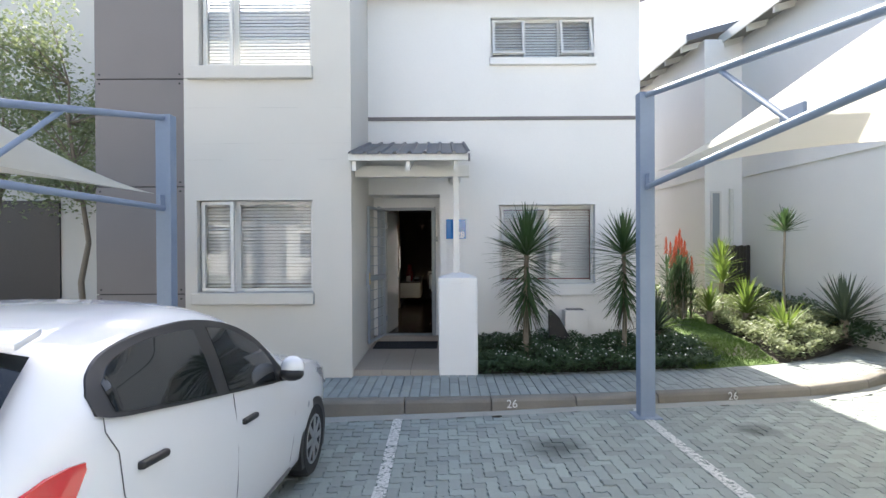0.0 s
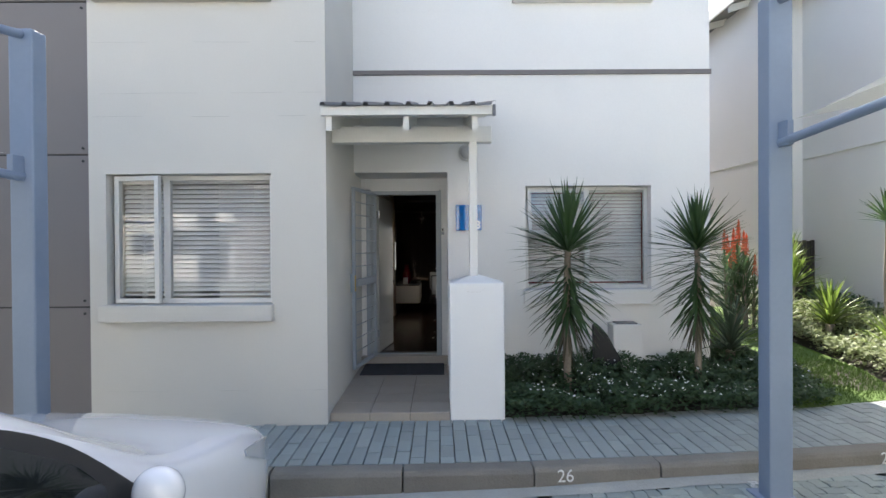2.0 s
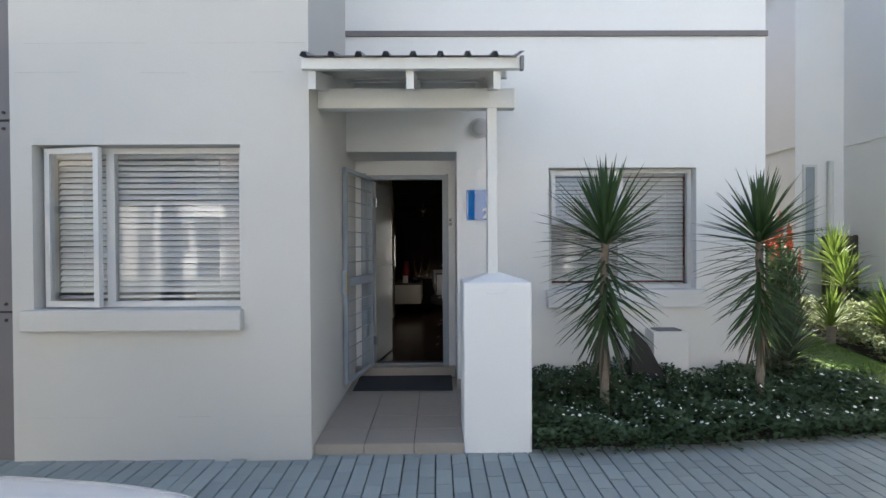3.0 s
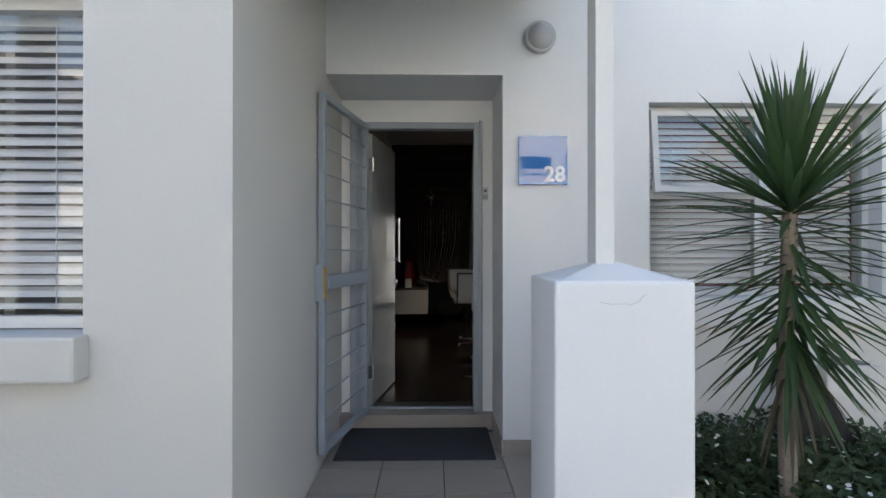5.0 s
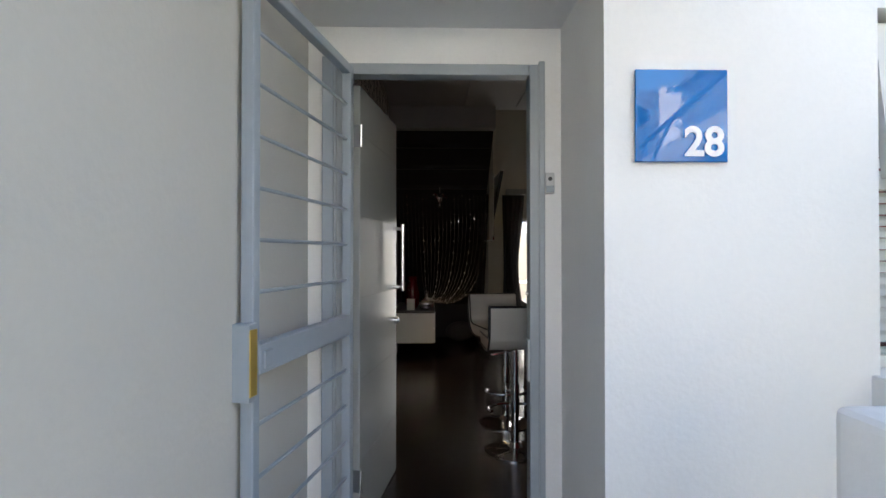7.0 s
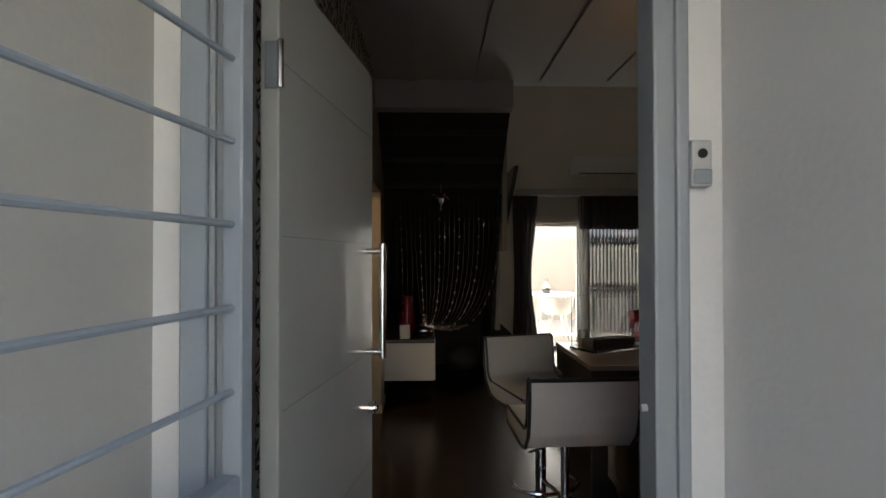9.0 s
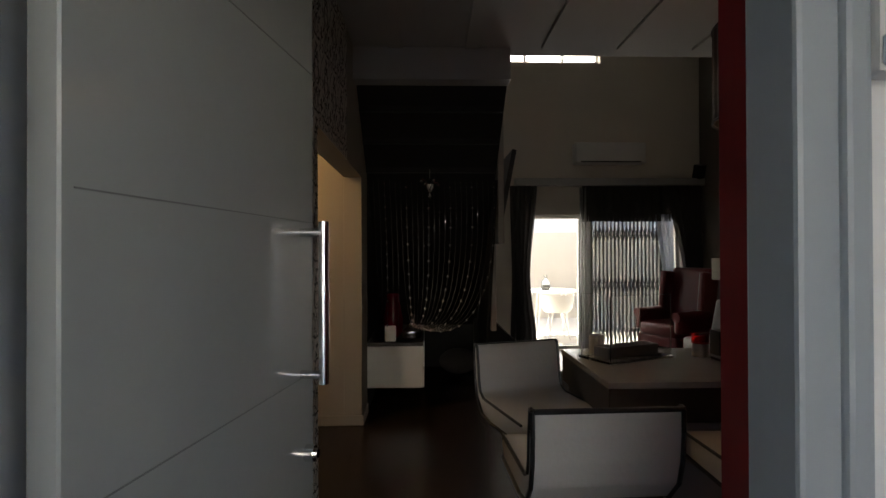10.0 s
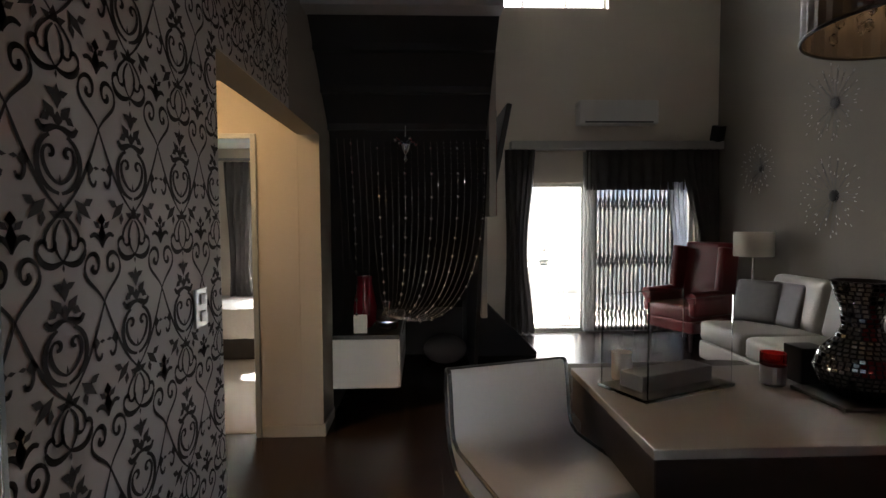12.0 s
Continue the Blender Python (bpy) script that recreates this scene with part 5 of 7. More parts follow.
CUSHION_GREY = material("grey silk cushion", (0.16, 0.15, 0.15), 0.5, vary=0.15, scale=20, sheen=0.3)
TIP_STEEL = material("satin steel tips", (0.62, 0.60, 0.57), 0.38, 0.8, vary=0.05)
TESSERA = material("smoky mirror tile", (0.30, 0.30, 0.29), 0.09, 1.0, vary=0.2, scale=60)
SOFA_LEATHER = material("soft white sofa leather", (0.36, 0.345, 0.31), 0.5, bump=0.12, scale=60, vary=0.04, stain=0.06, stain_scale=4)
CARPET = material("beige grey carpet", (0.30, 0.28, 0.25), 1.0, bump=0.5, scale=260, vary=0.12)
BEDCOVER = material("crinkled white bedcover", (0.68, 0.67, 0.65), 0.8, bump=0.5, scale=30, vary=0.05)
PATIO = material("pale patio tile", (0.62, 0.60, 0.55), 0.6, vary=0.04)
BLACK_SHEER = bpy.data.materials.new("black organza")
BLACK_SHEER.use_nodes = True
nt = BLACK_SHEER.node_tree
org_t, org_m = nt.nodes.new("ShaderNodeBsdfTransparent"), nt.nodes.new("ShaderNodeMixShader")
nt.nodes["Principled BSDF"].inputs["Base Color"].default_value = (0.012, 0.010, 0.010, 1)
nt.nodes["Principled BSDF"].inputs["Roughness"].default_value = 0.6
org_m.inputs[0].default_value = 0.90
nt.links.new(org_t.outputs[0], org_m.inputs[1]), nt.links.new(nt.nodes["Principled BSDF"].outputs[0], org_m.inputs[2])
nt.links.new(org_m.outputs[0], nt.nodes["Material Output"].inputs[0])

# ---- lobby and bedroom ----
structure("wall_lobby_end", wall_bm(-3.2, X_LEFT - 0.141, 12.06, 12.2, 0.2, 5.4, [(-1.86, -1.04, 0.2, 2.28)]), INNER_WALL, "beige lobby wall with the bedroom doorway")
structure("wall_lobby_near", slab(-3.2, X_LEFT - 0.141, 10.1, 10.22, 0.2, 3.1), INNER_WALL, "beige lobby wall")
structure("wall_lobby_left", slab(-3.3, -3.2, 10.1, 15.3, 0.2, 3.1), INNER_WALL, "beige lobby and bedroom side wall")
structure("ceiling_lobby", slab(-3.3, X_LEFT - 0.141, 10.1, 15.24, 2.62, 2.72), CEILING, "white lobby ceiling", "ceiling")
structure("bedroom_carpet", slab(-3.2, X_LEFT - 0.142, 12.12, 15.24, 0.25, Z_FLOOR + 0.004), CARPET, "beige grey bedroom carpet", "floor")
bed_frame = tagged(new("door_frame_bedroom"), "grey steel frame of the bedroom doorway", "door frame", kind="structure")
for x0, x1 in ((-1.07, -1.035), (-1.865, -1.83)):
    part("jamb", slab(x0, x1, 12.045, 12.21, Z_FLOOR, 2.285, 0.003, 1), STEEL_GREY, bed_frame)
part("head", slab(-1.83, -1.07, 12.045, 12.21, 2.25, 2.285, 0.003, 1), STEEL_GREY, bed_frame)
bulb_mat = material("warm glowing lamp glass", (0.9, 0.8, 0.6), 0.4, emit=(1.0, 0.62, 0.28), strength=4.0)
lob = thing("ceiling_lamp", "small round ceiling lamp glowing warm in the lobby", "ceiling lamp", (-1.35, 11.35, 2.62))
b = bmesh.new()
lathe(b, [(0.02, -0.09), (0.10, -0.08), (0.145, -0.04), (0.15, -0.012)], 24)
part("globe", b, bulb_mat, lob, "", True)
b = bmesh.new()
lathe(b, [(0.16, -0.012), (0.16, 0.0)], 24)
part("rim", b, CHROME, lob)
warm = bpy.data.lights.new("lobby_lamp", "POINT")
warm.energy, warm.color, warm.shadow_soft_size = 0.12, (1.0, 0.58, 0.25), 0.12
new("lobby_lamp", warm).location = (-1.35, 11.35, 2.45)

bed = thing("bed", "made bed with a crinkled white cover", "bed", (-2.1, 14.1, Z_FLOOR))
part("base", slab(-0.75, 0.52, 0.0, 1.1, 0.0, 0.26, 0.02), DARK_WOOD, bed)
part("mattress", slab(-0.76, 0.53, -0.01, 1.1, 0.26, 0.50, 0.05, 4), BEDCOVER, bed)
b = bmesh.new()
n = 22
sheet = [[None] * (n + 1) for _ in range(n + 1)]
for i in range(n + 1):
    for j in range(n + 1):
        x, y = -0.80 + 1.42 * i / n, -0.10 + 1.2 * j / n
        z = 0.525 + 0.012 * noise.noise(Vector((x * 9, y * 9, 0)))
        if x > 0.50:
            z -= (x - 0.50) * 3.2
        if y < 0:
            z += y * 3.0
        sheet[i][j] = b.verts.new((min(x, 0.55), max(y, -0.035), z))
for i in range(n):
    for j in range(n):
        b.faces.new((sheet[i][j], sheet[i + 1][j], sheet[i + 1][j + 1], sheet[i][j + 1]))
part("bedcover", b, BEDCOVER, bed, "crinkled white cover hanging over the sides", True)


def drape(name, at, width, height, folds, mat_, label, category="curtain", pinch=None, depth=0.05, seed=1, group=""):
    """A hanging cloth in folds; pinch = (height share, side shift, narrowing) gathers it to a tie-back."""
    g = random.Random(seed)
    ph = g.uniform(0, 6)
    b = bmesh.new()
    nu, nv = folds * 8, 26
    rows_d = []
    for j in range(nv + 1):
        v = j / nv
        squeeze, shift = 1.0, 0.0
        if pinch:
            hv, sh, nw = pinch
            d = (1 - v - hv) / (hv if (1 - v) < hv else 1 - hv)
            k = math.exp(-(d * d) * 2.2)
            squeeze, shift = 1 - (1 - nw) * k, sh * k
        row = []
        for i in range(nu + 1):
            u = i / nu - 0.5
            y = depth * math.sin(2 * math.pi * folds * (i / nu) + ph + 0.5 * math.sin(v * 3 + i * 0.2)) * (0.5 + 0.5 * v)
            row.append(b.verts.new((u * width * squeeze + shift, y, -height * v)))
        rows_d.append(row)
    for j in range(nv):
        for i in range(nu):
            b.faces.new((rows_d[j][i], rows_d[j][i + 1], rows_d[j + 1][i + 1], rows_d[j + 1][i]))
    ob = part(name, b, mat_, None, "", True)
    ob.location = at
    return tagged(ob, label, category, group)


drape("curtain", (-1.98, 15.12, 2.45), 0.80, 2.1, 8, CURTAIN_DARK, "dark patterned bedroom curtain tied to one side", pinch=(0.38, -0.12, 0.55), seed=4, group="curtains")
whole("bedroom_curtain_rail", slab(-3.0, -1.5, 15.08, 15.11, 2.46, 2.49, 0.004), CHROME, "steel curtain rail above the bedroom window", "curtain rail")
w5 = tagged(new("window_5"), "bright bedroom window", "window", kind="structure")
part("window_frame", frame_bm(-2.145, -1.255, 0.955, 2.245, Y_BACK + 0.08, Y_BACK + 0.12, 0.045), ALU, w5)
g = part("pane", slab(-2.1, -1.3, Y_BACK + 0.098, Y_BACK + 0.102, 1.0, 2.2), GLASS, w5)
g.visible_shadow = False

# ---- wallpaper with scrolls ----
Z_TOP = Z_SOFFIT - 0.002
wp = structure("wallpaper", wall_bm(8.532, 11.27, X_LEFT + 0.0005, X_LEFT + 0.003, Z_FLOOR, Z_TOP, [(10.33, 11.28, Z_FLOOR - 0.01, 2.28)], "y"), WALLPAPER, "greige wallpaper with dark brown scrolling pattern", "wallpaper")


def bezier(p0, p1, p2, p3, n=14):
    out = []
    for i in range(n + 1):
        t = i / n
        out.append(tuple((1 - t) ** 3 * a + 3 * (1 - t) ** 2 * t * b_ + 3 * (1 - t) * t * t * c + t ** 3 * d for a, b_, c, d in zip(p0, p1, p2, p3)))
    return out


def scroll_strokes():
    """Half a motif as strokes (points, width); the other half mirrors it."""
    st = []
    st.append((bezier((0.0, -0.080), (0.045, -0.045), (0.070, 0.010), (0.0975, 0.075)), 0.0036))
    st.append((bezier((0.0975, 0.075), (0.115, 0.110), (0.158, 0.118), (0.143, 0.155)), 0.0038))
    st.append((bezier((0.143, 0.155), (0.128, 0.182), (0.100, 0.165), (0.112, 0.138)), 0.0048))
    st.append((bezier((0.112, 0.138), (0.118, 0.128), (0.132, 0.136), (0.124, 0.147), 8), 0.0050))
    st.append((bezier((0.0, 0.160), (0.022, 0.148), (0.044, 0.152), (0.052, 0.176)), 0.0062))
    st.append((bezier((0.052, 0.176), (0.056, 0.197), (0.036, 0.203), (0.034, 0.188), 8), 0.0044))
    st.append((bezier((0.0, 0.160), (0.024, 0.182), (0.022, 0.212), (0.003, 0.230)), 0.0034))
    st.append((bezier((0.004, -0.050), (0.056, -0.040), (0.060, 0.028), (0.020, 0.046), 18), 0.0058))
    st.append((bezier((0.002, -0.034), (0.030, -0.026), (0.046, 0.016), (0.026, 0.027), 12), 0.0046))
    st.append((bezier((0.026, 0.027), (0.010, 0.032), (0.008, 0.010), (0.021, 0.012), 8), 0.0046))
    st.append((bezier((0.0, 0.060), (0.018, 0.064), (0.030, 0.040), (0.042, 0.064), 10), 0.0066))
    st.append((bezier((0.0, -0.080), (0.022, -0.100), (0.046, -0.116), (0.034, -0.140)), 0.0034))
    st.append((bezier((0.034, -0.140), (0.024, -0.152), (0.010, -0.140), (0.018, -0.128), 8), 0.0040))
    st.append((bezier((0.0975, 0.180), (0.090, 0.200), (0.078, 0.210), (0.066, 0.200), 8), 0.0050))
    st.append((bezier((0.068, 0.000), (0.066, -0.030), (0.082, -0.040), (0.086, -0.022), 8), 0.0040))
    return st


def leaf_shapes():
    """Small fleur leaves: centre, half length, half width, turn."""
    return [(0, 0.112, 0.022, 0.011, 90), (0.017, 0.086, 0.019, 0.010, 48), (0.013, 0.118, 0.013, 0.007, 22), (0, 0.074, 0.014, 0.011, 90), (0.026, 0.074, 0.012, 0.008, -30), (0, 0.247, 0.015, 0.009, 90), (0.014, 0.240, 0.014, 0.007, 24), (0, 0.149, 0.008, 0.003, 90), (0, -0.027, 0.010, 0.003, 90), (0.070, 0.002, 0.015, 0.011, 90), (0.088, 0.002, 0.008, 0.004, 0), (0.050, -0.076, 0.026, 0.010, -42), (0.064, -0.062, 0.014, 0.008, 28), (0.040, -0.092, 0.013, 0.007, -80), (0.0975, 0.205, 0.022, 0.010, 90), (0.0975, 0.232, 0.012, 0.010, 90), (0.084, 0.222, 0.012, 0.006, 140)]


def motif_quads():
    quads = []
    for sg in (1, -1):
        for pts, w in scroll_strokes():
            for k in range(len(pts) - 1):
                (u0, v0), (u1, v1) = pts[k], pts[k + 1]
                d = Vector((u1 - u0, v1 - v0))
                if d.length < 1e-6:
                    continue
                t = k / (len(pts) - 1)
                nrm = Vector((-d.y, d.x)).normalized() * w * (0.52 + 0.45 * math.sin(math.pi * t))
                e = d.normalized() * 0.0012
                quads.append([(sg * (u0 - e.x + nrm.x), v0 - e.y + nrm.y), (sg * (u0 - e.x - nrm.x), v0 - e.y - nrm.y), (sg * (u1 + e.x - nrm.x), v1 + e.y - nrm.y), (sg * (u1 + e.x + nrm.x), v1 + e.y + nrm.y)])
        for u, v, a, c, ang in leaf_shapes():
            if u == 0 and sg < 0:
                continue
            ca, sa = math.cos(radians(ang)), math.sin(radians(ang))
            quads.append([(sg * (u + x * ca - y * sa), v + x * sa + y * ca) for x, y in ((-a, 0), (-a * 0.1, c), (a, 0), (-a * 0.1, -c))])
    return quads


b = bmesh.new()
quads = motif_quads()
CU, CV = 0.245, 0.355
for i in range(-1, 12):
    for j in range(-1, 10):
        cu, cv = 8.58 + i * CU, 0.40 + j * CV
        for q in quads:
            pts = [(cu + 1.256 * u, cv + 1.092 * v) for u, v in q]
            if all(8.534 < u < 11.268 and Z_FLOOR < v < Z_TOP and not (u > 10.328 and v < 2.282) for u, v in pts):
                b.faces.new([b.verts.new((X_LEFT + 0.0046, u, v)) for u, v in pts])
scrolls = part("scroll_pattern", b, WALLPAPER_INK, wp, "dark flocked scrolls and leaves")
tagged(scrolls, kind="stuff")

sw = thing("light_switch", "brushed steel light switch with a socket", "light switch", (X_LEFT + 0.004, 10.15, 1.46))
part("plate", slab(0, 0.008, -0.04, 0.04, -0.058, 0.058, 0.003), TIP_STEEL, sw)
for z in (0.026, -0.024):
    part("rocker", slab(0.008, 0.013, -0.016, 0.016, z - 0.016, z + 0.016, 0.002, 1), GREY_PLASTIC, sw)
for n_, (x0, x1, y0, y1) in enumerate(((X_LEFT + 0.001, X_LEFT + 0.016, 12.062, 12.4), (-1.03, X_LEFT + 0.016, 12.044, 12.059))):
    structure("baseboard_%d" % (n_ + 1), slab(x0, x1, y0, y1, Z_FLOOR, Z_FLOOR + 0.08, 0.003, 1), INNER_WALL, "beige painted skirting board", "baseboard")
structure("wall_left_dark", slab(X_LEFT + 0.0005, X_LEFT + 0.004, 12.45, 15.24, Z_FLOOR, 5.39), BLACK_PAINT, "black painted wall under the stairs")

# ---- ceiling ribs ----
rib = bmesh.new()
for i in range(8):
    x = X_LEFT + 0.25 + 0.55 * i
    box(rib, x, x + 0.10, 8.54, Y_STAIR - 0.16, Z_SOFFIT - 0.02, Z_SOFFIT - 0.001)
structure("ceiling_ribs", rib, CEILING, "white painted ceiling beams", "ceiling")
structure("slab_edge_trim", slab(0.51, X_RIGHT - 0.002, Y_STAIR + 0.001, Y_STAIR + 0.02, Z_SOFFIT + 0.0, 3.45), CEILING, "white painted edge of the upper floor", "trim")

# ---- stairs ----
stairs = tagged(new("staircase"), "black painted staircase rising over the under-stair nook", "stairs", kind="structure")
SL = (2.92 - 2.33) / (12.42 - 11.73)
b = bmesh.new()
y_end = 11.73 + (2.915 - 0.30) / SL
prism(b, [(X_LEFT + 0.005, 11.735, 2.915), (X_LEFT + 0.005, y_end, 0.30), (X_LEFT + 0.005, y_end + 0.25, 0.30), (X_LEFT + 0.005, 11.735, 3.16)], (1.12, 0, 0))
part("soffit", b, BLACK_PAINT, stairs, "black sloping underside of the stairs")
for i in range(14):
    y, z = 11.78 + 0.205 * i, 3.12 - 0.177 * i
    part("tread", slab(X_LEFT + 0.006, 0.49, y, y + 0.26, z, z + 0.04, 0.005, 1), DARK_WOOD, stairs)
for i in range(3):
    z = 2.78 - 0.2 * i
    y = 11.73 + (2.915 - z) / SL
    part("soffit_batten", slab(X_LEFT + 0.006, 0.488, y - 0.03, y + 0.03, z - 0.022, z + 0.02), BLACK_PAINT, stairs)
b = bmesh.new()
prism(b, [(0.49, 12.44, 2.31), (0.49, y_end + 0.02, 0.30), (0.49, 12.44, 0.30)], (0.03, 0, 0))
bmesh.ops.translate(b, vec=(0, 0.9, 0), verts=[v for v in b.verts if v.co.y < 12.5 and v.co.z < 0.5])
part("side_panel", b, BLACK_PAINT, stairs)
part("back_panel", slab(X_LEFT + 0.006, 0.489, 14.2, 14.23, 0.30, 1.2), BLACK_PAINT, stairs)
b = bmesh.new()
prism(b, [(0.45, 14.1, 0.97), (0.58, 14.1, 0.97), (1.23, 14.1, 0.33), (1.23, 14.1, 0.297), (0.45, 14.1, 0.297)], (0, 0.08, 0))
part("skirt_panel", b, BLACK_PAINT, stairs, "black triangular stair flank")
b = bmesh.new()
tube(b, (0.58, 14.09, 0.975), (1.23, 14.09, 0.335), 0.007, 6)
part("skirt_trim", b, CHROME, stairs)
part("parapet", slab(0.525, 0.575, 12.46, 14.8, 1.75, 3.1, 0.004), INNER_WALL, stairs)


def hung_frame(x, y, z0, z1, depth, label):
    f = thing("picture_frame", label, "picture frame", (x, y, z0), group="frames on the stair wall")
    part("backing", slab(0.0, depth, 0, 0.36, 0, z1 - z0, 0.003, 1), BLACK_PLASTIC, f)
    part("mirror_edge", slab(0.006, depth - 0.004, -0.006, 0.001, 0.05, z1 - z0 - 0.01), WHITE_LACQUER, f)
    part("mirror_side", slab(depth + 0.0005, depth + 0.004, 0.01, 0.35, 0.03, z1 - z0 - 0.01), MIRROR, f, "mirror glass side")
    part("corner_bead", slab(0.0, depth + 0.004, -0.008, 0.002, 0.0, 0.04, 0.002, 1), CHROME, f)


hung_frame(0.577, 12.90, 1.76, 2.62, 0.06, "mirrored box frame on the stair wall")
part("stair_wall", slab(0.525, 0.575, 13.0, 14.85, 0.9, 1.748, 0.004), INNER_WALL, stairs)
hung_frame(0.577, 13.80, 1.13, 1.72, 0.07, "small mirrored box frame lower on the stair wall")
tv = thing("television", "thin black television tilted on the stair wall", "television", (0.60, 12.75, 2.35))
tvb = slab(0.0, 0.045, 0, 0.9, -0.33, 0.33, 0.008)
bmesh.ops.rotate(tvb, cent=(0, 0, 0), matrix=Matrix.Rotation(radians(11), 3, "Y"), verts=tvb.verts[:])
bmesh.ops.translate(tvb, vec=(0.06, 0.15, 0), verts=tvb.verts[:])
part("screen", tvb, BLACK_PLASTIC, tv)
part("bracket", slab(-0.02, 0.07, 0.5, 0.6, -0.06, 0.06), SHEET, tv)

# ---- bead curtain, small chandelier, floating cabinet ----
beads = thing("bead_curtain", "swagged crystal bead curtain hanging under the stairs", "bead curtain", (0, 12.44, 0))
g = random.Random(17)
tie = Vector((-0.22, 0.02, 1.02))
for i in range(23):
    u = i / 22
    x0 = -0.575 + 1.05 * u
    b = bmesh.new()
    length = 1.31 + 0.25 * u
    nb = int(length / 0.021)
    last = None
    for k in range(nb):
        t = k / nb
        if i < 5:
            p = Vector((x0 + 0.03 * math.sin(t * 2), 0, 2.32 - 1.30 * t))
        else:
            p = Vector((x0, 0, 2.32)) * (1 - t) ** 2 + Vector((x0 + 0.10 * u, 0.01, 1.15 - 0.25 * u)) * 2 * t * (1 - t) + tie * t * t
            p.z -= 0.10 * math.sin(math.pi * t) * u * t
        if last is not None:
            tube(b, last, p, 0.0007, 3)
        last = p
        big = i % 4 == 2 and k % 5 == 2
        r = 0.0105 if big else 0.0042
        bmesh.ops.create_icosphere(b, subdivisions=1, radius=r, matrix=Matrix.Translation(p) @ Matrix.Diagonal((1, 1, 1.4 if big else 1.1, 1)))
    tagged(part("strand", b, MIRROR if i % 2 else CHROME, beads), kind="stuff")
pend = thing("crystal_pendant", "small cross shaped crystal pendant lamp", "pendant", (-0.08, 12.30, 2.25))
b = bmesh.new()
lathe(b, [(0.004, -0.12), (0.018, -0.10), (0.008, -0.07), (0.030, -0.03), (0.038, 0.0), (0.014, 0.04), (0.005, 0.07), (0.004, 0.13)], 12)
part("stem", b, CHROME, pend, "", True)
for k in range(6):
    a = k * math.pi / 3
    b = bmesh.new()
    tube(b, (0, 0, 0), (0.065 * math.cos(a), 0.065 * math.sin(a), 0.02 + 0.03 * (k % 2)), 0.005, 6)
    bmesh.ops.create_icosphere(b, subdivisions=1, radius=0.016, matrix=Matrix.Translation((0.07 * math.cos(a), 0.07 * math.sin(a), 0.03 * (k % 2))))
    part("arm", b, CHROME, pend)

cab = thing("floating_cabinet", "white lacquered wall cabinet with drawers under the stairs", "cabinet", (X_LEFT, 12.41, 0.5))
part("body", slab(0.004, 0.475, 0.0, 1.15, 0.0, 0.36, 0.004), WHITE_LACQUER, cab)
part("top", slab(0.004, 0.49, -0.005, 1.16, 0.361, 0.392, 0.004), DARK_WOOD, cab)
for z0, z1 in ((0.005, 0.175), (0.185, 0.355)):
    d = part("drawer", slab(0.476, 0.495, 0.004, 1.145, z0, z1, 0.003, 1), WHITE_LACQUER, cab)
    part("handle", slab(0.495, 0.503, 0.3, 0.85, z1 - 0.02, z1 - 0.008), CHROME, d)
vb = bmesh.new()
lathe(vb, [(0.05, 0), (0.085, 0.05), (0.095, 0.16), (0.07, 0.28), (0.055, 0.36), (0.06, 0.40), (0.05, 0.40), (0.045, 0.36)], 20, (-0.42, 12.72, 0.893))
whole("red_vase", vb, leafy("red glass", (0.22, 0.006, 0.018), 0.1, 0.0, 9, 0.4), "tall translucent red glass vase on the cabinet", "vase", smooth=True)
db = bmesh.new()
lathe(db, [(0.03, 0), (0.08, 0.02), (0.09, 0.07), (0.05, 0.11), (0.02, 0.15), (0.025, 0.2), (0.03, 0.22)], 18, (-0.24, 12.58, 0.893))
whole("crystal_decanter", db, CRYSTAL, "round cut crystal decanter on the cabinet", "decanter", smooth=True)
fb = slab(-0.48, -0.38, 12.47, 12.49, 0.893, 1.03, 0.004)
whole("photo_stand", fb, WHITE_LACQUER, "small white photo stand on the cabinet", "photo frame")
cb = bmesh.new()
bmesh.ops.create_uvsphere(cb, u_segments=20, v_segments=12, radius=0.2, matrix=Matrix.Translation((0.25, 13.85, 0.44)) @ Matrix.Diagonal((1.1, 0.8, 0.72, 1)))
whole("floor_pouf", cb, CURTAIN_DARK, "dark grey round pouf on the floor below the stairs", "pouf", smooth=True)

# ---- counter and what stands on it ----
counter = thing("breakfast_counter", "dark island counter with a pale quartz top", "counter", (0.56, 9.72, Z_FLOOR))
part("worktop", slab(0.0, 2.55, 0.0, 0.69, 0.87, 0.895, 0.004), QUARTZ, counter, "pale polished quartz worktop")
part("apron", slab(0.004, 2.546, 0.004, 0.686, 0.74, 0.869, 0.003, 1), DARK_WOOD, counter, "dark veneered edge")
part("front_panel", slab(0.35, 2.5, 0.30, 0.33, 0.1, 0.739), GREY_LACQUER, counter)
part("body", slab(0.35, 2.5, 0.331, 0.66, 0.0, 0.739, 0.004), DARK_WOOD, counter)
part("end_leg", slab(0.02, 0.10, 0.06, 0.63, 0.0, 0.739, 0.004), DARK_WOOD, counter)
ZC = Z_FLOOR + 0.8955


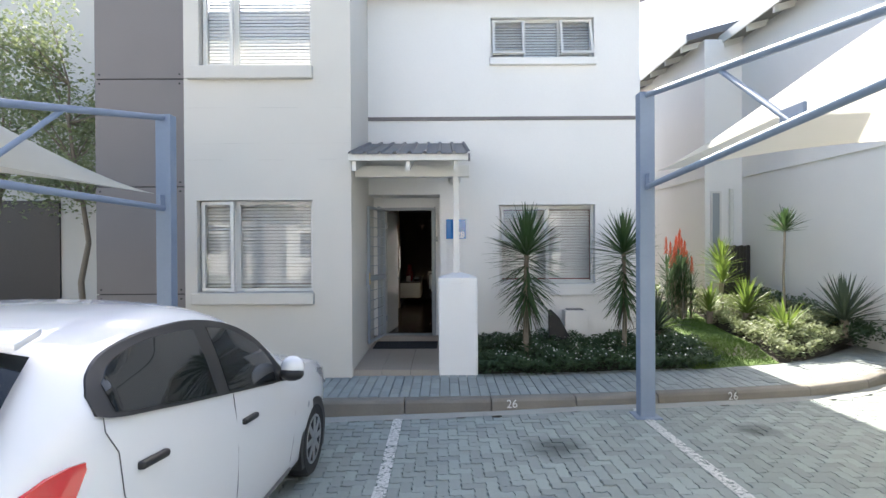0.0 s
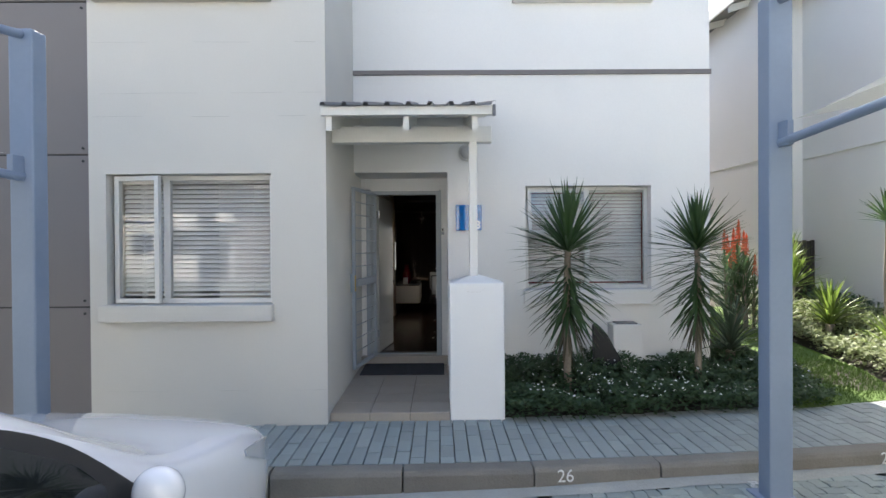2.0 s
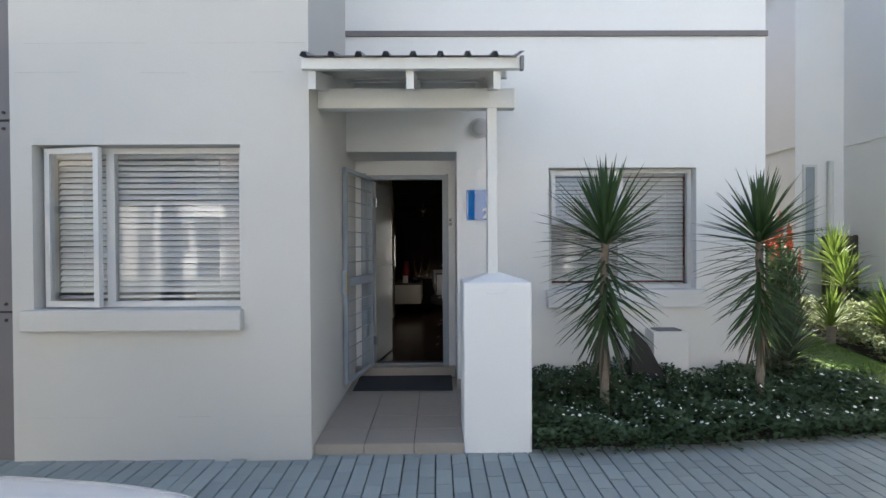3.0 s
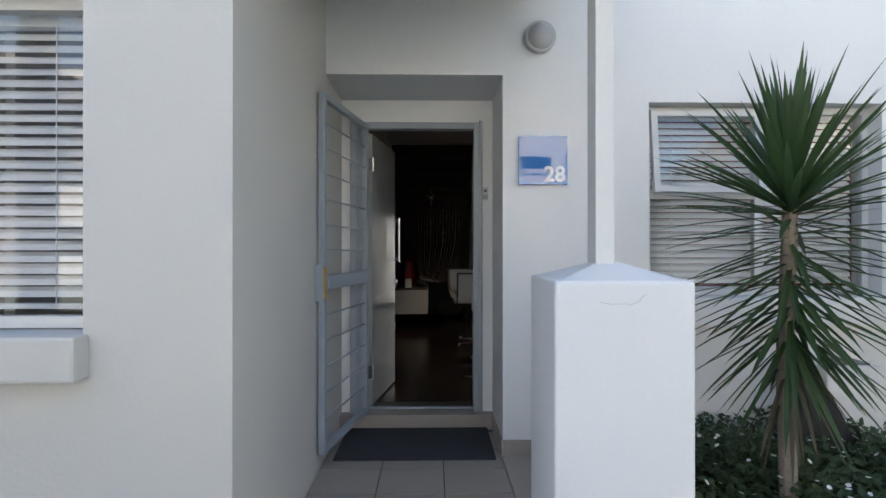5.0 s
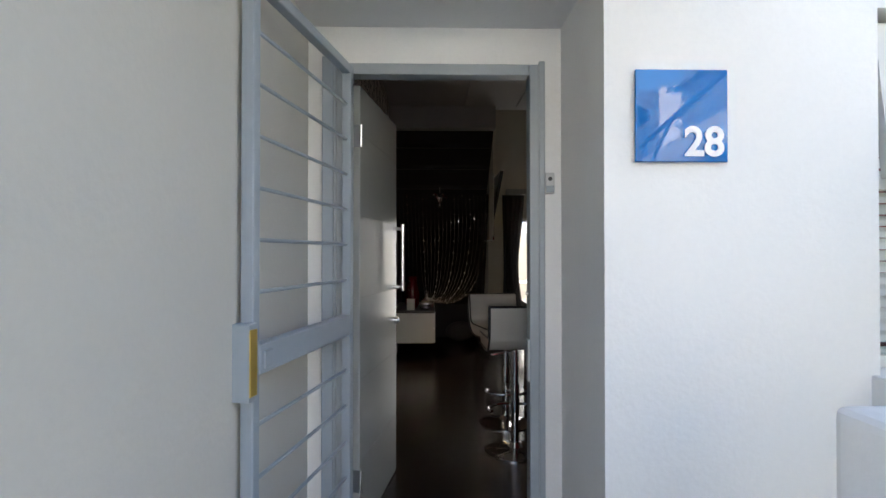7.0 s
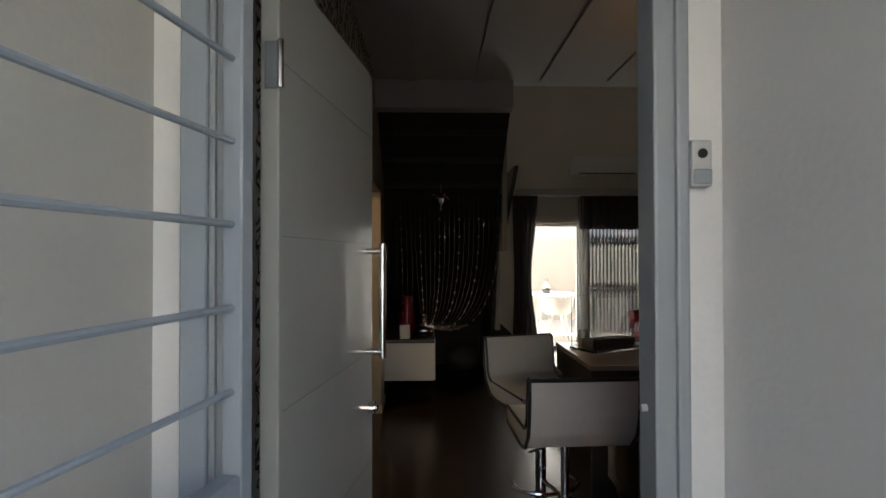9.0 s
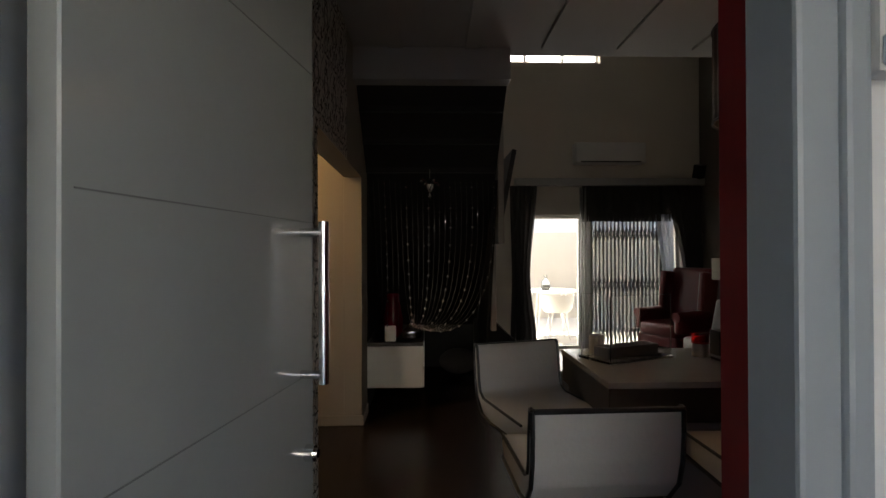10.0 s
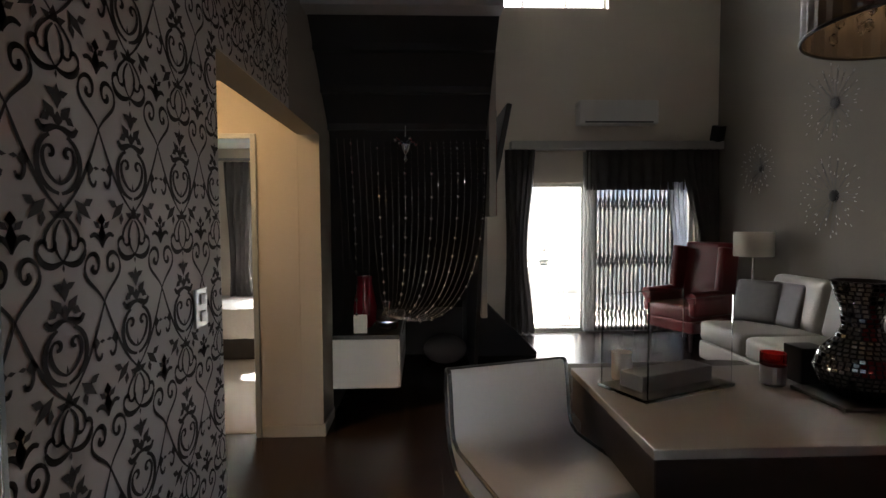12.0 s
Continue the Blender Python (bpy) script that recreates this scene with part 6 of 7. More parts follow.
def mosaic_vase(at):
    v = thing("mosaic_vase", "tall mirror mosaic vase with a flared neck", "vase", (at[0], at[1], ZC))
    prof = [(0.055, 0.012), (0.10, 0.05), (0.115, 0.09), (0.10, 0.135), (0.06, 0.18), (0.045, 0.215), (0.052, 0.27), (0.078, 0.345)]
    b = bmesh.new()
    lathe(b, prof + [(0.070, 0.345), (0.045, 0.27)], 28)
    part("body", b, BLACK_PLASTIC, v, "", True)
    t = bmesh.new()
    g = random.Random(5)
    for (r0, z0), (r1, z1) in zip(prof, prof[1:]):
        rows_v = max(1, round(math.hypot(r1 - r0, z1 - z0) / 0.0135))
        for k in range(rows_v):
            s = (k + 0.5) / rows_v
            r, z = r0 + (r1 - r0) * s, z0 + (z1 - z0) * s
            n = max(8, int(2 * math.pi * r / 0.0165))
            slope = math.atan2(r1 - r0, z1 - z0)
            for q in range(n):
                a = 2 * math.pi * (q + 0.5 * (k % 2)) / n
                m = Matrix.Rotation(a, 4, "Z") @ Matrix.Translation((r + 0.001, 0, z)) @ Euler((0, slope + g.uniform(-0.12, 0.12), 0)).to_matrix().to_4x4()
                box(t, -0.001, 0.002, -0.0062, 0.0062, -0.0048, 0.0048, m)
    tagged(part("tesserae", t, TESSERA, v, "small mirror tiles"), kind="stuff")
    part("tray", slab(-0.13, 0.13, -0.11, 0.11, 0.0, 0.012, 0.004), BLACK_PLASTIC, v)
    return v


mosaic_vase((1.30, 10.03))
cnd = thing("candle_holder", "red glass candle holder with a mirror mosaic band", "candle holder", (1.15, 10.19, ZC))
b = bmesh.new()
lathe(b, [(0.034, 0), (0.037, 0.005), (0.037, 0.06)], 20)
part("mosaic_band", b, TIP_STEEL, cnd)
b = bmesh.new()
lathe(b, [(0.038, 0.06), (0.038, 0.10), (0.033, 0.10), (0.033, 0.07)], 20)
part("glass_rim", b, glass("dark red glass", (0.6, 0.02, 0.02)), cnd, "red glass rim")
whole("black_box", slab(1.23, 1.32, 10.17, 10.26, ZC, ZC + 0.115, 0.004), BLACK_PLASTIC, "small black candle box on the worktop", "box")
wc = bmesh.new()
lathe(wc, [(0.03, 0), (0.033, 0.01), (0.033, 0.09), (0.028, 0.09)], 20, (0.69, 10.27, ZC))
whole("white_candle", wc, WHITE_LACQUER, "short white candle in a frosted glass", "candle", smooth=True)
fire = thing("tabletop_fireplace", "tabletop glass fireplace with two clear screens", "fireplace", (0.80, 10.18, ZC), 24)
part("base", slab(-0.15, 0.15, -0.045, 0.045, 0.012, 0.06, 0.004), SHEET, fire)
part("tray", slab(-0.19, 0.19, -0.10, 0.10, 0.0, 0.011, 0.003), GLASS, fire)
for y in (-0.095, 0.09):
    part("glass_screen", slab(-0.18, 0.18, y, y + 0.006, 0.011, 0.29, 0.001, 1), GLASS, fire, "clear upright glass screen")

# ---- bar stools ----


def bar_stool(x, y, rz, lift, back, label):
    s = thing("bar_stool", label, "bar stool", (x, y, Z_FLOOR), rz, group="bar stools at the counter")
    zs = lift
    b = bmesh.new()
    prof = [(0.21, 0.0), (0.215, 0.02), (0.19, 0.05), (0.0, 0.055), (-0.165, 0.06), (-0.20, 0.085), (-0.214, 0.15), (-0.225, 0.30), (-0.235, 0.405), (-0.245, 0.42), (-0.262, 0.415), (-0.262, 0.30), (-0.255, 0.16), (-0.235, 0.05), (-0.18, -0.01), (-0.10, -0.025), (0.18, -0.025)]
    prof = [(p, q if q < 0.07 else 0.07 + (q - 0.07) * back) for p, q in prof]
    prism(b, [(-0.202, p, zs + q) for p, q in prof], (0.404, 0, 0))
    for v in b.verts:
        k = (v.co.z - zs - 0.05) / 0.37
        if k > 0:
            v.co.x *= 1 - 0.05 * k * k + 0.06 * k
    part("seat_shell", bevelled(b, 0.012, 2), LEATHER_WHITE, s, "white upholstered seat and back", True)
    for sx in (-0.203, 0.203):
        b = bmesh.new()
        pts = [(sx * (1 + 0.01 * max(0, q)), p, zs + q) for p, q in prof[8:17]]
        for a, c in zip(pts, pts[1:]):
            tube(b, a, c, 0.007, 6)
        part("back_piping", b, PIPING, s)
        b = bmesh.new()
        pts = [(sx * (1 + 0.01 * max(0, q)), p, zs + q) for p, q in prof[2:9]]
        for a, c in zip(pts, pts[1:]):
            tube(b, a, c, 0.006, 6)
        part("seat_piping", b, PIPING, s)
    b = bmesh.new()
    tube(b, (-0.203, -0.262, zs + prof[10][1]), (0.203, -0.262, zs + prof[10][1]), 0.008, 8)
    part("top_piping", b, PIPING, s)
    b = bmesh.new()
    lathe(b, [(0.20, 0), (0.20, 0.008), (0.17, 0.018), (0.05, 0.035), (0.03, 0.06)], 32)
    part("base_disc", b, CHROME, s, "chrome round foot", True)
    b = bmesh.new()
    tube(b, (0, 0, 0.05), (0, 0, zs * 0.62), 0.028, 16)
    tube(b, (0, 0, zs * 0.6), (0, 0, zs - 0.03), 0.018, 16)
    part("column", b, CHROME, s, "chrome gas lift column", True)
    b = bmesh.new()
    for k in range(24):
        a0, a1 = math.pi * (k / 24) * 1.3 - 0.5, math.pi * ((k + 1) / 24) * 1.3 - 0.5
        tube(b, (0.17 * math.cos(a0), 0.05 + 0.13 * math.sin(a0), 0.26), (0.17 * math.cos(a1), 0.05 + 0.13 * math.sin(a1), 0.26), 0.010, 8)
    tube(b, (0, 0.02, 0.26), (0, 0.18, 0.26), 0.010, 8)
    part("foot_ring", b, CHROME, s)
    b = bmesh.new()
    tube(b, (0.0, 0, zs - 0.045), (-0.17, -0.10, zs - 0.055), 0.006, 6)
    part("lift_lever", b, CHROME, s)
    return s


bar_stool(0.38, 9.99, -163, 0.68, 0.60, "white upholstered bar stool turned towards the door")
bar_stool(0.36, 9.42, 2, 0.70, 0.55, "white upholstered bar stool with its back to the door")
bar_stool(0.98, 9.42, -2, 0.70, 0.55, "white upholstered bar stool tucked at the counter")

# ---- drum chandelier ----
ch = thing("drum_chandelier", "black organza drum chandelier with crystal drops", "chandelier", (1.50, 10.06, 2.265))
b = bmesh.new()
rings_ = []
for z in (0.0, 0.42):
    rings_.append([b.verts.new(((0.31 + 0.004 * (i % 2)) * math.cos(2 * math.pi * i / 72), (0.31 + 0.004 * (i % 2)) * math.sin(2 * math.pi * i / 72), z)) for i in range(72)])
for i in range(72):
    b.faces.new((rings_[0][i], rings_[0][(i + 1) % 72], rings_[1][(i + 1) % 72], rings_[1][i]))
part("shade", b, BLACK_SHEER, ch, "pleated black organza shade")
for z in (0.0, 0.42):
    b = bmesh.new()
    loops = [[b.verts.new(((0.313 + 0.006 * math.cos(q * math.pi / 3)) * math.cos(2 * math.pi * i / 48), (0.313 + 0.006 * math.cos(q * math.pi / 3)) * math.sin(2 * math.pi * i / 48), z + 0.006 * math.sin(q * math.pi / 3))) for q in range(6)] for i in range(48)]
    for i in range(48):
        for q in range(6):
            b.faces.new((loops[i][q], loops[(i + 1) % 48][q], loops[(i + 1) % 48][(q + 1) % 6], loops[i][(q + 1) % 6]))
    part("hoop", b, BLACK_PLASTIC, ch, "", True)
b = bmesh.new()
tube(b, (0, 0, 0.05), (0, 0, 0.884), 0.008, 8)
part("rod", b, CHROME, ch)
flame = material("glowing candle bulb", (1, 0.8, 0.5), 0.4, emit=(1.0, 0.55, 0.22), strength=8.0)
for k in range(6):
    a = k * math.pi / 3 + 0.4
    x, y = 0.17 * math.cos(a), 0.17 * math.sin(a)
    b = bmesh.new()
    tube(b, (0, 0, 0.10), (x, y, 0.10), 0.007, 8)
    tube(b, (x, y, 0.10), (x, y, 0.22), 0.013, 10)
    part("arm", b, CHROME, ch)
    b = bmesh.new()
    lathe(b, [(0.004, 0), (0.011, 0.015), (0.009, 0.03), (0.002, 0.05)], 10, (x, y, 0.22))
    part("bulb", b, flame, ch, "candle shaped bulb", True)
g = random.Random(4)
for k in range(30):
    a, r = k * 2.4, 0.06 + 0.20 * g.random()
    b = bmesh.new()
    bmesh.ops.create_icosphere(b, subdivisions=1, radius=0.014, matrix=Matrix.Translation((r * math.cos(a), r * math.sin(a), g.uniform(0.02, 0.12))) @ Matrix.Diagonal((1, 1, 1.6, 1)))
    part("crystal_drop", b, CRYSTAL, ch)

# ---- living room ----
gd = tagged(new("glass_doors"), "aluminium glass sliding doors, one leaf slid open", "glass door", kind="structure")
part("door_frame", frame_bm(1.302, 3.498, Z_FLOOR, 2.198, Y_BACK + 0.05, Y_BACK + 0.13, 0.05), ALU, gd)
part("stile", slab(2.05, 2.11, Y_BACK + 0.06, Y_BACK + 0.12, Z_FLOOR + 0.05, 2.148), ALU, gd)
part("stile", slab(3.22, 3.27, Y_BACK + 0.06, Y_BACK + 0.12, Z_FLOOR + 0.05, 2.148), ALU, gd)
g_ = part("pane", slab(2.11, 3.22, Y_BACK + 0.088, Y_BACK + 0.092, Z_FLOOR + 0.05, 2.148), GLASS, gd)
g_.visible_shadow = False
lat = thing("lattice_gate", "black folding steel lattice security gate", "security gate", (2.22, Y_BACK + 0.02, Z_FLOOR))
for i in range(19):
    part("upright", slab(0.055 * i, 0.055 * i + 0.018, -0.012, 0.006, 0.02, 1.87), BLACK_PLASTIC, lat)
for i in range(18):
    for z in (0.12, 0.80, 1.52):
        b = bmesh.new()
        tube(b, (0.055 * i + 0.009, -0.016, z), (0.055 * (i + 1) + 0.009, -0.016, z + 0.22), 0.007, 5)
        tube(b, (0.055 * i + 0.009, -0.022, z + 0.22), (0.055 * (i + 1) + 0.009, -0.022, z), 0.007, 5)
        part("cross_bar", b, BLACK_PLASTIC, lat)
w6 = tagged(new("window_6"), "high clerestory window with three panes", "window", kind="structure")
part("window_frame", frame_bm(0.755, 2.355, 4.355, 4.845, Y_BACK + 0.08, Y_BACK + 0.12, 0.04), ALU, w6)
for x in (1.28, 1.82):
    part("mullion", slab(x, x + 0.04, Y_BACK + 0.08, Y_BACK + 0.12, 4.395, 4.805), ALU, w6)
for x0, x1 in ((0.795, 1.28), (1.32, 1.82), (1.86, 2.315)):
    q = part("pane", slab(x0, x1, Y_BACK + 0.098, Y_BACK + 0.102, 4.395, 4.805), GLASS, w6)
    q.visible_shadow = False
whole("curtain_pelmet", slab(1.12, X_RIGHT - 0.004, Y_BACK - 0.16, Y_BACK - 0.001, 2.60, 2.70, 0.008), CEILING, "white pelmet shelf above the glass doors", "pelmet")
drape("curtain", (1.25, Y_BACK - 0.08, 2.60), 0.40, 2.29, 5, CURTAIN_DARK, "charcoal curtain gathered beside the open door", pinch=(0.45, -0.04, 0.65), seed=1, group="curtains")
drape("curtain", (2.70, Y_BACK - 0.05, 2.60), 1.25, 0.50, 9, CURTAIN_DARK, "short charcoal valance over the glass doors", "valance", depth=0.03, seed=2)
drape("curtain", (3.50, Y_BACK - 0.10, 2.60), 0.52, 2.29, 6, CURTAIN_DARK, "charcoal curtain swept to the corner", pinch=(0.42, 0.14, 0.5), seed=3, group="curtains")
drape("sheer_curtain", (2.12, Y_BACK - 0.04, 2.58), 0.16, 2.26, 4, SHEER, "grey sheer curtain hanging by the door leaf", "curtain", depth=0.03, seed=5)
drape("sheer_curtain", (2.72, Y_BACK + 0.04, 2.19), 1.05, 1.88, 12, SHEER_DARK, "dark sheer curtain drawn behind the lattice gate", "curtain", depth=0.012, seed=9)
drape("sheer_curtain", (3.22, Y_BACK - 0.06, 2.2), 0.26, 1.85, 4, BLUE_SHEER, "pale blue sheer curtain by the corner", "curtain", pinch=(0.3, 0.1, 0.5), depth=0.03, seed=6)

ac = thing("air_conditioner", "white wall mounted air conditioner", "air conditioner", (2.44, Y_BACK, 2.90))
part("case", slab(-0.49, 0.49, -0.20, -0.001, 0.0, 0.29, 0.025, 4), WHITE_LACQUER, ac, "", True)
part("outlet_flap", slab(-0.42, 0.42, -0.203, -0.17, 0.012, 0.030), BLACK_PLASTIC, ac, "dark outlet slot")
spk = thing("wall_speaker", "small black corner loudspeaker on a white bracket", "loudspeaker", (3.70, Y_BACK - 0.12, 2.72))
sb = slab(-0.06, 0.06, -0.06, 0.06, -0.02, 0.17, 0.01)
bmesh.ops.rotate(sb, cent=(0, 0, 0), matrix=Matrix.Rotation(radians(18), 3, "X") @ Matrix.Rotation(radians(25), 3, "Z"), verts=sb.verts[:])
part("case", sb, BLACK_PLASTIC, spk)
part("bracket", slab(-0.02, 0.07, 0.0, 0.11, -0.07, -0.015, 0.004), WHITE_LACQUER, spk)




def sunburst(y, z, r, seed):
    g = random.Random(seed)
    s = thing("sunburst_mirror", "sunburst wall ornament of thin wires with mirror tips", "wall ornament", (X_RIGHT - 0.004, y, z), group="sunburst wall ornaments")
    b = bmesh.new()
    bmesh.ops.create_uvsphere(b, u_segments=14, v_segments=8, radius=r * 0.16, matrix=Matrix.Diagonal((0.5, 1, 1, 1)))
    part("hub", b, BLACK_PLASTIC, s, "", True)
    wires, tips = bmesh.new(), bmesh.new()
    for k in range(64):
        a, rr = 2 * math.pi * k / 64, r * (1.0, 0.72, 0.88, 0.60)[k % 4] * g.uniform(0.95, 1.05)
        p = (-0.02 - 0.03 * (k % 3), rr * math.cos(a), rr * math.sin(a))
        tube(wires, (0, 0, 0), p, 0.0016, 4)
        box(tips, -0.002, 0.002, -0.003, 0.003, -0.010, 0.010, Matrix.Translation(p) @ Matrix.Rotation(a - math.pi / 2, 4, "X"))
    tagged(part("wire_burst", wires, SHEET, s), kind="stuff")
    tagged(part("mirror_tip_burst", tips, TIP_STEEL, s), kind="stuff")


sunburst(13.29, 1.93, 0.36, 1)
sunburst(13.31, 2.77, 0.33, 2)
sunburst(14.35, 2.28, 0.26, 3)


def cushion_bm(sx, sy, sz, m):
    b = bmesh.new()
    box(b, -sx / 2, sx / 2, -sy / 2, sy / 2, -sz / 2, sz / 2)
    bevelled(b, min(sx, sy, sz) * 0.38, 4)
    bmesh.ops.transform(b, matrix=m, verts=b.verts[:])
    return b


sofa = thing("sofa", "white leatherette corner sofa along the wall", "sofa", (2.75, 11.47, Z_FLOOR))
part("base", slab(0.02, 0.98, 0.0, 2.25, 0.06, 0.24, 0.03, 3), SOFA_LEATHER, sofa)
for i in range(3):
    part("seat_cushion", cushion_bm(0.74, 0.74, 0.20, Matrix.Translation((0.38, 0.38 + 0.745 * i, 0.335))), SOFA_LEATHER, sofa, "", True)
    part("back_cushion", cushion_bm(0.26, 0.72, 0.50, Matrix.Translation((0.82, 0.38 + 0.745 * i, 0.64)) @ Matrix.Rotation(radians(12), 4, "Y")), SOFA_LEATHER, sofa, "", True)
part("back", slab(0.86, 1.0, 0.0, 2.25, 0.1, 0.78, 0.04, 3), SOFA_LEATHER, sofa, "", True)
for y in (0.15, 2.1):
    for x in (0.1, 0.9):
        part("foot", slab(x - 0.025, x + 0.025, y - 0.025, y + 0.025, 0, 0.06), CHROME, sofa)
for k, (x, y, a) in enumerate(((3.32, 13.62, 30), (3.45, 13.4, 10))):
    cu = cushion_bm(0.16, 0.44, 0.42, Matrix.Translation((x, y, 0.915)) @ Matrix.Rotation(radians(a), 4, "Z") @ Matrix.Rotation(radians(18), 4, "Y"))
    whole("scatter_cushion", cu, CUSHION_GREY, "grey silk scatter cushion leaning on the sofa", "cushion", group="sofa cushions", smooth=True)

arm = thing("wing_chair", "red leather wing armchair facing into the room", "armchair", (3.06, 14.5, Z_FLOOR), -68)
part("seat", cushion_bm(0.60, 0.60, 0.18, Matrix.Translation((0, -0.02, 0.40))), LEATHER_RED, arm, "", True)
part("seat_frame", slab(-0.33, 0.33, -0.32, 0.32, 0.20, 0.33, 0.03, 3), LEATHER_RED, arm)
part("backrest", cushion_bm(0.64, 0.16, 0.86, Matrix.Translation((0, 0.31, 0.74)) @ Matrix.Rotation(radians(-9), 4, "X")), LEATHER_RED, arm, "", True)
for sx in (-1, 1):
    part("wing", cushion_bm(0.09, 0.26, 0.52, Matrix.Translation((sx * 0.31, 0.22, 0.86)) @ Matrix.Rotation(radians(-6), 4, "X")), LEATHER_RED, arm, "", True)
    part("armrest", cushion_bm(0.11, 0.58, 0.24, Matrix.Translation((sx * 0.32, -0.03, 0.50))), LEATHER_RED, arm, "", True)
    b = bmesh.new()
    tube(b, (sx * 0.32, -0.33, 0.585), (sx * 0.32, 0.20, 0.60), 0.062, 14)
    part("arm_roll", b, LEATHER_RED, arm, "", True)
    for y in (-0.27, 0.27):
        b = bmesh.new()
        tube(b, (sx * 0.27, y, 0.2), (sx * 0.29, y * 1.08, 0.0), 0.025, 10, 0.014)
        part("leg", b, DARK_WOOD, arm)
tbl = thing("side_table", "small round chrome side table in the corner", "side table", (3.47, 13.97, Z_FLOOR))
b = bmesh.new()
lathe(b, [(0.17, 0.50), (0.18, 0.505), (0.18, 0.52), (0.17, 0.525)], 28)
part("tabletop", b, CHROME, tbl)
b = bmesh.new()
lathe(b, [(0.14, 0.0), (0.14, 0.012), (0.015, 0.02), (0.015, 0.50)], 20)
part("pedestal", b, CHROME, tbl)
tl = thing("table_lamp", "chrome table lamp with a cream drum shade", "table lamp", (3.47, 13.97, Z_FLOOR + 0.526))
b = bmesh.new()
lathe(b, [(0.08, 0), (0.08, 0.012), (0.012, 0.025), (0.012, 0.50)], 18)
part("stem", b, CHROME, tl, "", True)
b = bmesh.new()
ring0 = [b.verts.new((0.19 * math.cos(2 * math.pi * i / 36), 0.19 * math.sin(2 * math.pi * i / 36), 0.52)) for i in range(36)]
ring1 = [b.verts.new((0.19 * math.cos(2 * math.pi * i / 36), 0.19 * math.sin(2 * math.pi * i / 36), 0.77)) for i in range(36)]
for i in range(36):
    b.faces.new((ring0[i], ring0[(i + 1) % 36], ring1[(i + 1) % 36], ring1[i]))
part("shade", b, LAMPSHADE, tl, "cream cloth drum shade", True)

# ---- patio behind the glass doors ----
structure("patio_floor", slab(-4, 8, Y_BACK + 0.25, 22, 0.0, 0.26), PATIO, "pale tiled patio behind the house", "patio")
# Unseen slab, added only to stop direct sun entering by the glass doors.
structure("patio_sun_block", slab(-1.5, 4.6, Y_BACK + 0.26, 18.2, 2.72, 2.84), PLASTER_WHITE, "unseen slab added to keep the sun off the glass doors", "roof")
structure("patio_wall", slab(-4, 8, 19.2, 19.4, 0.0, 2.1), PLASTER_CREAM, "cream garden wall behind the patio")
bh = tagged(new("house_behind"), "white house behind the garden wall", "house")
part("wall", slab(-4, 9, 24, 30, 0, 6.5), PLASTER_WHITE, bh)
part("window", slab(2.6, 3.7, 23.97, 24.02, 2.9, 3.8), STEEL_GREY, bh)
pt = thing("patio_table", "white round patio table in the sun", "table", (2.1, 17.2, 0.26))
b = bmesh.new()
lathe(b, [(0.45, 0.71), (0.46, 0.72), (0.46, 0.735), (0.45, 0.745)], 32)
part("tabletop", b, WHITE_LACQUER, pt)
for k in range(4):
    a = k * math.pi / 2 + 0.7
    b = bmesh.new()
    tube(b, (0.3 * math.cos(a), 0.3 * math.sin(a), 0.71), (0.36 * math.cos(a), 0.36 * math.sin(a), 0), 0.015, 8)
    part("leg", b, WHITE_LACQUER, pt)
pc = thing("patio_chair", "white moulded tub chair on thin legs", "chair", (2.02, 16.45, 0.26))
b = bmesh.new()
lathe(b, [(0.05, 0.43), (0.20, 0.44), (0.25, 0.50), (0.27, 0.62), (0.275, 0.72), (0.262, 0.72), (0.25, 0.60), (0.22, 0.49), (0.06, 0.46)], 24)
for v in b.verts:
    if v.co.y > 0.05 and v.co.z > 0.55:
        v.co.z -= 0.16 * min(1, v.co.y / 0.2)
part("tub", b, WHITE_LACQUER, pc, "", True)
for k in range(4):
    a = k * math.pi / 2 + 0.78
    b = bmesh.new()
    tube(b, (0.12 * math.cos(a), 0.12 * math.sin(a), 0.44), (0.24 * math.cos(a), 0.24 * math.sin(a), 0), 0.010, 8)
    part("leg", b, CHROME, pc)
ln = thing("lantern", "small glass lantern on the patio table", "lantern", (1.98, 17.1, 1.005))
b = bmesh.new()
lathe(b, [(0.07, 0), (0.08, 0.05), (0.075, 0.15), (0.03, 0.2), (0.025, 0.24)], 16)
part("glass", b, GLASS_TINT, ln, "", True)
b = bmesh.new()
tube(b, (0, 0, 0.24), (0, 0, 0.27), 0.03, 10)
part("cap", b, CHROME, ln)

# ---- laminate floor boards ----
rng_f = random.Random(12)
board = slab(-0.0948, 0.0948, -0.5995, 0.5995, -0.009, 0.0, 0.0004, 1)
board_me = mesh_of("floor_board", board, WOOD_FLOOR)
half_me = mesh_of("floor_board", slab(-0.0948, 0.0948, -0.2995, 0.2995, -0.009, 0.0, 0.0004, 1), WOOD_FLOOR)
for i in range(23):
    x = X_LEFT + 0.1 + 0.19 * i
    y = 8.5
    if i % 2:
        piece("floor_board", half_me, floor, pose(x, y + 0.3, Z_FLOOR))
        y += 0.6
    while y < Y_BACK - 0.7:
        piece("floor_board", board_me, floor, pose(x, y + 0.6, Z_FLOOR))
        y += 1.2
    if y < Y_BACK - 0.1:
        piece("floor_board", half_me, floor, pose(x, y + 0.3, Z_FLOOR))
for i in range(6):
    for j in range(2):
        piece("floor_board", board_me, floor, pose(X_LEFT - 0.09 - 0.19 * i, 10.8 + 1.2 * j - 0.3 * (i % 2), Z_FLOOR))

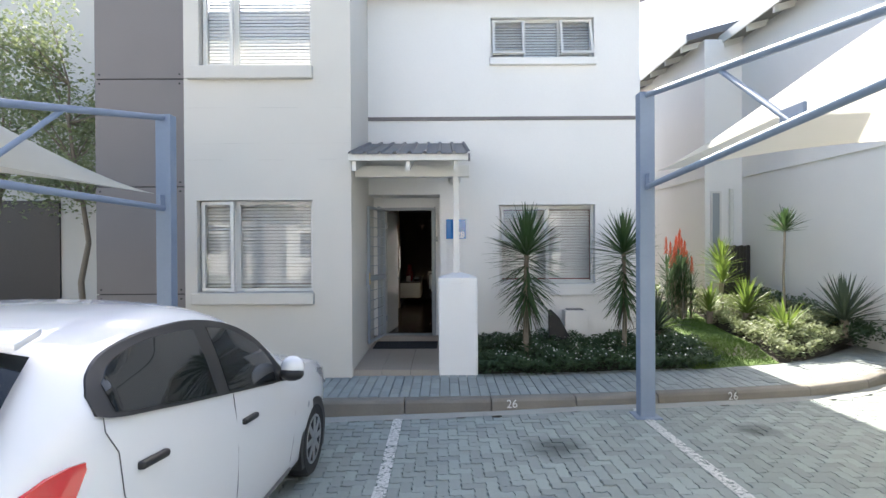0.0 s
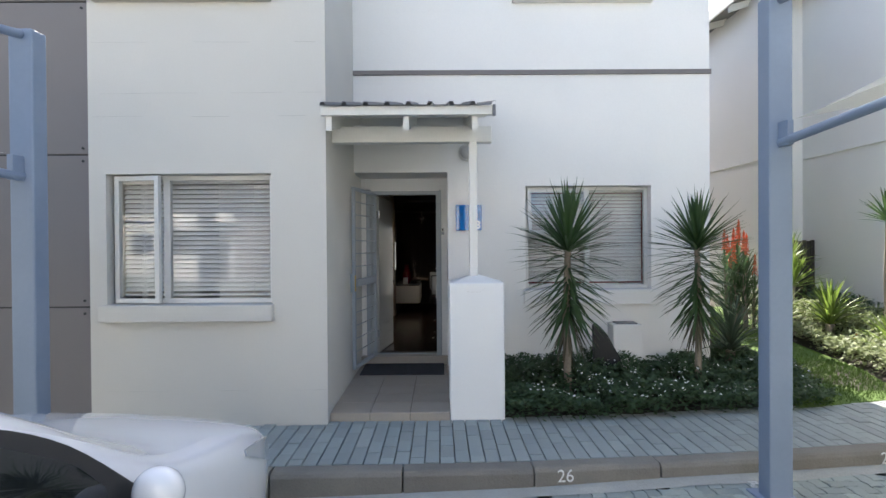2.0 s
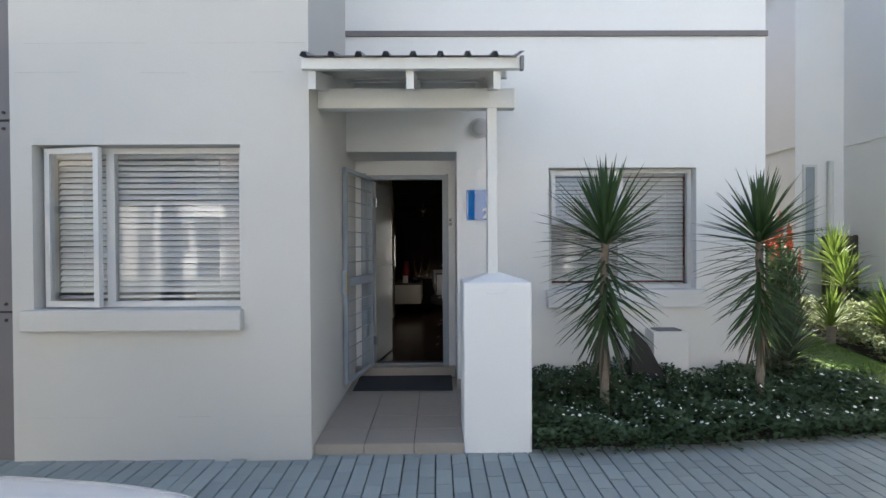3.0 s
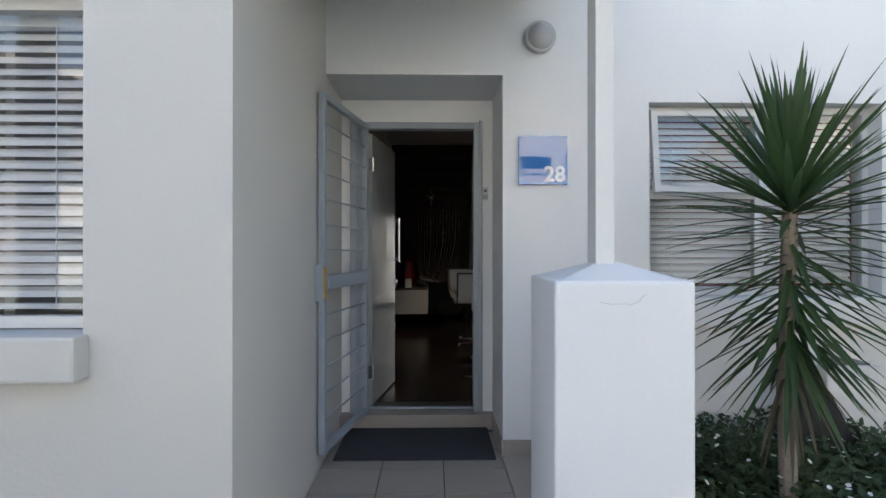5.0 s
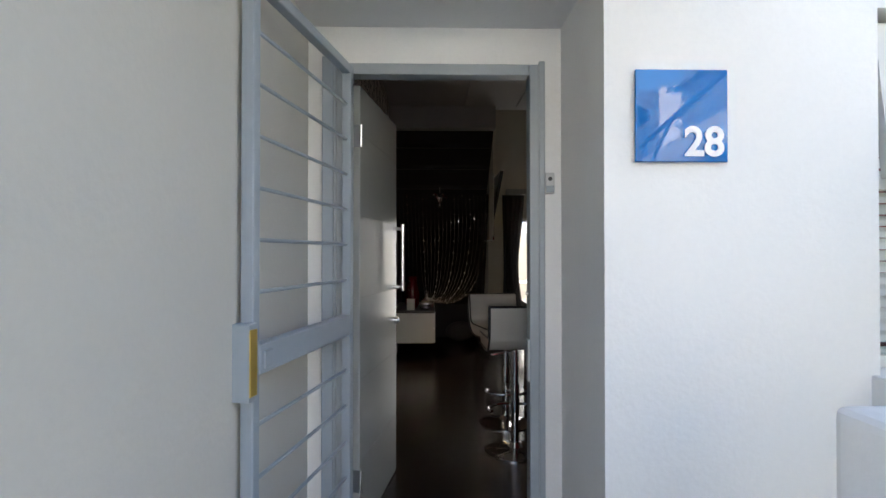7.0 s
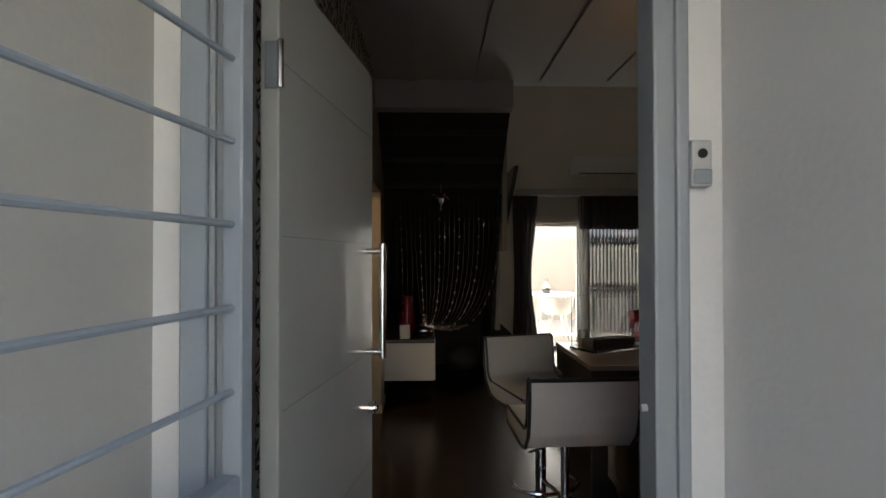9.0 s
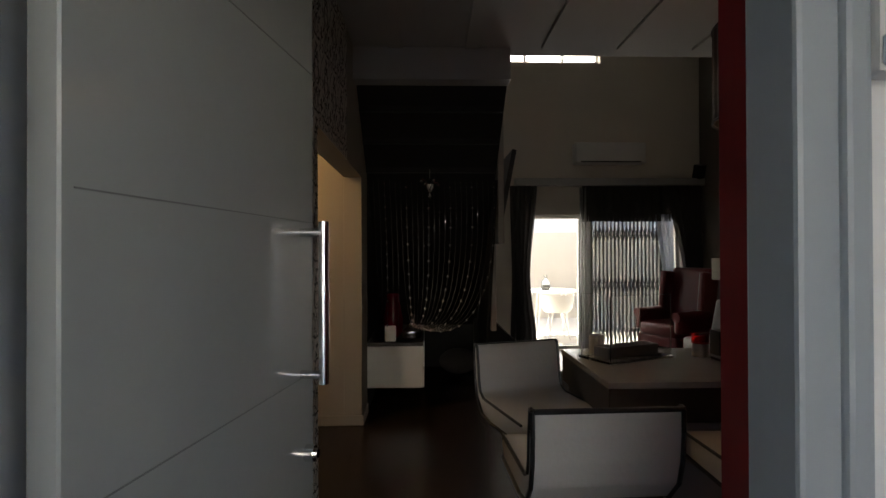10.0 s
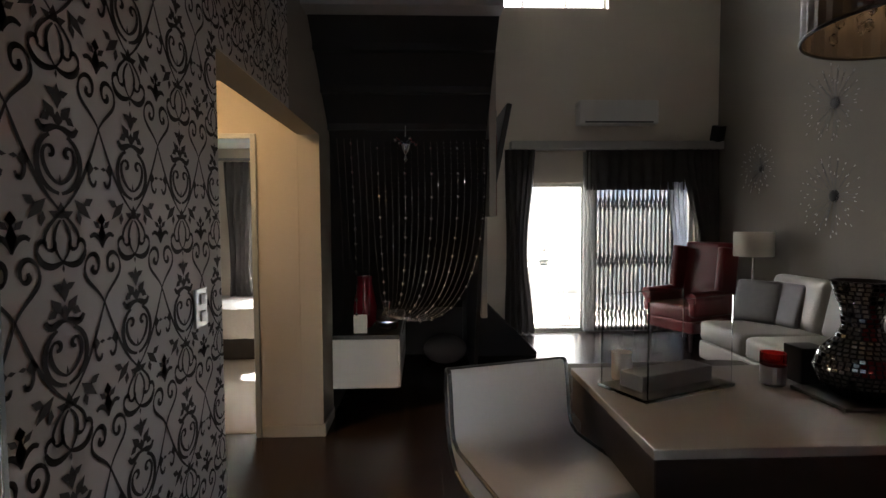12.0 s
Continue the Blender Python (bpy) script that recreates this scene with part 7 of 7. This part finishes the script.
# ---- road pavers, lines, kerb and walkway ----
road = structure("road", slab(-60, 60, -10.9, -3.0, 0.2, 0.31), PAVER, "grey block paved parking court", "road")


def paver_bm(length, width, zig, depth=0.06, chamfer=0.003):
    """A paver centred on the origin with its top at z = 0; zig is the wave of its sides."""
    def loop(inset, z):
        pts = []
        for i in range(5):
            t = i / 4
            pts.append((-length / 2 + inset + t * (length - 2 * inset), -width / 2 + inset + zig * (-1) ** i, z))
        pts.append((length / 2 - inset + zig, 0, z))
        for i in range(5):
            t = 1 - i / 4
            pts.append((-length / 2 + inset + t * (length - 2 * inset), width / 2 - inset + zig * (-1) ** i, z))
        pts.append((-length / 2 + inset + zig, 0, z))
        return pts
    b = bmesh.new()
    top = [b.verts.new(p) for p in loop(0.0022 + chamfer, 0)]
    mid = [b.verts.new(p) for p in loop(0.0022, -chamfer)]
    low = [b.verts.new(p) for p in loop(0.0022, -depth)]
    b.faces.new(top)
    n = len(top)
    for a, c in ((mid, top), (low, mid)):
        for i in range(n):
            b.faces.new((a[i], a[(i + 1) % n], c[(i + 1) % n], c[i]))
    return b


def scatter(name, base, poses, mat_, label, category):
    """Many alike pieces joined into one mesh."""
    co = np.empty(len(base.vertices) * 3)
    base.vertices.foreach_get("co", co)
    co = np.c_[co.reshape(-1, 3), np.ones(len(base.vertices))]
    faces = [list(p.vertices) for p in base.polygons]
    n, verts, polys = len(co), [], []
    for k, m in enumerate(poses):
        verts += (co @ np.array(m).T)[:, :3].tolist()
        polys += [[i + k * n for i in f] for f in faces]
    me = bpy.data.meshes.new(name)
    me.from_pydata(verts, [], polys)
    me.materials.append(mat_)
    return tagged(new(name, me), label, category, kind="stuff")


U = 0.094
rng = random.Random(9)
paver_mesh = mesh_of("paver", paver_bm(2 * U, U, 0.0065), PAVER)
near, rest = [], []
for a in range(int(-6.2 / U), int(8.6 / U)):
    for b_ in range(int(-0.9 / U), int(6.2 / U)):
        c = (a - b_) % 4
        if c == 0:
            x, y, r = (a + 1) * U, (b_ + 0.5) * U, 0
        elif c == 3:
            x, y, r = (a + 0.5) * U, (b_ + 1) * U, 90
        else:
            continue
        y += 0.2
        if y > kerb_y(x) - 0.06 or x < -6 or y < -0.6:
            continue
        m = pose(x, y, road_z(x, y) + rng.uniform(-0.004, 0.002), rng.uniform(-0.6, 0.6), rng.uniform(-0.6, 0.6), r + rng.uniform(-0.5, 0.5))
        (near if (-0.55 < x < 2.6 and 3.75 < y) else rest).append(m)
near.sort(key=lambda m: -m.translation.y)
rest += near[300:]
for m in near[:300]:
    piece("paver", paver_mesh, road, m)
island = PAVER.copy()
island.name = "grey road paver field"
for nd in island.node_tree.nodes:
    if nd.bl_idname == "ShaderNodeObjectInfo":
        geo = island.node_tree.nodes.new("ShaderNodeNewGeometry")
        target = nd.outputs["Random"].links[0].to_socket
        island.node_tree.links.new(geo.outputs["Random Per Island"], target)
field = scatter("paver_field", paver_mesh, rest, island, "grey interlocking road pavers", "paving")

line_rng = random.Random(3)
for x0 in (-0.05, 2.5):
    b = bmesh.new()
    y = 0.6
    while y < kerb_y(x0) - 0.08:
        for k in range(5):
            if line_rng.random() < 0.80:
                xa = x0 - 0.05 + 0.02 * k + line_rng.uniform(-0.003, 0.003)
                ln = line_rng.uniform(0.014, 0.03)
                z0, z1 = road_z(x0, y) + 0.005, road_z(x0, y + ln) + 0.005
                vs = [b.verts.new(p) for p in ((xa, y, z0), (xa + 0.021, y + line_rng.uniform(-0.004, 0.004), z0), (xa + 0.021, y + ln, z1), (xa, y + ln + line_rng.uniform(-0.004, 0.004), z1))]
                b.faces.new(vs)
        y += 0.027
    tagged(part("parking_line", b, WHITE_ROAD), "worn white painted parking line on the pavers", "road marking", kind="structure")

kerb = structure("kerb", slab(-30, -14, 4.6, 4.75, -0.1, 0.12), CONCRETE, "weathered concrete kerb with painted bay numbers", "kerb")
kx = -13.0
kerb_stones = []
while kx < 9:
    x1 = kx + 0.93
    p0, p1 = Vector((kx, kerb_y(kx), 0)), Vector((x1, kerb_y(x1), 0))
    d = p1 - p0
    b = bmesh.new()
    prism(b, [(0, 0, -0.25), (0, 0.012, 0.085), (0, 0.03, 0.11), (0, 0.05, 0.118), (0, 0.15, 0.118), (0, 0.15, -0.25)], (d.length - 0.012, 0, 0))
    ob = part("kerb_stone", bevelled(b, 0.004, 1), CONCRETE, kerb)
    ob.matrix_basis = pose(p0.x, p0.y, line_rng.uniform(-0.004, 0.004), 0, 0, math.degrees(math.atan2(d.y, d.x)))
    kerb_stones.append(ob)
    kx = x1
HAUNCH = material("pale concrete haunch", (0.33, 0.335, 0.31), 0.95, bump=0.5, scale=60, vary=0.14, stain=0.25, stain_scale=2.5)
b = bmesh.new()
hx = [-6 + 0.25 * i for i in range(53)]
lo_ = [b.verts.new((x, kerb_y(x) - 0.115 - 0.012 * math.sin(x * 5.1), road_z(x, kerb_y(x) - 0.115) + 0.003)) for x in hx]
hi_ = [b.verts.new((x, kerb_y(x) + 0.02, road_z(x, kerb_y(x)) + 0.016)) for x in hx]
for i in range(len(hx) - 1):
    b.faces.new((lo_[i], lo_[i + 1], hi_[i + 1], hi_[i]))
part("haunch", b, HAUNCH, kerb, "pale concrete strip along the foot of the kerb")
KERB_PAINT = material("worn white stencil paint", (0.68, 0.68, 0.66), 0.8, vary=0.2, scale=60)
for x in (1.19 - 0.085, 3.62):
    lettering("26", 0.125, 0.001, KERB_PAINT, kerb, pose(x, kerb_y(x) - 0.004, 0.024, 86, 0, 5.5 if x < 2 else 8), "stencil_number", "stencilled white number 26")

pavement = structure("pavement", slab(-14, -7, 4.9, 6.1, 0.0, 0.1), PAVER_WALK, "grey block paved walkway in front of the houses", "pavement")
base = bmesh.new()
cols = [-7 + 0.5 * i for i in range(34)]
ring0 = [base.verts.new((x, kerb_y(x) + 0.14, 0.09)) for x in cols]
ring1 = [base.verts.new((x, kerb_y(x) + 1.6, 0.09)) for x in cols]
for i in range(len(cols) - 1):
    base.faces.new((ring0[i], ring0[i + 1], ring1[i + 1], ring1[i]))
part("bedding", base, SAND, pavement)
walk_mesh = mesh_of("paver", paver_bm(0.22, 0.108, 0.0), PAVER_WALK)
half_mesh = mesh_of("paver", paver_bm(0.108, 0.108, 0.0), PAVER_WALK)
near, rest = [], []
x, k = -6.5, 0
while x < 8.2:
    y = kerb_y(x) + 0.16
    end = Y_A - 0.005 if x < -0.75 else (6.205 if x < 0.37 else (6.22 if x < 0.88 else kerb_y(x) + 1.12))
    if x < -2.85:
        end = Y_A + 0.02
    if x > 3:
        end = kerb_y(x) + 1.13
    if k % 2:
        m = pose(x, y + 0.054, 0.118 + rng.uniform(-0.003, 0.003), 0, 0, 90)
        piece("paver", half_mesh, pavement, m)
        y += 0.108
    while y < end - 0.03:
        if y + 0.22 > end + 0.09:
            piece("paver", half_mesh, pavement, pose(x, y + 0.054, 0.118, 0, 0, 90))
            y += 0.108
            continue
        m = pose(x, y + 0.11, 0.118 + rng.uniform(-0.003, 0.003), rng.uniform(-0.5, 0.5), rng.uniform(-0.5, 0.5), 90 + rng.uniform(-0.6, 0.6))
        (near if -1.6 < x < 5.2 else rest).append(m)
        y += 0.22
    x += 0.112
    k += 1
near.sort(key=lambda m: abs(m.translation.x - 1.2))
for m in near[:300]:
    piece("paver", walk_mesh, pavement, m)
scatter("walkway_paver_field", walk_mesh, rest + near[300:], PAVER_WALK, "grey rectangular walkway pavers", "paving")
